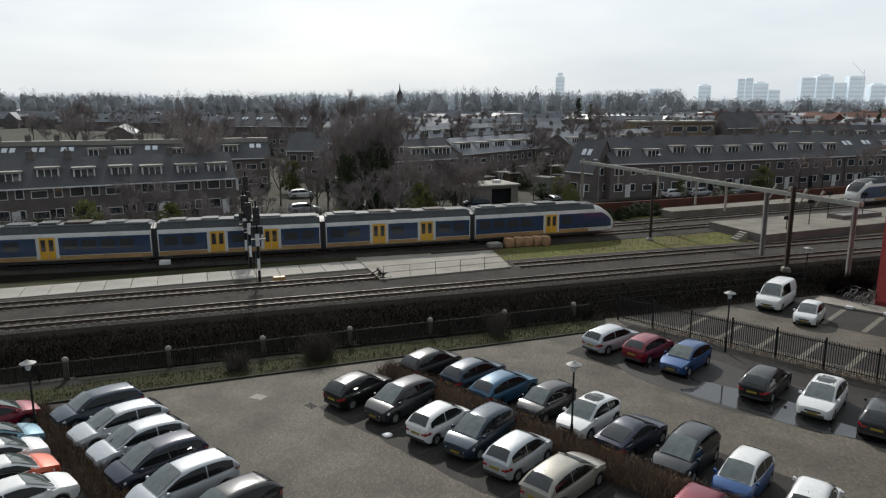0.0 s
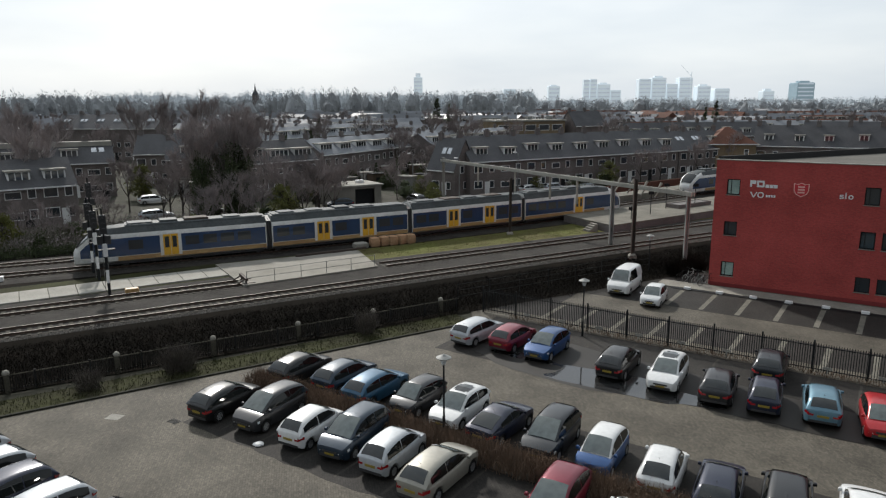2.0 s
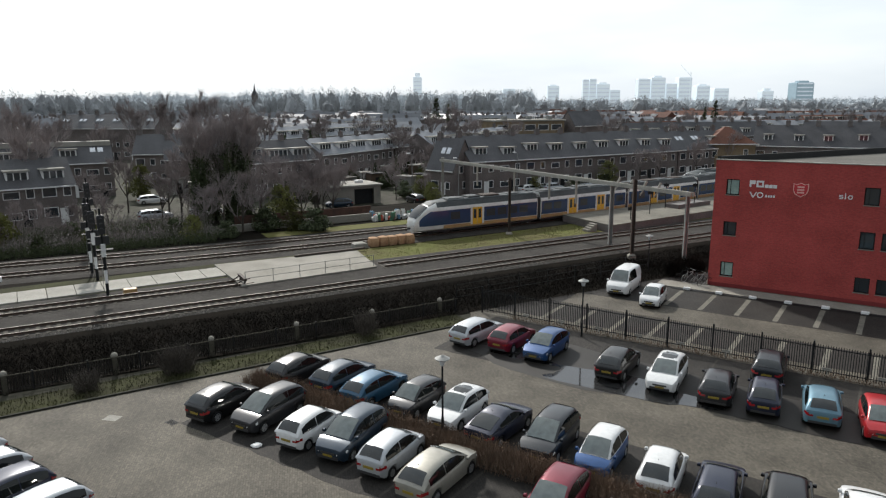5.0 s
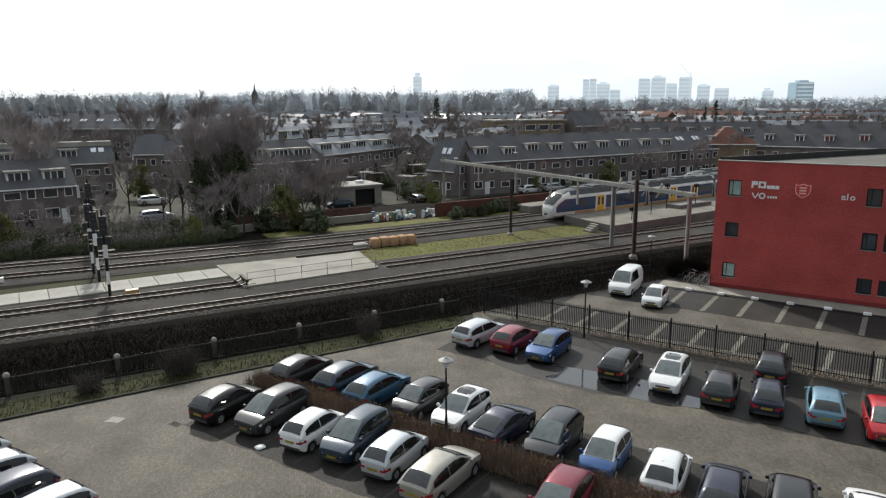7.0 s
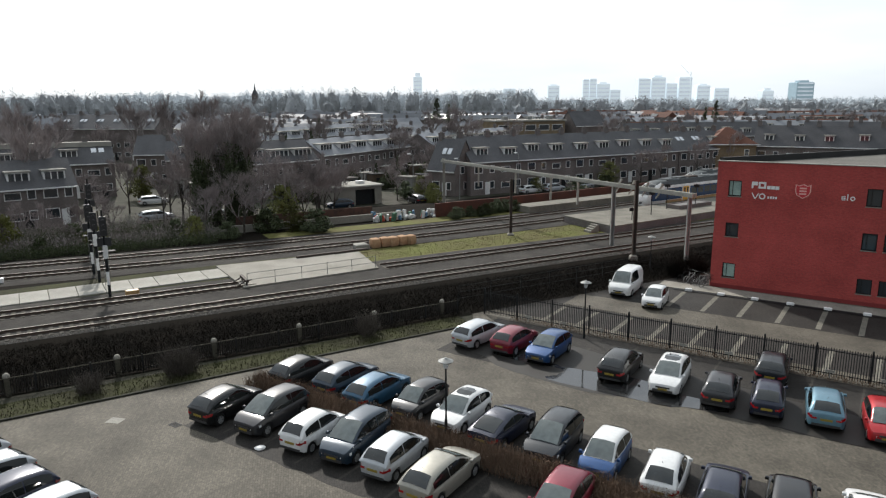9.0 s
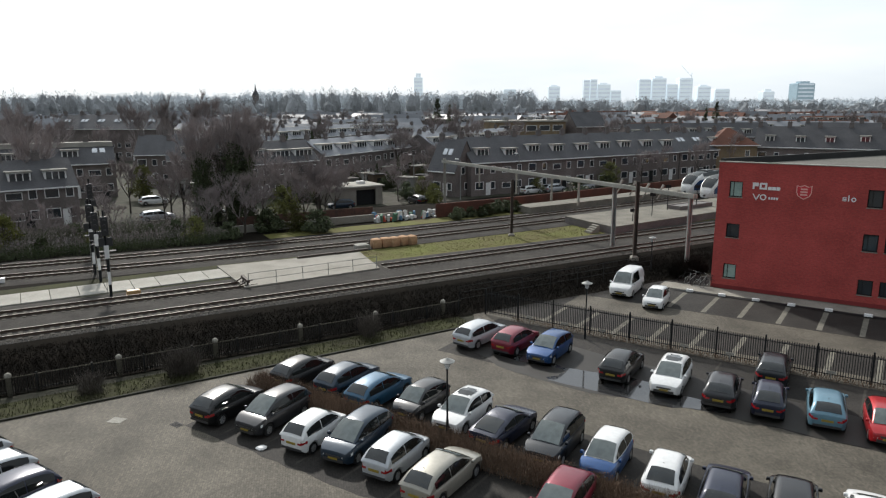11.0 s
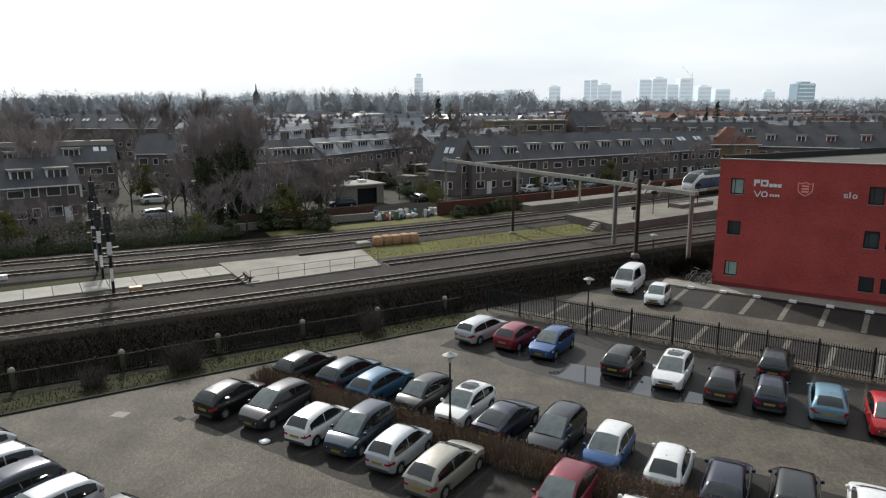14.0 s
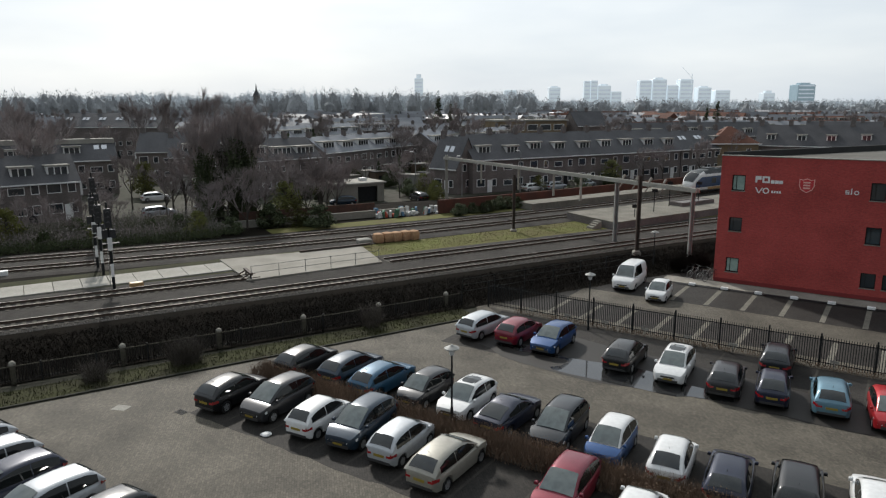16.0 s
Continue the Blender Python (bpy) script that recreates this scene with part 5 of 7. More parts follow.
pole(18.65, 66.4, 8.2, "dark steel catenary mast beside the near track", 0.17)
pole(7.8, 78.6, 7.1, "brown steel catenary mast on the grass strip", 0.15)


def signal(x, y, h, label, z=TZ):
    t = thing("railway_signal", label, "signal", pose(x, y, z, 0, 0, 30), "railway signals")
    n = max(3, int((h - 1.2) / 1.1))
    for i in range(4):
        part("band", Shape().tube((0, 0, i * 1.05), (0, 0, (i + 1) * 1.05), 0.115, seg=10), M_WHITE if i % 2 else M_STEELD, t)
    part("post", Shape().tube((0, 0, 4.2), (0, 0, h), 0.075, seg=8), M_STEELD, t)
    part("board", Shape().box(-0.17, 0.17, -0.16, -0.11, 3.2, 4.2), M_WHITE, t, "white marker board")
    hd = part("signal_head", slab_bevel(Shape(), -0.26, 0.26, -0.3, -0.02, h - 2.0, h - 0.5, 0.05), M_BLACKP, t)
    for k in range(3):
        part("hood", Shape().tube((0, -0.3, h - 0.8 - 0.4 * k), (0, -0.5, h - 0.82 - 0.4 * k), 0.12, seg=8), M_BLACKP, hd)
    part("signal_back", slab_bevel(Shape(), -0.5, 0.5, 0.1, 0.25, h - 2.9, h - 2.2, 0.05), M_BLACKP, t)
    for q in (-0.17, 0.17):
        part("ladder_rail", Shape().tube((q, 1.1, 0), (q, 0.25, h - 1.4), 0.025, seg=4), M_STEELG, t)
    for k in range(int((h - 1.4) / 0.45)):
        f = k * 0.45 / (h - 1.4)
        part("rung", Shape().tube((-0.17, 1.1 - 0.85 * f, k * 0.45), (0.17, 1.1 - 0.85 * f, k * 0.45), 0.015, seg=4), M_STEELG, t)
    part("platform", Shape().box(-0.5, 0.7, -0.1, 0.5, h - 3.35, h - 3.28), M_STEELD, t)
    return t


signal(-26.4, 53.1, 7.0, "black railway signal on a black and white banded post")
signal(-29.6, 58.0, 6.6, "black railway signal behind the concrete path")
signal(-36.2, 70.6, 7.6, "black railway signal beyond the far track")
signal(-31.3, 60.5, 6.9, "black railway signal between the track pairs")

BAGM = mat("sack_fabric", (0.40, 0.255, 0.155), (0.26, 0.155, 0.090), rough=0.9, scale=2, fine=14, spread=0.25, bump=0.3)
for i in range(5):
    s = Shape()
    rr = []
    for z, k in ((0, 0.42), (0.12, 0.48), (0.6, 0.5), (0.92, 0.44), (1.0, 0.3)):
        rr.append([(k * (1 + 0.06 * math.sin(7 * a + i)) * max(-1, min(1, 1.35 * math.cos(a))), k * max(-1, min(1, 1.35 * math.sin(a))), z) for a in [j * math.pi / 8 for j in range(16)]])
    s.loft(rr)
    x, y = -7.2 + 0.92 * i, 72.0 + 0.46 * i + 0.15 * (i % 2)
    solid("bulk_bag", s, BAGM, "orange-brown bulk bag of track stone on the grass", "bulk bag", group="bulk bags", smooth=True, at=pose(x, y, TZ + 0.01, 0, 0, 25 + 7 * i))
s = Shape()
s.loft([[(0.75 * k * max(-1, min(1, 1.4 * math.cos(a))), 0.5 * k * max(-1, min(1, 1.4 * math.sin(a))), z) for a in [j * math.pi / 8 for j in range(16)]] for z, k in ((0, 0.9), (0.2, 1), (0.5, 0.95), (0.6, 0.6))])
solid("bulk_bag", s, M_CONC, "low whitish bag beside the orange bulk bags", "bulk bag", group="bulk bags", smooth=True, at=pose(-8.6, 71.3, TZ + 0.01, 0, 0, 30))
for i, (x, y, L_) in enumerate(((-14.3, 66.1, 4.2), (-10.9, 68.0, 3.6))):
    solid("timber_beam", slab_bevel(Shape(), 0, L_, -0.13, 0.13, 0, 0.2, 0.02), M_STEELB, "old dark timber beam lying beside the concrete slab", "beam", at=pose(x, y, TZ + 0.20, 0, 0, 31 + 2 * i))
hr = thing("handrail", "thin grey handrail along the loading slab", "handrail")
ha, hb = Vector((-16.2, 55.7)), Vector((-6.2, 62.0))
for i in range(6):
    p = ha.lerp(hb, i / 5)
    part("post", Shape().tube((p.x, p.y, TZ + 0.19), (p.x, p.y, TZ + 1.3), 0.03, seg=6), M_STEELG, hr)
for z in (0.7, 1.25):
    part("rail", Shape().tube((ha.x, ha.y, TZ + z), (hb.x, hb.y, TZ + z), 0.022, seg=5), M_STEELG, hr)
bs = thing("buffer_stop", "rusty steel buffer stop at the end of the siding", "buffer stop", pose(*npt(13.2, 57.45)[:2], TZ, 0, 0, 29.4))
for y in (-0.75, 0.75):
    part("strut", Shape().tube((-0.8, y, 0.2), (0, y, 0.6), 0.06, seg=6).tube((0, y, 0.1), (0, y, 0.7), 0.07, seg=6), M_STEELB, bs)
part("buffer_beam", Shape().box(-0.12, 0.12, -1.1, 1.1, 0.5, 0.72), M_STEELB, bs)
solid("cable_box", slab_bevel(Shape(), -0.5, 0.5, -0.3, 0.3, 0, 0.5, 0.04), M_TRAINL, "small yellow trackside cable box", "cable box", at=pose(-24.8, 53.5, TZ, 0, 0, 30))
solid("cable_box", slab_bevel(Shape(), -0.5, 0.5, -0.3, 0.3, 0, 0.45, 0.04), M_WHITE, "small white trackside box beside the far tracks", "cable box", at=pose(-38.2, 57.6, TZ, 0, 0, 30))
for x, y, h in ((29.9, 91.9, 3.4), (22.9, 83.0, 1.6), (34.3, 93.4, 3.2), (26.4, 87.0, 3.0)):
    t = thing("platform_post", "slim dark post on the island platform", "post", pose(x, y, 1.54), "platform posts")
    part("shaft", Shape().tube((0, 0, 0), (0, 0, h), 0.05, seg=6), M_STEELD, t)
    part("sign", Shape().box(-0.35, 0.35, -0.03, 0.03, h - 0.5, h - 0.1), M_STEELD, t)
st = thing("platform_steps", "short concrete steps at the platform end", "steps", pose(18.0, 80.6, TZ, 0, 0, 115))
for i in range(4):
    part("step", slab_bevel(Shape(), -0.6, 0.6, i * 0.3, i * 0.3 + 0.32, 0, 0.9 - 0.21 * i, 0.02), M_CONC2, st)
bk = thing("bicycle_rack", "bicycles leaning together at the office corner", "bicycles", pose(21.6, 58.6, 0.06, 0, 0, 20))
for i in range(5):
    fr = Shape()
    for wx_ in (-0.52, 0.52):
        for k in range(14):
            a, b = 2 * math.pi * k / 14, 2 * math.pi * (k + 1) / 14
            fr.tube((wx_ + 0.33 * math.cos(a), 0, 0.33 + 0.33 * math.sin(a)), (wx_ + 0.33 * math.cos(b), 0, 0.33 + 0.33 * math.sin(b)), 0.018, seg=4, caps=False)
    for p, q in (((-0.52, 0, 0.33), (-0.2, 0, 0.85)), ((-0.2, 0, 0.85), (0.4, 0, 0.85)), ((0.4, 0, 0.95), (0.52, 0, 0.33)), ((-0.15, 0, 0.3), (-0.22, 0, 0.98)), ((-0.15, 0, 0.3), (0.4, 0, 0.8)), ((0.36, -0.28, 1.05), (0.36, 0.28, 1.05))):
        fr.tube(p, q, 0.022, seg=4)
    part("bicycle", fr, M_STEELG if i % 2 else M_STEELD, bk, at=pose(0.1 * i, -0.55 * i + 0.8, 0, 7, 0, 8 * (i % 3)))


# ---- hedges and brambles ----
def twig_mass(name, base_pts, width, height, count, m, label, category, lean=0.35, leaf=0.0, seed=1, wtw=0.012):
    """Upright thin twigs on a line of points, with small leaf flakes."""
    rnd, s = random.Random(seed), Shape()
    seg = [(Vector(a), Vector(b)) for a, b in zip(base_pts, base_pts[1:])]
    lens = [(b - a).length for a, b in seg]
    tot = sum(lens)
    for _ in range(count):
        d = rnd.uniform(0, tot)
        for (a, b), L in zip(seg, lens):
            if d <= L:
                break
            d -= L
        p = a.lerp(b, min(1, d / L))
        n = (b - a).normalized()
        n = Vector((-n.y, n.x, 0))
        off = rnd.uniform(-1, 1)
        hgt = height * rnd.uniform(0.55, 1.08) * (1 - 0.3 * off * off)
        z0 = rnd.uniform(0, 0.55) * hgt
        q = p + n * (off * width)
        tip = q + Vector((rnd.uniform(-lean, lean), rnd.uniform(-lean, lean), 0)) * (hgt - z0 + 0.15)
        a3, b3 = rnd.uniform(0, math.pi), wtw * rnd.uniform(0.7, 1.6)
        e = Vector((math.cos(a3) * b3, math.sin(a3) * b3, 0))
        zb = p.z
        s.face([(q.x - e.x, q.y - e.y, zb + z0), (q.x + e.x, q.y + e.y, zb + z0), (tip.x, tip.y, zb + hgt)])
        if leaf and rnd.random() < 0.75:
            c = q.lerp(tip, rnd.random())
            cz = zb + z0 + (hgt - z0) * rnd.random()
            u = Vector((rnd.gauss(0, 1), rnd.gauss(0, 1), rnd.gauss(0, 1))).normalized() * leaf
            w = u.orthogonal().normalized() * leaf * rnd.uniform(0.5, 0.9)
            cc = Vector((c.x, c.y, cz))
            s.face([cc - u, cc + w, cc + u, cc - w])
    return solid(name, s, m, label, category, "stuff")


hedge_line = [(-10.6, 36.4, 0), (-4.8, 32.3, 0), (1.4, 28.1, 0), (8.0, 23.8, 0), (15.0, 19.0, 0)]
twig_mass("hedge", hedge_line, 0.74, 1.2, 20000, M_TWIGR, "brown leafless clipped hedge between two car rows", "hedge", leaf=0.035, seed=2)
twig_mass("hedge", [(-26.6, 28.2, 0), (-19.0, 22.7, 0), (-10.0, 17.0, 0)], 0.6, 0.9, 6000, M_TWIGR, "low brown leafless hedge between two car rows", "hedge", leaf=0.035, seed=3)
twig_mass("hedge", [(*fpt(u, 43.0), 0) for u in (-23, -10, 0, 12, 24)], 0.25, 0.42, 3500, M_TWIGR, "thin brown weeds along the foot of the fence", "weeds", leaf=0.03, seed=4)
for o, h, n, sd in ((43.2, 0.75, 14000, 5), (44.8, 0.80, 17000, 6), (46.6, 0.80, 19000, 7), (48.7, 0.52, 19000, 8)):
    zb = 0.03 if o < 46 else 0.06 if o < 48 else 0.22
    twig_mass("brambles", [npt(u, o, zb) for u in (-60, -20, 20, 62)], 1.0, h, n, M_SHADED_BRAMBLE, "dense bramble and ivy growth toned dark for bank shade", "brambles", lean=0.9, leaf=0.045, seed=sd, wtw=0.012)
for x, y, h, sd in ((-15.7, 38.4, 1.9, 21), (-15.2, 38.7, 1.7, 22), (-5.2, 45.2, 1.9, 23), (-19.6, 36.0, 1.3, 24)):
    twig_mass("bramble_bush", [(x - 0.5, y - 0.3, 0), (x + 0.5, y + 0.3, 0)], 0.7, h, 500, M_BARK, "dark tangled bush on the bank foot", "bush", lean=0.7, leaf=0.04, seed=sd, wtw=0.012)
twig_mass("brambles", [(20.6, 60.8, 0), (22.2, 61.9, 0), (24.0, 62.9, 0)], 0.8, 1.7, 3200, M_SHADED_BRAMBLE, "bramble growth toned dark for shade round the gantry foot", "brambles", lean=0.5, leaf=0.05, seed=31)
tuft = Shape()
for _ in range(9000):
    d, w = random.uniform(0, 73), random.uniform(0.2, 2.3)
    p = Vector(K0) + kd * d + kn * w
    h, a = random.uniform(0.06, 0.22), random.uniform(0, 3.14)
    e = Vector((math.cos(a), math.sin(a))) * 0.02
    tuft.face([(p.x - e.x, p.y - e.y, 0.04), (p.x + e.x, p.y + e.y, 0.04), (p.x + random.uniform(-0.08, 0.08), p.y + random.uniform(-0.08, 0.08), 0.04 + h)])
solid("grass_tufts", tuft, M_VERGE, "dark grass tufts along the car park kerb", "grass", "stuff")
tuft = Shape()
for _ in range(9000):
    x = random.uniform(-8, 38)
    y0_, y1_ = npt(0, 60.5)[1] + (x - npt(0, 60.5)[0]) * math.tan(NA), f1(x) - 3.9
    if y1_ < y0_ + 0.3:
        continue
    y = random.uniform(y0_, y1_)
    h, a = random.uniform(0.04, 0.14), random.uniform(0, 3.14)
    tuft.face([(x - 0.03 * math.cos(a), y - 0.03 * math.sin(a), TZ), (x + 0.03 * math.cos(a), y + 0.03 * math.sin(a), TZ), (x + random.uniform(-0.1, 0.1), y + random.uniform(-0.1, 0.1), TZ + h)])
solid("grass_tufts", tuft, M_GRASS, "loose grass tufts on the verges", "grass", "stuff")


# ---- houses ----
def frame_shape(w, h):
    """A window frame ring, one piece."""
    s, t, k = Shape(), 0.09, 0
    rings = []
    for y, i in ((0.06, 0.0), (-0.05, 0.0), (-0.05, t), (0.06, t)):
        rings.append([(-w / 2 + i, y, i), (w / 2 - i, y, i), (w / 2 - i, y, h - i), (-w / 2 + i, y, h - i)])
    s.loft(rings, 0, caps=False)
    return s.mesh("window", M_WHITE), Shape().box(-w / 2 + t, w / 2 - t, -0.01, 0.01, t, h - t).mesh("pane", M_PANE)


WIN_W = {k: frame_shape(k[0], k[1]) for k in ((1.7, 1.35, 2), (1.0, 1.3, 0), (1.9, 1.0, 2), (2.6, 1.15, 3))}


def window(key, t, at):
    f, g = WIN_W[key]
    part("pane", g, None, part("window", f, None, t, at=at))


DORM = {}
for w in (1.8, 2.6, 3.8):
    box = Shape().box(-w / 2, w / 2, 0, 2.4, 0, 1.35)
    n = {1.8: 2, 2.6: 3, 3.8: 4}[w]
    for i in range(n + 1):
        px = -w / 2 + 0.14 + (w - 0.28) * i / n
        box.box(px - 0.06, px + 0.06, -0.07, 0.0, 0.2, 1.25)
    box.box(-w / 2 + 0.08, w / 2 - 0.08, -0.08, 0.0, 0.12, 0.22)
    # The dormer roofs' pale M_CONC tone paints in the sky reflected off flat tops.
    DORM[w] = (box.mesh("dormer", M_WHITE), slab_bevel(Shape(), -w / 2 - 0.18, w / 2 + 0.18, -0.28, 2.4, 1.35, 1.53, 0.03).mesh("dormer_roof", M_CONC), Shape().box(-w / 2 + 0.14, w / 2 - 0.14, -0.03, 0.02, 0.22, 1.22).mesh("pane", M_PANE))


def dormer(w, t, at):
    d, r, g = DORM[w]
    ob = part("dormer", d, None, t, at=at)
    part("dormer_roof", r, None, ob)
    part("pane", g, None, ob)


CHIM = Shape().box(-0.45, 0.45, -0.3, 0.3, 0, 1.5).box(-0.52, 0.52, -0.37, 0.37, 1.5, 1.6).box(-0.3, -0.1, -0.1, 0.1, 1.6, 1.85).box(0.1, 0.3, -0.1, 0.1, 1.6, 1.85).mesh("chimney", M_BRICK2)
SKYL = slab_bevel(Shape(), -0.45, 0.45, -0.6, 0.6, 0, 0.1, 0.03).mesh("skylight", mat("skylight_glass", (0.5, 0.52, 0.54), rough=0.05, spec=1.0, metal=0.6, scale=1))


def terrace(x, y, ang, length, label, depth=8.5, eaves=5.8, ridge=9.3, wall=None, roof=None, unit=5.6, dormers=0.8, dw=2.6, detail=True, skylights=0, seed=1, z=0.0, back=False):
    """A row of houses, its front on the local x axis and facing -y."""
    rnd = random.Random(seed)
    t = thing("terraced_houses", label, "houses", pose(x, y, z, 0, 0, ang), "house rows")
    wall, roof = wall or M_BRICK, roof or M_ROOF
    s = Shape()
    s.loft([[(px, 0, -0.1), (px, depth, -0.1), (px, depth, eaves), (px, depth / 2, ridge), (px, 0, eaves)] for px in (0, length)])
    part("wall", s, wall, t)
    s = Shape()
    ov, th = 0.35, 0.16
    sl = (ridge - eaves) / (depth / 2)
    s.loft([[(px, -ov, eaves - ov * sl + 0.04), (px, depth / 2, ridge + 0.04), (px, depth + ov, eaves - ov * sl + 0.04), (px, depth + ov, eaves - ov * sl + th + 0.04), (px, depth / 2, ridge + th + 0.08), (px, -ov, eaves - ov * sl + th + 0.04)] for px in (-0.15, length + 0.15)])
    part("roof", s, roof, t)
    part("gutter", Shape().box(-0.1, length + 0.1, -ov - 0.12, -ov + 0.02, eaves - ov * sl - 0.02, eaves - ov * sl + 0.16), M_WHITE, t)
    n = max(1, round(length / unit))
    u = length / n
    for i in range(n):
        cx = (i + 0.5) * u
        if rnd.random() < 0.85:
            part("chimney", CHIM, None, t, at=pose(i * u + 0.5, depth / 2, ridge - 0.45))
        if rnd.random() < dormers:
            k = rnd.uniform(0.8, 1.3)
            dormer(dw, t, pose(cx + rnd.uniform(-0.3, 0.3), k, eaves + k * sl - 0.12))
        elif skylights:
            for q in (-0.6, 0.6):
                part("skylight", SKYL, None, t, at=Matrix.Translation((cx + q, depth * 0.28, eaves + depth * 0.28 * sl + 0.19)) @ Matrix.Rotation(math.atan(sl), 4, "X"))
        if detail:
            for zz in (1.0, 3.7):
                if zz + 1.4 > eaves:
                    continue
                a = (1.7, 1.35, 2) if (i + int(zz)) % 2 else (1.9, 1.0, 2)
                window(a, t, pose(cx - u * 0.22, -0.02, zz))
                window((1.0, 1.3, 0), t, pose(cx + u * 0.27, -0.02, zz))
            part("door", Shape().box(cx + u * 0.02, cx + u * 0.02 + 0.95, -0.06, 0.02, 0, 2.15), M_STEELD if i % 2 else M_WHITE, t)
    if detail:
        for px, rot in ((-0.02, -90), (length + 0.02, 90)):
            window((1.0, 1.3, 0), t, pose(px, depth * 0.35, 3.7, 0, 0, rot))
            window((1.0, 1.3, 0), t, pose(px, depth * 0.65, 3.7, 0, 0, rot))
            window((1.0, 1.3, 0), t, pose(px, depth * 0.5, 1.0, 0, 0, rot))
    return t


L1 = "dark brick terraced houses with slate-grey tiled roof and white dormers"
# row beyond the station, with its gabled end house
terrace(4.8, 118.3, 31, 51.5, L1, eaves=5.8, ridge=9.6, dormers=0.95, dw=2.6, skylights=1, seed=3)
terrace(-2.4, 121.4, -42, 6.0, "gabled brick end house with two skylights in its dark roof", depth=5.6, eaves=4.6, ridge=9.3, dormers=0, skylights=1, seed=1, unit=6)
terrace(49.2, 145.0, 31, 20.0, L1, eaves=5.8, ridge=9.2, dormers=0.5, dw=1.8, skylights=1, seed=8)
# left rows
terrace(-92.0, 56.6, 39.5, 56.0, L1, eaves=5.2, ridge=8.3, dormers=1.0, dw=2.6, unit=4.4, seed=5)
t = terrace(-104, 94.3, 29, 54.0, "brown brick terraced houses with a pale flat strip along the ridge", eaves=5.9, ridge=9.0, dormers=0.6, dw=2.6, unit=4.4, skylights=1, seed=6)
part("flat_roof", slab_bevel(Shape(), -0.1, 54.1, 3.1, 5.6, 8.5, 9.3, 0.05), M_CONC, t, "pale flat roof along the ridge")
terrace(-112, 203, -7, 31.0, "long dark-roofed brick flats with bright skylights", depth=10, eaves=9.0, ridge=12.6, dormers=0, skylights=1, unit=5, seed=9)
terrace(-61, 138, 8, 9.5, "brick house with a steep gabled dark roof", depth=9, eaves=6.0, ridge=9.4, dormers=0.0, seed=10)
terrace(-50, 126, 18, 14, "brown brick houses among bare trees", eaves=5.8, ridge=9.0, seed=14)
# rows seen along their length
terrace(-32.5, 114.5, 48, 15.0, L1, eaves=5.9, ridge=9.0, dormers=1.0, dw=3.8, seed=11)
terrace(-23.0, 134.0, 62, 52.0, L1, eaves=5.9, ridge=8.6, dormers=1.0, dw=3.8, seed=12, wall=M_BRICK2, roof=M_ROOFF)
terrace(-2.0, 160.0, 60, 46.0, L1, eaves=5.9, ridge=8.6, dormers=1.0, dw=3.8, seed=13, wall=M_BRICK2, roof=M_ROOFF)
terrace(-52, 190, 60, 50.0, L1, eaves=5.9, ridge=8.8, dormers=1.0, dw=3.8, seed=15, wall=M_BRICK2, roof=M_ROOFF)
# right: orange hipped corner house and the row beside it
t = thing("corner_house", "yellow-brick corner house with an orange hipped tile roof", "house", pose(57.5, 151.0, 0, 0, 0, -4))
part("wall", Shape().box(0, 10, 0, 9, -0.1, 6.5), M_BRICK3, t)
part("roof", Shape().loft([[(-0.5, -0.5, 6.5), (10.5, -0.5, 6.5), (10.5, 9.5, 6.5), (-0.5, 9.5, 6.5)], [(4.6, 4.2, 10.1), (5.4, 4.2, 10.1), (5.4, 4.8, 10.1), (4.6, 4.8, 10.1)]]), M_ROOFR, t, "orange clay tile hip roof")
part("gutter", Shape().box(-0.55, 10.55, -0.55, -0.42, 6.42, 6.62), M_WHITE, t)
for px in (1.5, 8.0):
    window((1.0, 1.3, 0), t, pose(px, -0.02, 4.2))
terrace(68.0, 153.0, -30, 70.0, L1, eaves=6.3, ridge=10.2, dormers=0.85, dw=1.8, seed=16)
terrace(90, 175, -28, 70.0, "brown brick terraced houses with reddish-dark tile roof", eaves=6.3, ridge=10.4, dormers=0.5, dw=1.8, seed=17)
terrace(52, 196, 12, 46.0, L1, eaves=6.0, ridge=9.6, dormers=0.8, dw=2.6, seed=18)
# flat-roofed school
t = thing("school_building", "pale flat-roofed school with wide window bays", "school", pose(17.0, 226.5, 0, 0, 0, 22))
part("wall", Shape().box(0, 26, 0, 12, -0.1, 9.6), M_BRICK3, t)
part("roof", Shape().box(-0.4, 26.4, -0.5, 12.4, 9.6, 10.1), M_CONC, t)
for i in range(5):
    for zz in (3.4, 6.6):
        window((2.6, 1.15, 3), t, pose(3.0 + 5.0 * i, -0.04, zz) @ Matrix.Diagonal((1.5, 1, 1.7, 1)))
for px in (5, 14, 22):
    part("roof_unit", Shape().box(px, px + 1.6, 4, 5.6, 10.1, 11.2), M_STEELG, t)
terrace(44.5, 235, 22, 12, "red-brown brick wing with a steep roof beside the school", depth=10, eaves=8, ridge=12.5, dormers=0, wall=M_BRICK, seed=19)
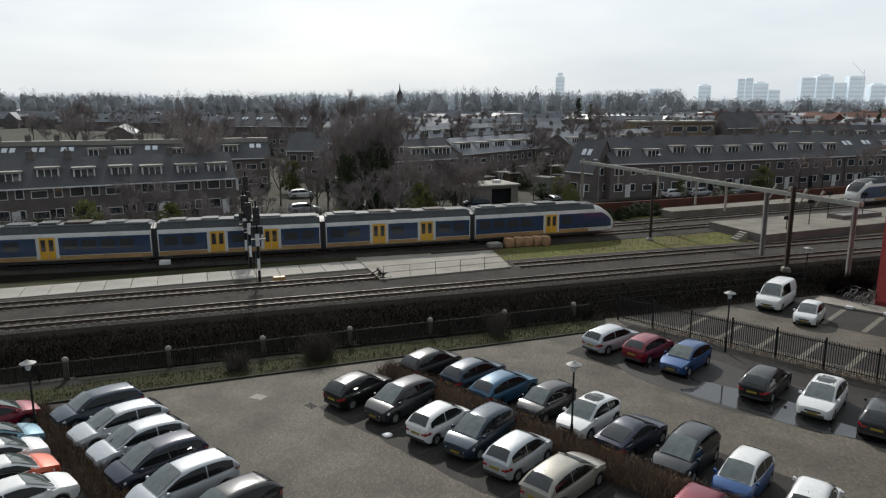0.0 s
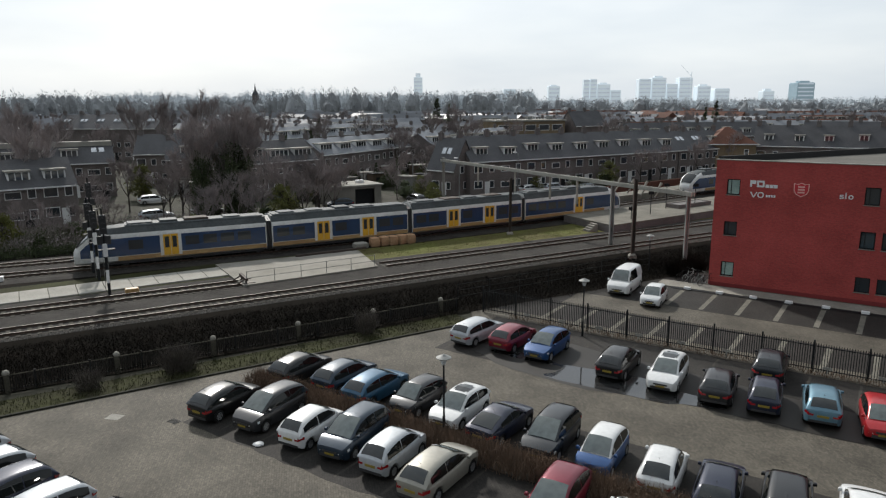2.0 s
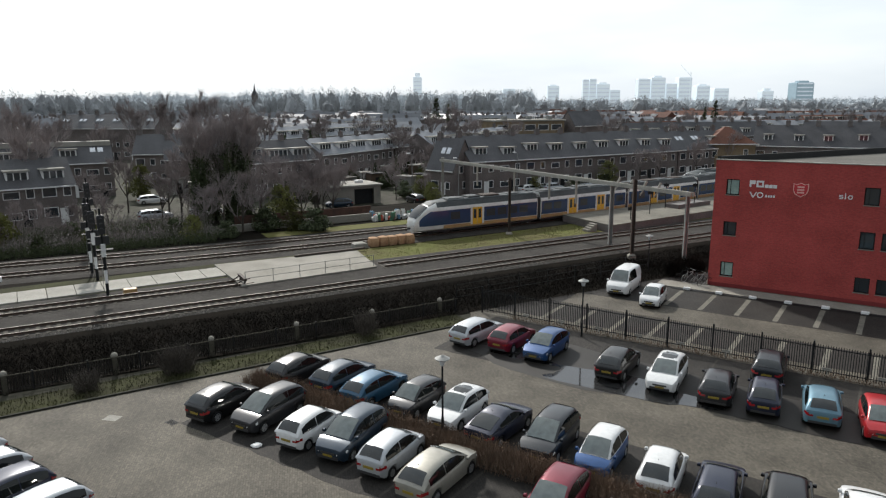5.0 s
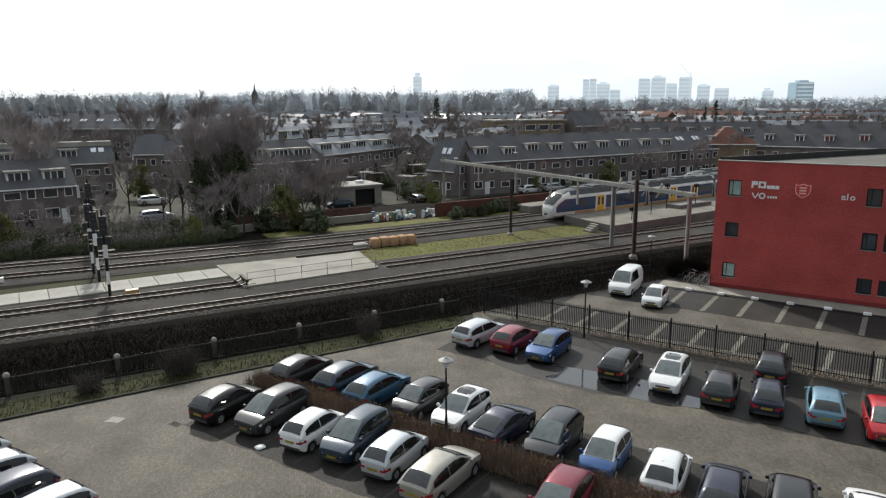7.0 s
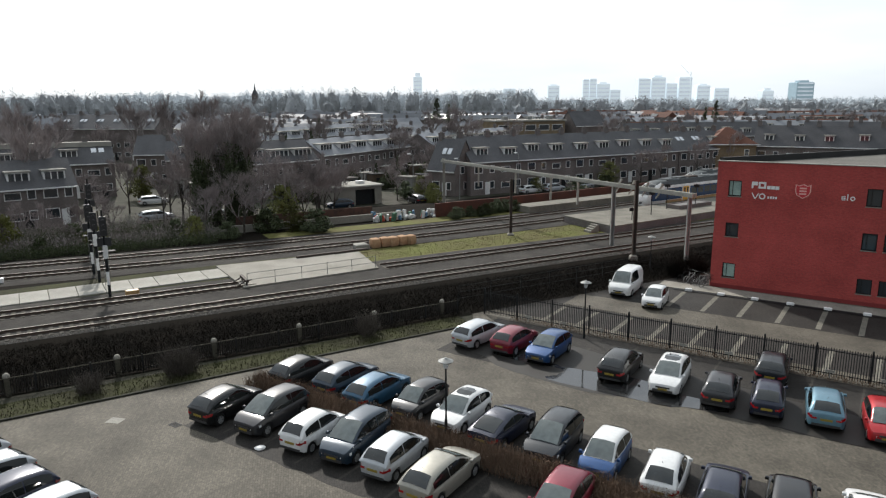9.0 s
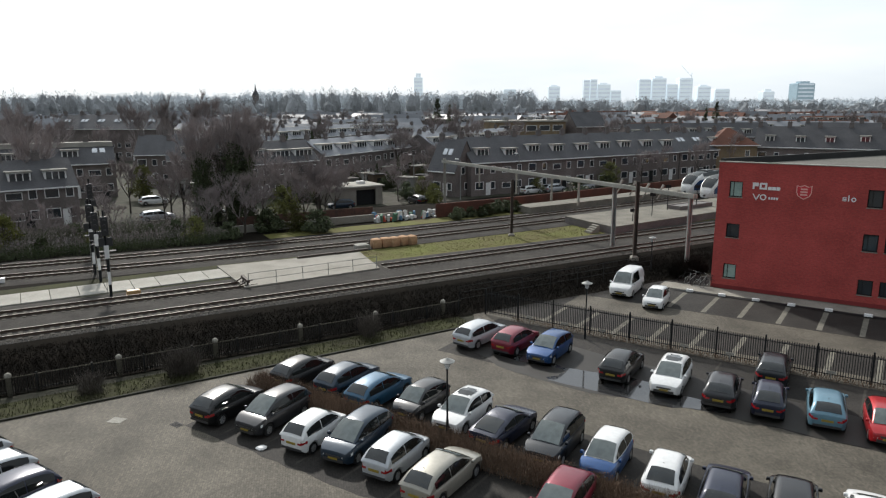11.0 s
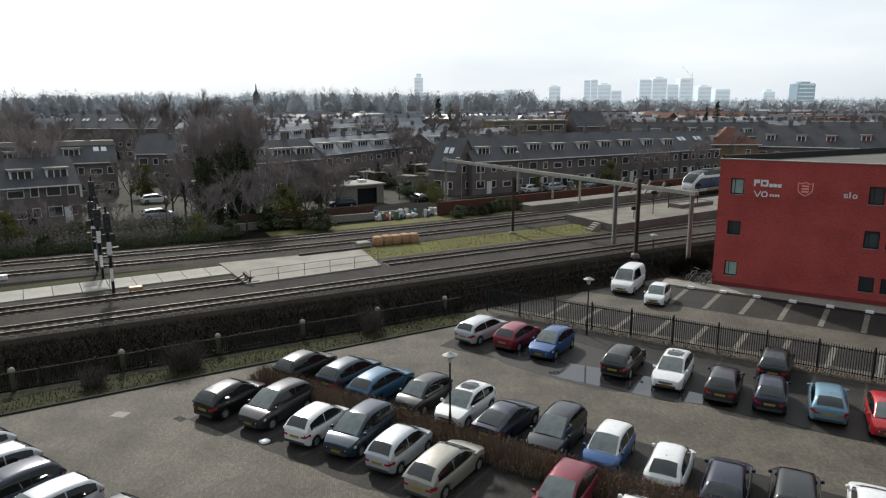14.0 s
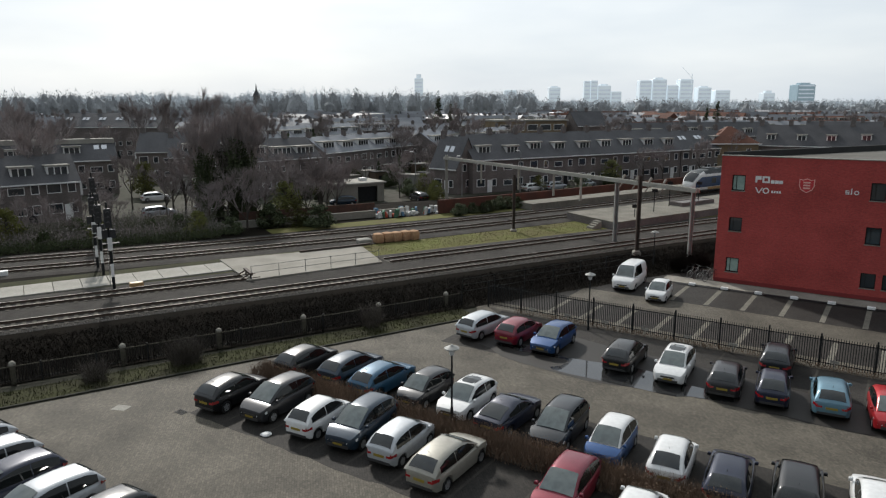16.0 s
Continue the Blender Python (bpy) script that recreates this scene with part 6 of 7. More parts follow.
# shed
t = thing("garage_shed", "pale flat-roofed garage shed with a dark open door", "shed", pose(-16.6, 105.6, 0, 0, 0, 33))
s = Shape()
s.box(0, 3.6, 0, 0.2, -0.1, 2.8).box(7.0, 8.2, 0, 0.2, -0.1, 2.8).box(3.6, 7.0, 0, 0.2, 2.4, 2.8).box(0, 0.2, 0.2, 6, -0.1, 2.8).box(8.0, 8.2, 0.2, 6, -0.1, 2.8).box(0.2, 8.0, 5.8, 6, -0.1, 2.8)
part("wall", s, M_CONC2, t)
part("roof", slab_bevel(Shape(), -0.3, 8.5, -0.3, 6.3, 2.8, 3.05, 0.05), M_CONC, t, "pale flat roof")
part("door", Shape().box(3.6, 7.0, 0.5, 0.58, 0, 2.4), M_STEELD, t)
for px, py in ((1.5, 3), (5.2, 2.4)):
    part("roof_unit", slab_bevel(Shape(), px, px + 1.2, py, py + 0.9, 3.05, 3.5, 0.05), M_WHITE, t)
# sheds and lean-tos in the back gardens
SHEDW = [mat("shed_boards_%s" % n, c, rough=0.85, scale=0.8, fine=8, spread=0.2) for n, c in (("brown", (0.10, 0.075, 0.055)), ("grey", (0.19, 0.19, 0.18)), ("pale", (0.42, 0.42, 0.40)))]
rg = random.Random(23)
for x, y in ((-21.5, 121), (-17.5, 125), (-13.0, 129.5), (-8.5, 127), (-15.5, 135), (-10.5, 138), (-5.5, 134), (-11.5, 146), (-6.0, 150), (-1.5, 145), (-26.0, 119.5), (-4.0, 126.0), (-3.0, 156), (-43.0, 118.5), (-47.5, 121)):
    w, d_, h = rg.uniform(2.4, 4.2), rg.uniform(2.0, 3.0), rg.uniform(2.1, 2.7)
    t = thing("garden_shed", "small flat-roofed shed in a back garden", "shed", pose(x, y, -0.06, 0, 0, rg.choice((31, 48, 62, -28))), "garden sheds")
    part("wall", Shape().box(0, w, 0, d_, 0, h), rg.choice(SHEDW), t)
    part("roof", slab_bevel(Shape(), -0.15, w + 0.15, -0.2, d_ + 0.15, h, h + 0.14, 0.03), rg.choice((M_CONC, M_ROOFG, M_FELT)), t)
    part("door", Shape().box(w * 0.3, w * 0.3 + 0.85, -0.04, 0.0, 0.05, 2.0), M_STEELD, t)
    part("window", Shape().box(w * 0.66, w * 0.66 + 0.6, -0.03, 0.0, 1.0, 1.7), M_PANE, t)
# walls along the railway
s = Shape()
a = curve(13.2, -22, 2)
for p, q in zip(a, a[1:]):
    s.prism([p, q, (q[0] - 0.15, q[1] + 0.25), (p[0] - 0.15, p[1] + 0.25)], 0.3, 1.5)
solid("railway_wall", s, M_CONC2, "low grey wall with worn paint along the railway", "wall", "structure")
s = Shape()
a = curve(14.6, -18, -2)
for p, q in zip(a, a[1:]):
    s.prism([p, q, (q[0] - 0.08, q[1] + 0.12), (p[0] - 0.08, p[1] + 0.12)], 0.3, 2.3)
solid("board_fence", s, mat("rust_boards", (0.105, 0.055, 0.042), (0.050, 0.036, 0.030), rough=0.9, scale=1.5, fine=9), "rust-brown board fence along the street", "fence", "structure")
s = Shape()
a = curve(11.4, 5, 70)
for p, q in zip(a, a[1:]):
    s.prism([p, q, (q[0] - 0.15, q[1] + 0.25), (p[0] - 0.15, p[1] + 0.25)], 0.3, 2.4)
solid("platform_wall", s, M_REDWALL, "weathered red brick wall behind the side platform", "wall", "structure")
# clutter of coloured boards and sacks by the wall
rc = random.Random(12)
CL = [mat("clutter_%s" % n, c, rough=0.7, scale=3) for n, c in (("white", (0.6, 0.6, 0.58)), ("blue", (0.12, 0.22, 0.32)), ("red", (0.4, 0.08, 0.05)), ("green", (0.1, 0.2, 0.14)))]
for i in range(46):
    x = rc.uniform(-2.5, 6.0)
    o = rc.uniform(11.6, 14.0)
    p = curve(o, x, x + 0.5)[0]
    w, h = rc.uniform(0.3, 0.9), rc.uniform(0.3, 1.2)
    solid("scrap_board", slab_bevel(Shape(), -w / 2, w / 2, -0.15, 0.15, 0, h, 0.05), CL[min(3, int(rc.random() * rc.random() * 5))], "scrap boards and sacks heaped by the railway wall", "scrap", group="scrap heap", at=pose(p[0], p[1], TZ - 0.02, rc.uniform(-18, 18), rc.uniform(-15, 15), rc.uniform(0, 180)))
for k, c, x, y, hd in (("estate", "silver", 19.9, 124.0, 31), ("hatch", "white", 15.4, 121.4, 31), ("hatch", "slate", -15.6, 104.6, 200), ("estate", "silver", -39.3, 94.2, 33), ("estate", "white", -46.2, 110.0, 33), ("hatch", "grey", -4.2, 109.6, 120), ("estate", "white", -33.5, 98.0, 33), ("hatch", "silver", 26.0, 127.6, 31)):
    car(k, c, x, y, hd, "parked car on the street beyond the railway" if k != "van" else "white van parked on the street beyond the railway", "van" if k == "van" else "car", group="street cars")
for x, y, h in ((-31.9, 113, 7.2), (-5.0, 118, 7.0), (13.0, 119.5, 7.0), (2.8, 114, 6.5)):
    t = thing("street_lamp", "tall grey street lamp with a short curved arm", "street lamp", pose(x, y, 0), "street lamps")
    part("post", Shape().tube((0, 0, 0), (0, 0, h), 0.09, 0.06, 8), M_STEELG, t)
    part("arm", Shape().tube((0, 0, h), (-0.5, -0.7, h + 0.25), 0.05, seg=6), M_STEELG, t)
    part("lantern", slab_bevel(Shape(), -0.9, -0.3, -0.95, -0.65, h + 0.18, h + 0.34, 0.05), M_WHITE, t)

# streets of rows further off
rr_ = random.Random(41)
for i in range(54):
    d = rr_.uniform(215, 430)
    bx_ = rr_.uniform(-0.85, 0.62) * d
    lab = rr_.choice(("distant dark-roofed terraced houses with pale dormers", "distant brick terraced houses with dark tile roofs"))
    red = bx_ > 60 and rr_.random() < 0.45
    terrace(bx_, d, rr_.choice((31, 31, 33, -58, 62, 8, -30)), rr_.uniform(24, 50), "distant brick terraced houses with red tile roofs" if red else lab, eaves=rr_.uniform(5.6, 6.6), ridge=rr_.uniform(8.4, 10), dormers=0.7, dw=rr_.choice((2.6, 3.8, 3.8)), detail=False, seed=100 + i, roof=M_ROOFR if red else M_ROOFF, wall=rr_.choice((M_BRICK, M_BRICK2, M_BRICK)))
far = Shape()
for i in range(780):
    d = rr_.uniform(400, 1150)
    x = rr_.uniform(-1.0, 0.70) * d
    M = pose(x, d, 0, 0, 0, rr_.choice((31, 33, -58, 8)) + rr_.uniform(-4, 4))
    L, w, e, r = rr_.uniform(18, 46), 8.5, rr_.uniform(5.5, 7.5), rr_.uniform(8.5, 11)
    red = 2 if (x > 0.1 * d and rr_.random() < 0.5) else 1
    far.box(0, L, 0, w, 0, e, 0, M)
    far.loft([[tuple(M @ Vector(p)) for p in ((px, -0.3, e), (px, w / 2, r), (px, w + 0.3, e))] for px in (0, L)], red)
    for k in range(int(L / 7)):
        if rr_.random() < 0.55:
            far.box(2 + k * 7, 5.5 + k * 7, 0.4, 3, e + 0.3, e + 1.9, 3, M)
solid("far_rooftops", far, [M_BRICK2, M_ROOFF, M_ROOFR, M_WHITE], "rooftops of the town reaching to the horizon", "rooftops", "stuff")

# scrub along the far side of the tracks
for o, hgt, m_, sd in ((9.2, 1.7, M_IVY, 61), (10.8, 2.4, M_TWIG, 62), (12.6, 2.8, M_IVY, 63), (15.0, 3.4, M_TWIG, 64)):
    twig_mass("scrub", [(x, y, 0.35) for x, y in curve(o, -75, -17, 6.0)], 1.3, hgt, 9000, m_, "dense dark scrub along the railway edge", "scrub", lean=0.6, leaf=0.09, seed=sd, wtw=0.014)

# ---- trees ----
def bare_tree(seed, h=12.0, spread=0.42, depth=5, twigs=13, rise=0.22, ivy=0):
    """A leafless tree: trunk mesh, crown mesh of fine branches, and ivy on the lower limbs where asked."""
    rnd = random.Random(seed)
    trunk, crown, limbs = Shape(), Shape(), []

    def grow(p, d, L, r, lev):
        q = p + d * L
        if lev < 3:
            limbs.append((p, q, lev))
        (trunk if lev < 2 else crown).tube(p, q, r, r * 0.68, 6 if lev < 2 else 3, caps=False)
        if lev >= depth:
            for _ in range(twigs):
                e = (d + Vector((rnd.gauss(0, 0.42), rnd.gauss(0, 0.42), rnd.gauss(0.22, 0.35)))).normalized() * L * rnd.uniform(0.6, 1.5)
                s0 = p.lerp(q, rnd.random())
                w = e.orthogonal().normalized() * max(0.010, r * 0.3)
                crown.face([s0 - w, s0 + w, s0 + e])
            return
        for i in range(3 if lev else 4):
            a = rnd.uniform(0, 2 * math.pi)
            side = Vector((math.cos(a), math.sin(a), 0))
            k = rnd.uniform(spread * 0.6, spread * 1.8) * (0.45 if i == 0 else 1.0)
            nd = (d + side * k + Vector((0, 0, rise))).normalized()
            grow(p.lerp(q, rnd.uniform(0.55, 1.0)) if i else q, nd, L * rnd.uniform(0.62, 0.82), r * (0.72 if i == 0 else 0.55), lev + 1)

    grow(Vector((0, 0, -0.1)), Vector((rnd.uniform(-0.05, 0.05), rnd.uniform(-0.05, 0.05), 1)).normalized(), h * 0.27, h * 0.014, 0)
    out = [trunk.mesh("trunk", M_BARK), crown.mesh("crown", M_TWIG)]
    if ivy:
        lf = Shape()
        wts = [(1.5, 0.55, 0.06)[l] for _, _, l in limbs]
        for _ in range(ivy):
            p, q, l = rnd.choices(limbs, wts)[0]
            k = rnd.random()
            sz = rnd.uniform(0.06, 0.15)
            c = p.lerp(q, k) + Vector((rnd.gauss(0, 1), rnd.gauss(0, 1), rnd.gauss(0, 0.6))) * ((0.36, 0.34, 0.18)[l])
            c.z = max(0.1, c.z)
            u = Vector((rnd.gauss(0, 1), rnd.gauss(0, 1), rnd.gauss(0, 1))).normalized() * sz
            w = u.orthogonal().normalized() * sz * 0.8
            lf.face([c - u, c + w, c + u, c - w])
        out.append(lf.mesh("ivy", M_IVY))
    return out


TREES = [bare_tree(1, spread=0.44, rise=0.14), bare_tree(2, spread=0.58, rise=0.14), bare_tree(3, spread=0.38, rise=0.16), bare_tree(4, spread=0.52, rise=0.12)]
IVIED = [bare_tree(5, h=13.0, spread=0.28, ivy=6500, twigs=11), bare_tree(6, h=13.0, spread=0.33, ivy=5200, twigs=11)]


def leafy(seed, h, w, m, count=2600, leaf=0.16, column=True):
    """An evergreen: a cone of drooping tufts, or a round bush."""
    rnd, s, tr = random.Random(seed), Shape(), Shape()
    tr.tube((0, 0, -0.1), (0.1, 0, h * 0.8), h * 0.02, h * 0.006, 7)
    lumps = []
    for _ in range(110 if column else 70):
        z = (0.06 + 0.92 * rnd.random() ** (1.3 if column else 1.0))
        k = max(0.06, 1 - z) ** 0.8 if column else max(0.3, 1 - abs(z - 0.45) * 1.4)
        a, q = rnd.uniform(0, 6.283), w * k * rnd.random() ** 0.5 * (1.0 if column else 0.8)
        lumps.append((q * math.cos(a), q * math.sin(a), z * h, rnd.uniform(0.14, 0.34) * w * (0.35 + 0.65 * k)))
    for lx, ly, lz, lr in lumps:
        tr.tube((0, 0, lz * 0.86), (lx, ly, lz), 0.04, 0.015, 4)
    for _ in range(count):
        lx, ly, lz, lr = rnd.choice(lumps)
        v = Vector((rnd.gauss(0, 1), rnd.gauss(0, 1), rnd.gauss(0, 0.7))).normalized() * lr * rnd.random() ** 0.4
        c = Vector((lx, ly, lz)) + v
        c.z = max(0.05, c.z)
        u = Vector((rnd.gauss(0, 1), rnd.gauss(0, 1), rnd.gauss(0, 1))).normalized() * leaf * rnd.uniform(0.5, 1.3)
        q = u.orthogonal().normalized() * leaf * 0.6
        s.face([c - u, c + q, c + u, c - q])
    return tr.mesh("trunk", M_BARK), s.mesh("crown", m)


IVYT = [leafy(11, 13.0, 2.7, M_IVY, 9000, 0.13), leafy(12, 12.0, 2.3, M_IVY, 8000, 0.13)]
SHRUB = [leafy(13, 3.6, 2.2, M_SHRUB, 2600, 0.11, False), leafy(14, 2.4, 2.0, M_IVY, 2200, 0.12, False)]


def plant(meshes, x, y, k, label, cat="tree", rot=0.0, z=0.0):
    t = thing("tree" if cat == "tree" else "shrub", label, cat, pose(x, y, z, 0, 0, rot), "trees" if cat == "tree" else "shrubs")
    part("trunk", meshes[0], None, t, at=Matrix.Scale(k, 4))
    part("crown", meshes[1], None, t, at=Matrix.Scale(k, 4))
    if len(meshes) > 2:
        part("ivy", meshes[2], None, t, "dark green ivy", at=Matrix.Scale(k, 4))
    return t


BT = "bare winter tree with brown twigs"
for i, (x, y, k) in enumerate(((-31.0, 88.6, 1.18), (-29.8, 90.4, 1.10), (-26.8, 89.6, 1.30), (-25.6, 91.0, 1.22), (-28.4, 92.4, 1.24), (-32.4, 91.6, 0.95))):
    plant(IVIED[i % 2], x, y, k, "tall leafless tree with ivy-clad trunk beside the railway", rot=i * 67)
plant(SHRUB[0], -20.6, 89.0, 1.45, "yellow-green budding shrub beside the railway", "shrub", 20)
plant(SHRUB[0], -3.5, 116.5, 1.0, "green shrub in a garden", "shrub", 70)
plant(SHRUB[0], 31.5, 131.0, 1.3, "dark green shrub before the houses", "shrub", 10)
for i in range(22):
    x = -62 + 2.9 * i + rr_.uniform(-1, 1)
    if x > -14:
        continue
    yb = f1(x) + 12.5 + rr_.uniform(-1.6, 2.5)
    plant(SHRUB[1 if i % 3 else 0], x, yb, rr_.uniform(0.8, 1.35), "scrubby evergreen bush on the railway edge", "shrub", rr_.uniform(0, 360), 0.2)
NEAR = [(-57, 95, 1.55), (-62, 101, 1.35), (-46, 101, 0.8), (-38, 96, 0.9), (-35, 92.5, 1.0), (-25, 95, 0.95), (-17.0, 92.6, 0.85), (-15.2, 96, 0.75), (-36, 104, 1.05), (-30, 100, 0.9), (-74, 120, 1.2),
        (-8, 128, 0.75), (-14, 122, 0.7), (-3, 140, 0.8), (4, 150, 0.8), (-20, 118, 0.6), (43, 137, 0.75), (38, 133, 0.7), (52, 142, 0.8), (-40, 82.5, 0.55), (-46, 78.5, 0.5)]
for i, (x, y, k) in enumerate(NEAR):
    plant(TREES[i % 4], x, y, k, BT + " beyond the railway", rot=i * 77)
rt = random.Random(5)
for i in range(46):
    x = rt.uniform(-75, -15)
    y = f1(x) + rt.uniform(13, 40)
    plant(TREES[i % 4], x, y, rt.uniform(0.35, 0.72) if x < -36 else rt.uniform(0.5, 0.9), BT + " in the thicket by the railway", rot=i * 31)
for i in range(30):
    x = rt.uniform(-26, 6)
    plant(TREES[i % 4], x, rt.uniform(112, 200), rt.uniform(0.4, 0.75), BT + " in a back garden", rot=i * 47)
for i in range(70):
    d = rt.uniform(105, 300)
    plant(SHRUB[1 if i % 4 else 0], rt.uniform(-0.6, 0.5) * d, d, rt.uniform(0.7, 1.6), "dark evergreen garden shrub", "shrub", i * 29)
for i in range(75):
    y = rt.uniform(108, 195)
    x = rt.uniform(-0.24, 0.0) * y
    if y < 115 and -20 < x < -6:
        y += 14
    plant(SHRUB[1 if i % 5 else 0], x, y, rt.uniform(0.6, 1.3), "dark evergreen bush in a back garden", "shrub", i * 41)
for x, y, k in ((-21.0, 128, 0.42), (-12.5, 131, 0.36), (-9.0, 140, 0.45), (-40, 132, 0.5), (-52, 150, 0.6), (-33.5, 150, 0.7), (36, 146, 0.5)):
    plant(IVYT[int(k * 100) % 2], x, y, k, "dark conifer in a garden")
for i in range(9):
    x = 6.2 + 1.15 * i
    p = curve(9.4 + rt.uniform(-0.8, 0.8), x, x + 0.5)[0]
    plant(SHRUB[1], p[0], p[1], rt.uniform(0.5, 0.85), "dark scrubby bush beside the platform end", "shrub", i * 61, 0.5)
for x, y, k in ((-66, 165, 1.7), (-58, 168, 1.75), (-48, 172, 1.6), (-74, 172, 1.6), (-42, 165, 1.35), (-54, 152, 1.3), (-82, 150, 1.3), (-98, 165, 1.5), (-120, 175, 1.6), (-135, 168, 1.6), (-150, 190, 1.7), (-30, 168, 1.2), (-24, 220, 1.4), (-4, 235, 1.4), (6, 240, 1.5)):
    plant(TREES[int(abs(x)) % 4], x, y, k, BT + " among the houses", rot=x * 13)
plant(IVYT[0], -2.0, 255, 1.35, "dark conifer among the houses")
plant(IVYT[1], 2.5, 258, 1.3, "dark conifer among the houses")
plant(IVYT[0], 118, 305, 1.25, "dark evergreen crown over far roofs")
plant(IVYT[1], 114, 306, 1.15, "dark evergreen crown over far roofs")
plant(IVYT[1], -28, 150, 0.85, "dark conifer among the houses")
plant(IVYT[0], -36, 205, 0.9, "dark conifer among the houses")
for i in range(150):
    d = rr_.uniform(140, 500)
    x = rr_.uniform(-0.9, 0.64) * d
    if 100 < d < 160 and 0 < x < 60:
        continue
    plant(TREES[i % 4], x, d, rr_.uniform(0.75, 1.25), BT + " among the roofs", rot=i * 53)
# woods along the horizon: rough crowns with a fringe of bare twigs
bm = bmesh.new()
bmesh.ops.create_icosphere(bm, subdivisions=2, radius=1.0)
CROWN_V = [tuple(v.co) for v in bm.verts]
CROWN_F = [tuple(v.index for v in f.verts) for f in bm.faces]
bm.free()
rw = random.Random(77)


def wood_crown(s, x, d, h, r):
    k = len(s.v)
    for vx, vy, vz in CROWN_V:
        j = rw.uniform(0.45, 0.84)
        s.v.append((x + vx * r * j, d + vy * r * j, max(0.5, h * (0.50 + 0.44 * vz * j))))
    s.f += [(a + k, b + k, c + k) for a, b, c in CROWN_F]
    s.mi += [0] * len(CROWN_F)
    for _ in range(120):
        v = Vector((rw.gauss(0, 1), rw.gauss(0, 1) - 0.3, rw.gauss(0.35, 0.8))).normalized() * rw.uniform(0.66, 1.06)
        c = Vector((x + v.x * r, d + v.y * r, max(0.6, h * (0.50 + 0.46 * v.z))))
        e = Vector((v.x * 0.8 + rw.gauss(0, 0.5), rw.gauss(0, 0.4), 0.5 + v.z + rw.gauss(0, 0.4))).normalized() * rw.uniform(0.4, 1.35)
        w = Vector((e.z, 0, -e.x)).normalized() * rw.uniform(0.10, 0.30)
        s.face([c - e * 0.5 - w * 0.5, c + w, c + e, c - w])


def woods(name, n, d0, d1, m, label):
    s = Shape()
    for _ in range(n):
        d = d0 + (d1 - d0) * rw.random() ** 1.2
        x = rw.uniform(-1.08, 0.74) * d
        left = x < 0.13 * d
        h = rw.uniform(10, 17) * (1.12 if left else 0.92) + d * (0.0165 if left else 0.0070)
        h *= 1 + 0.16 * math.sin(x * 0.021 + d * 0.01) * math.sin(x * 0.0087)
        wood_crown(s, x, d, h, rw.uniform(3.2, 7.0))
    solid(name, s, m, label, "woods", "stuff")


woods("town_trees", 420, 470, 760, M_NEARWOOD, "leafless trees among the far roofs, greyed by painted haze")
woods("far_woods", 1900, 720, 1450, M_FARWOOD, "leafless woods along the horizon, paled by painted haze")

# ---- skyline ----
# Air haze is put into these tower colours; emission lifts them towards the sky.
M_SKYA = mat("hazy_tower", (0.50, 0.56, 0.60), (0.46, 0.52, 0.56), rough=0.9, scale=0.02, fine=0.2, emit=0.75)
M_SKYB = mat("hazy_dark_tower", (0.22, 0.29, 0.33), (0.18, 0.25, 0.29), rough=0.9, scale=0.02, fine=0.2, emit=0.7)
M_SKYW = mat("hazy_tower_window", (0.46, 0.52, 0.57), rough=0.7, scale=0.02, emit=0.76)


def tower(a, b, top, m, d=2600.0, base=0.0, label="pale hazy high-rise on the skyline", steps=0):
    """Bearings a..b (x over y) and height over eye level per metre of distance."""
    t = thing("far_tower", label, "high-rise", pose((a + b) / 2 * d, d, base), "skyline towers")
    w, h = (b - a) * d, 15.5 + top * d
    s = slab_bevel(Shape(), -w / 2, w / 2, 0, w, 0, h, min(3.0, w * 0.05))
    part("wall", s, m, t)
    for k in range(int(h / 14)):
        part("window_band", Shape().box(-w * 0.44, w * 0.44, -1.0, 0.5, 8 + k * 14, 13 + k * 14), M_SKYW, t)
    if steps:
        part("roof_block", Shape().box(-w * 0.28, w * 0.28, w * 0.2, w * 0.7, h, h + steps), m, t)
    return t


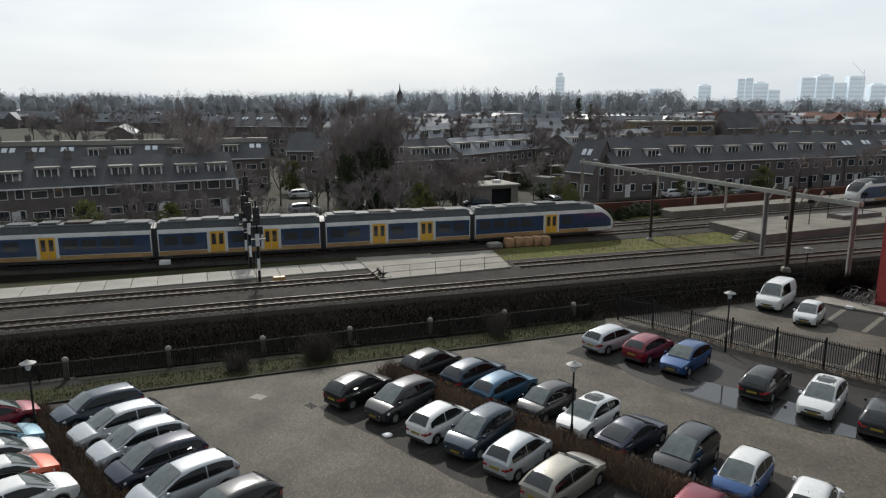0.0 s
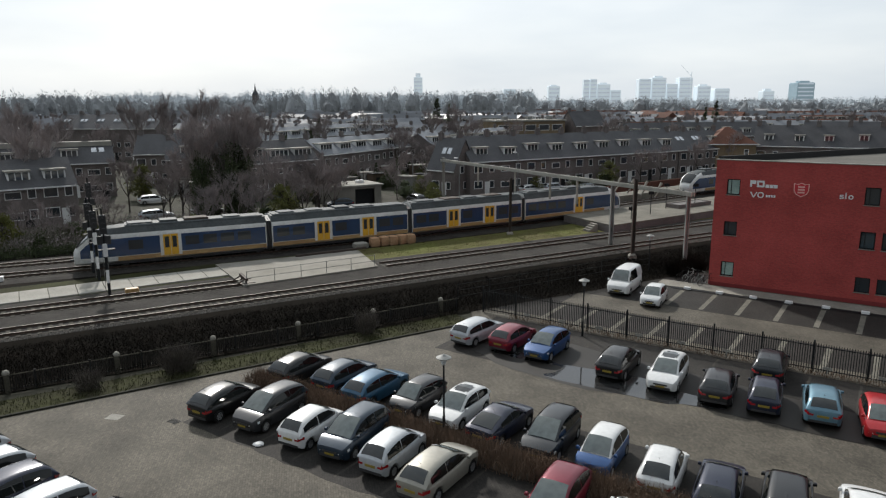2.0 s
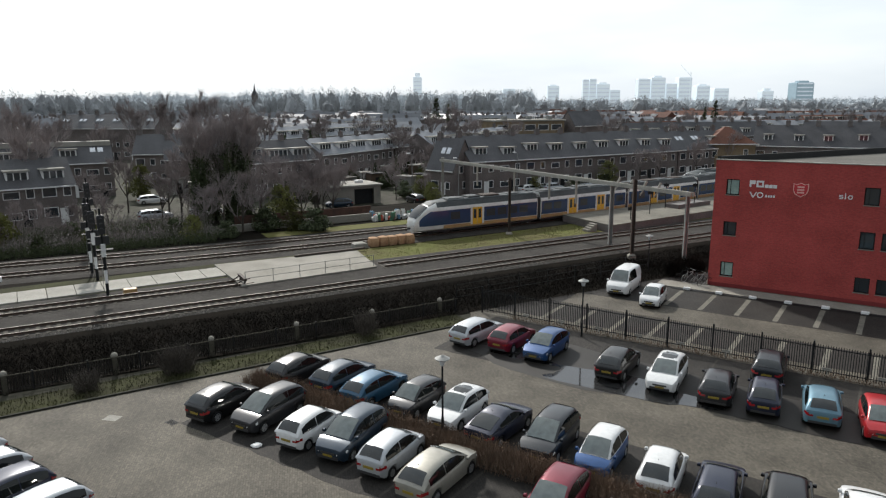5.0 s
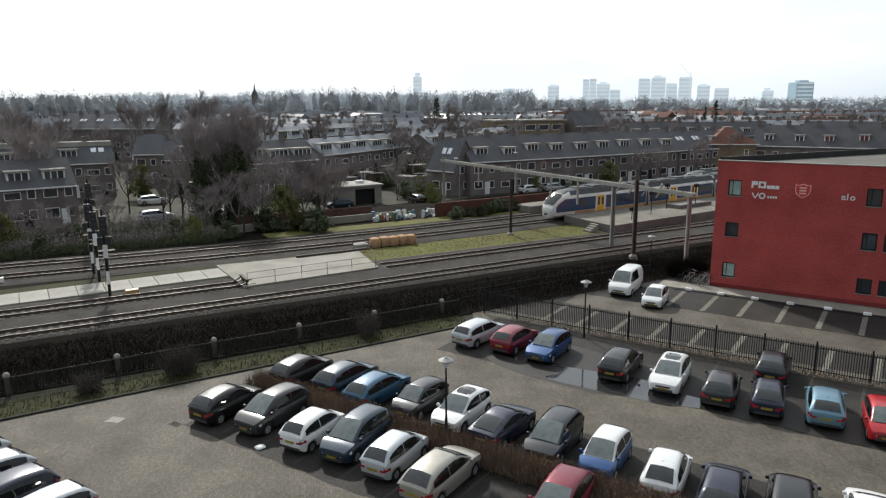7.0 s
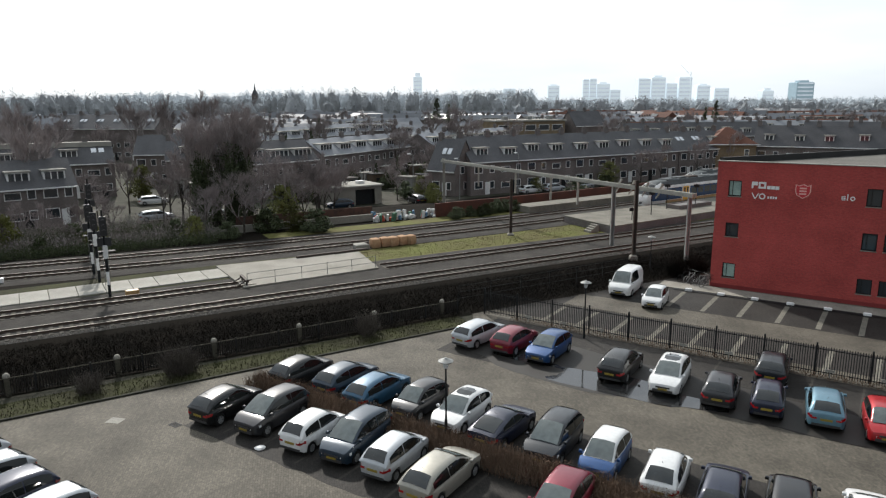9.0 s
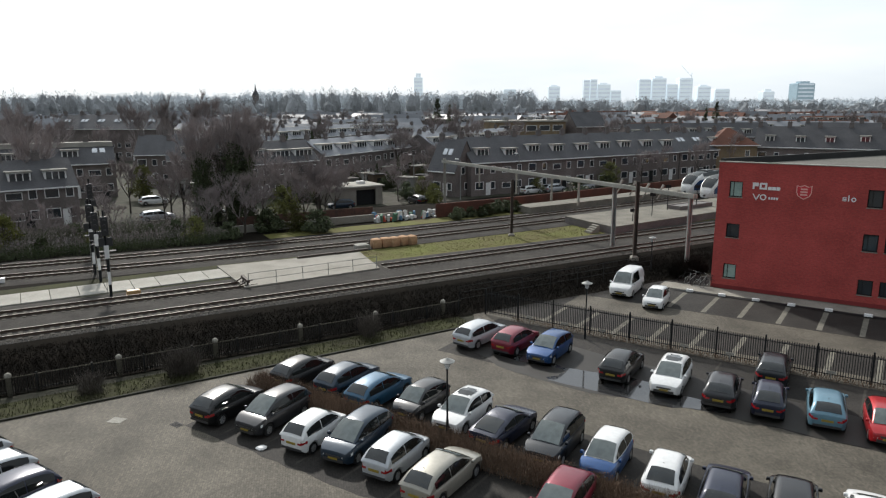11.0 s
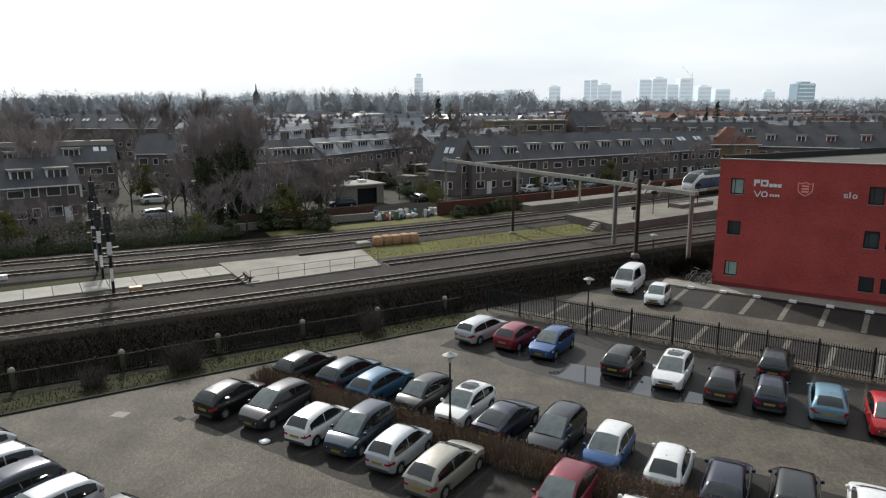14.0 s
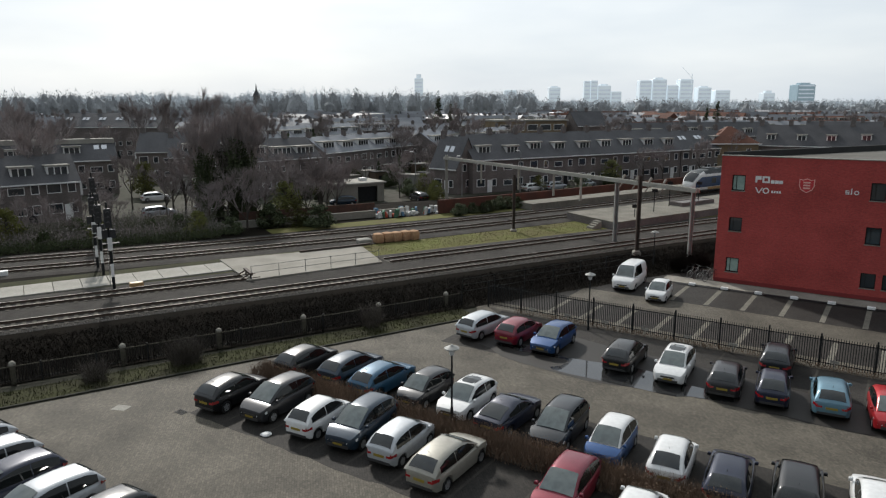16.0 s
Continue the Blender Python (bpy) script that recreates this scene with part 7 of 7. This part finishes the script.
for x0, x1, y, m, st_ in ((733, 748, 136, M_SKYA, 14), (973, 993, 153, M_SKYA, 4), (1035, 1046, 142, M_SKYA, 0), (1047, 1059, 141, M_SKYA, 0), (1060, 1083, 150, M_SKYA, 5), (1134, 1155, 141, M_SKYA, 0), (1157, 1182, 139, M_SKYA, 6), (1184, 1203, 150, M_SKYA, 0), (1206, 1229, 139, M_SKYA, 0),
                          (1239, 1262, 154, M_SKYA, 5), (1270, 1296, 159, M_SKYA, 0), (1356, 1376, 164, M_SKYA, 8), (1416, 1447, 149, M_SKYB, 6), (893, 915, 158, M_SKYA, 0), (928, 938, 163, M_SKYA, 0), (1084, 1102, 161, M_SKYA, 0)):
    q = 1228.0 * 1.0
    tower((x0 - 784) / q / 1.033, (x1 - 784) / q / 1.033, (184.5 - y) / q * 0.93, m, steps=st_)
cr = thing("tower_crane", "hazy tower crane on the skyline", "crane", pose((1226 - 784) / 1228 / 1.033 * 2550, 2550, 0), "")
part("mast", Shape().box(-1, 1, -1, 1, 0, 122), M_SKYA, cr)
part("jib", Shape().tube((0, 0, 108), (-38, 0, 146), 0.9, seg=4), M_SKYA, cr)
ch = thing("church_tower", "dark church tower with a pointed spire far off", "church", pose((449 - 784) / 1228 / 1.033 * 620, 620, 0))
part("tower", Shape().box(-2.3, 2.3, 0, 4.6, 0, 24), M_BRICK, ch)
part("spire", Shape().loft([[(-2.4, -0.1, 24), (2.4, -0.1, 24), (2.4, 4.7, 24), (-2.4, 4.7, 24)], [(-0.7, 1.6, 28), (0.7, 1.6, 28), (0.7, 3, 28), (-0.7, 3, 28)], [(-0.05, 2.25, 34), (0.05, 2.25, 34), (0.05, 2.35, 34), (-0.05, 2.35, 34)]]), M_ROOF, ch)
part("nave", Shape().loft([[(px, 4.6, 0), (px, 16, 0), (px, 16, 10), (px, 10, 15), (px, 4.6, 10)] for px in (-16, 4)]), M_ROOFF, ch)

# ---- sleepers last ----
sleepers(*TRACKS[0], lambda c: -32 < c.x < 40)
sleepers(*TRACKS[1], lambda c: -40 < c.x)
sleepers(*TRACKS[2], lambda c: c.x < 40)
sleepers(*TRACKS[3], lambda c: -45 < c.x < 30)
sleepers(*TRACKS[4], lambda c: -45 < c.x < 30)

motions()
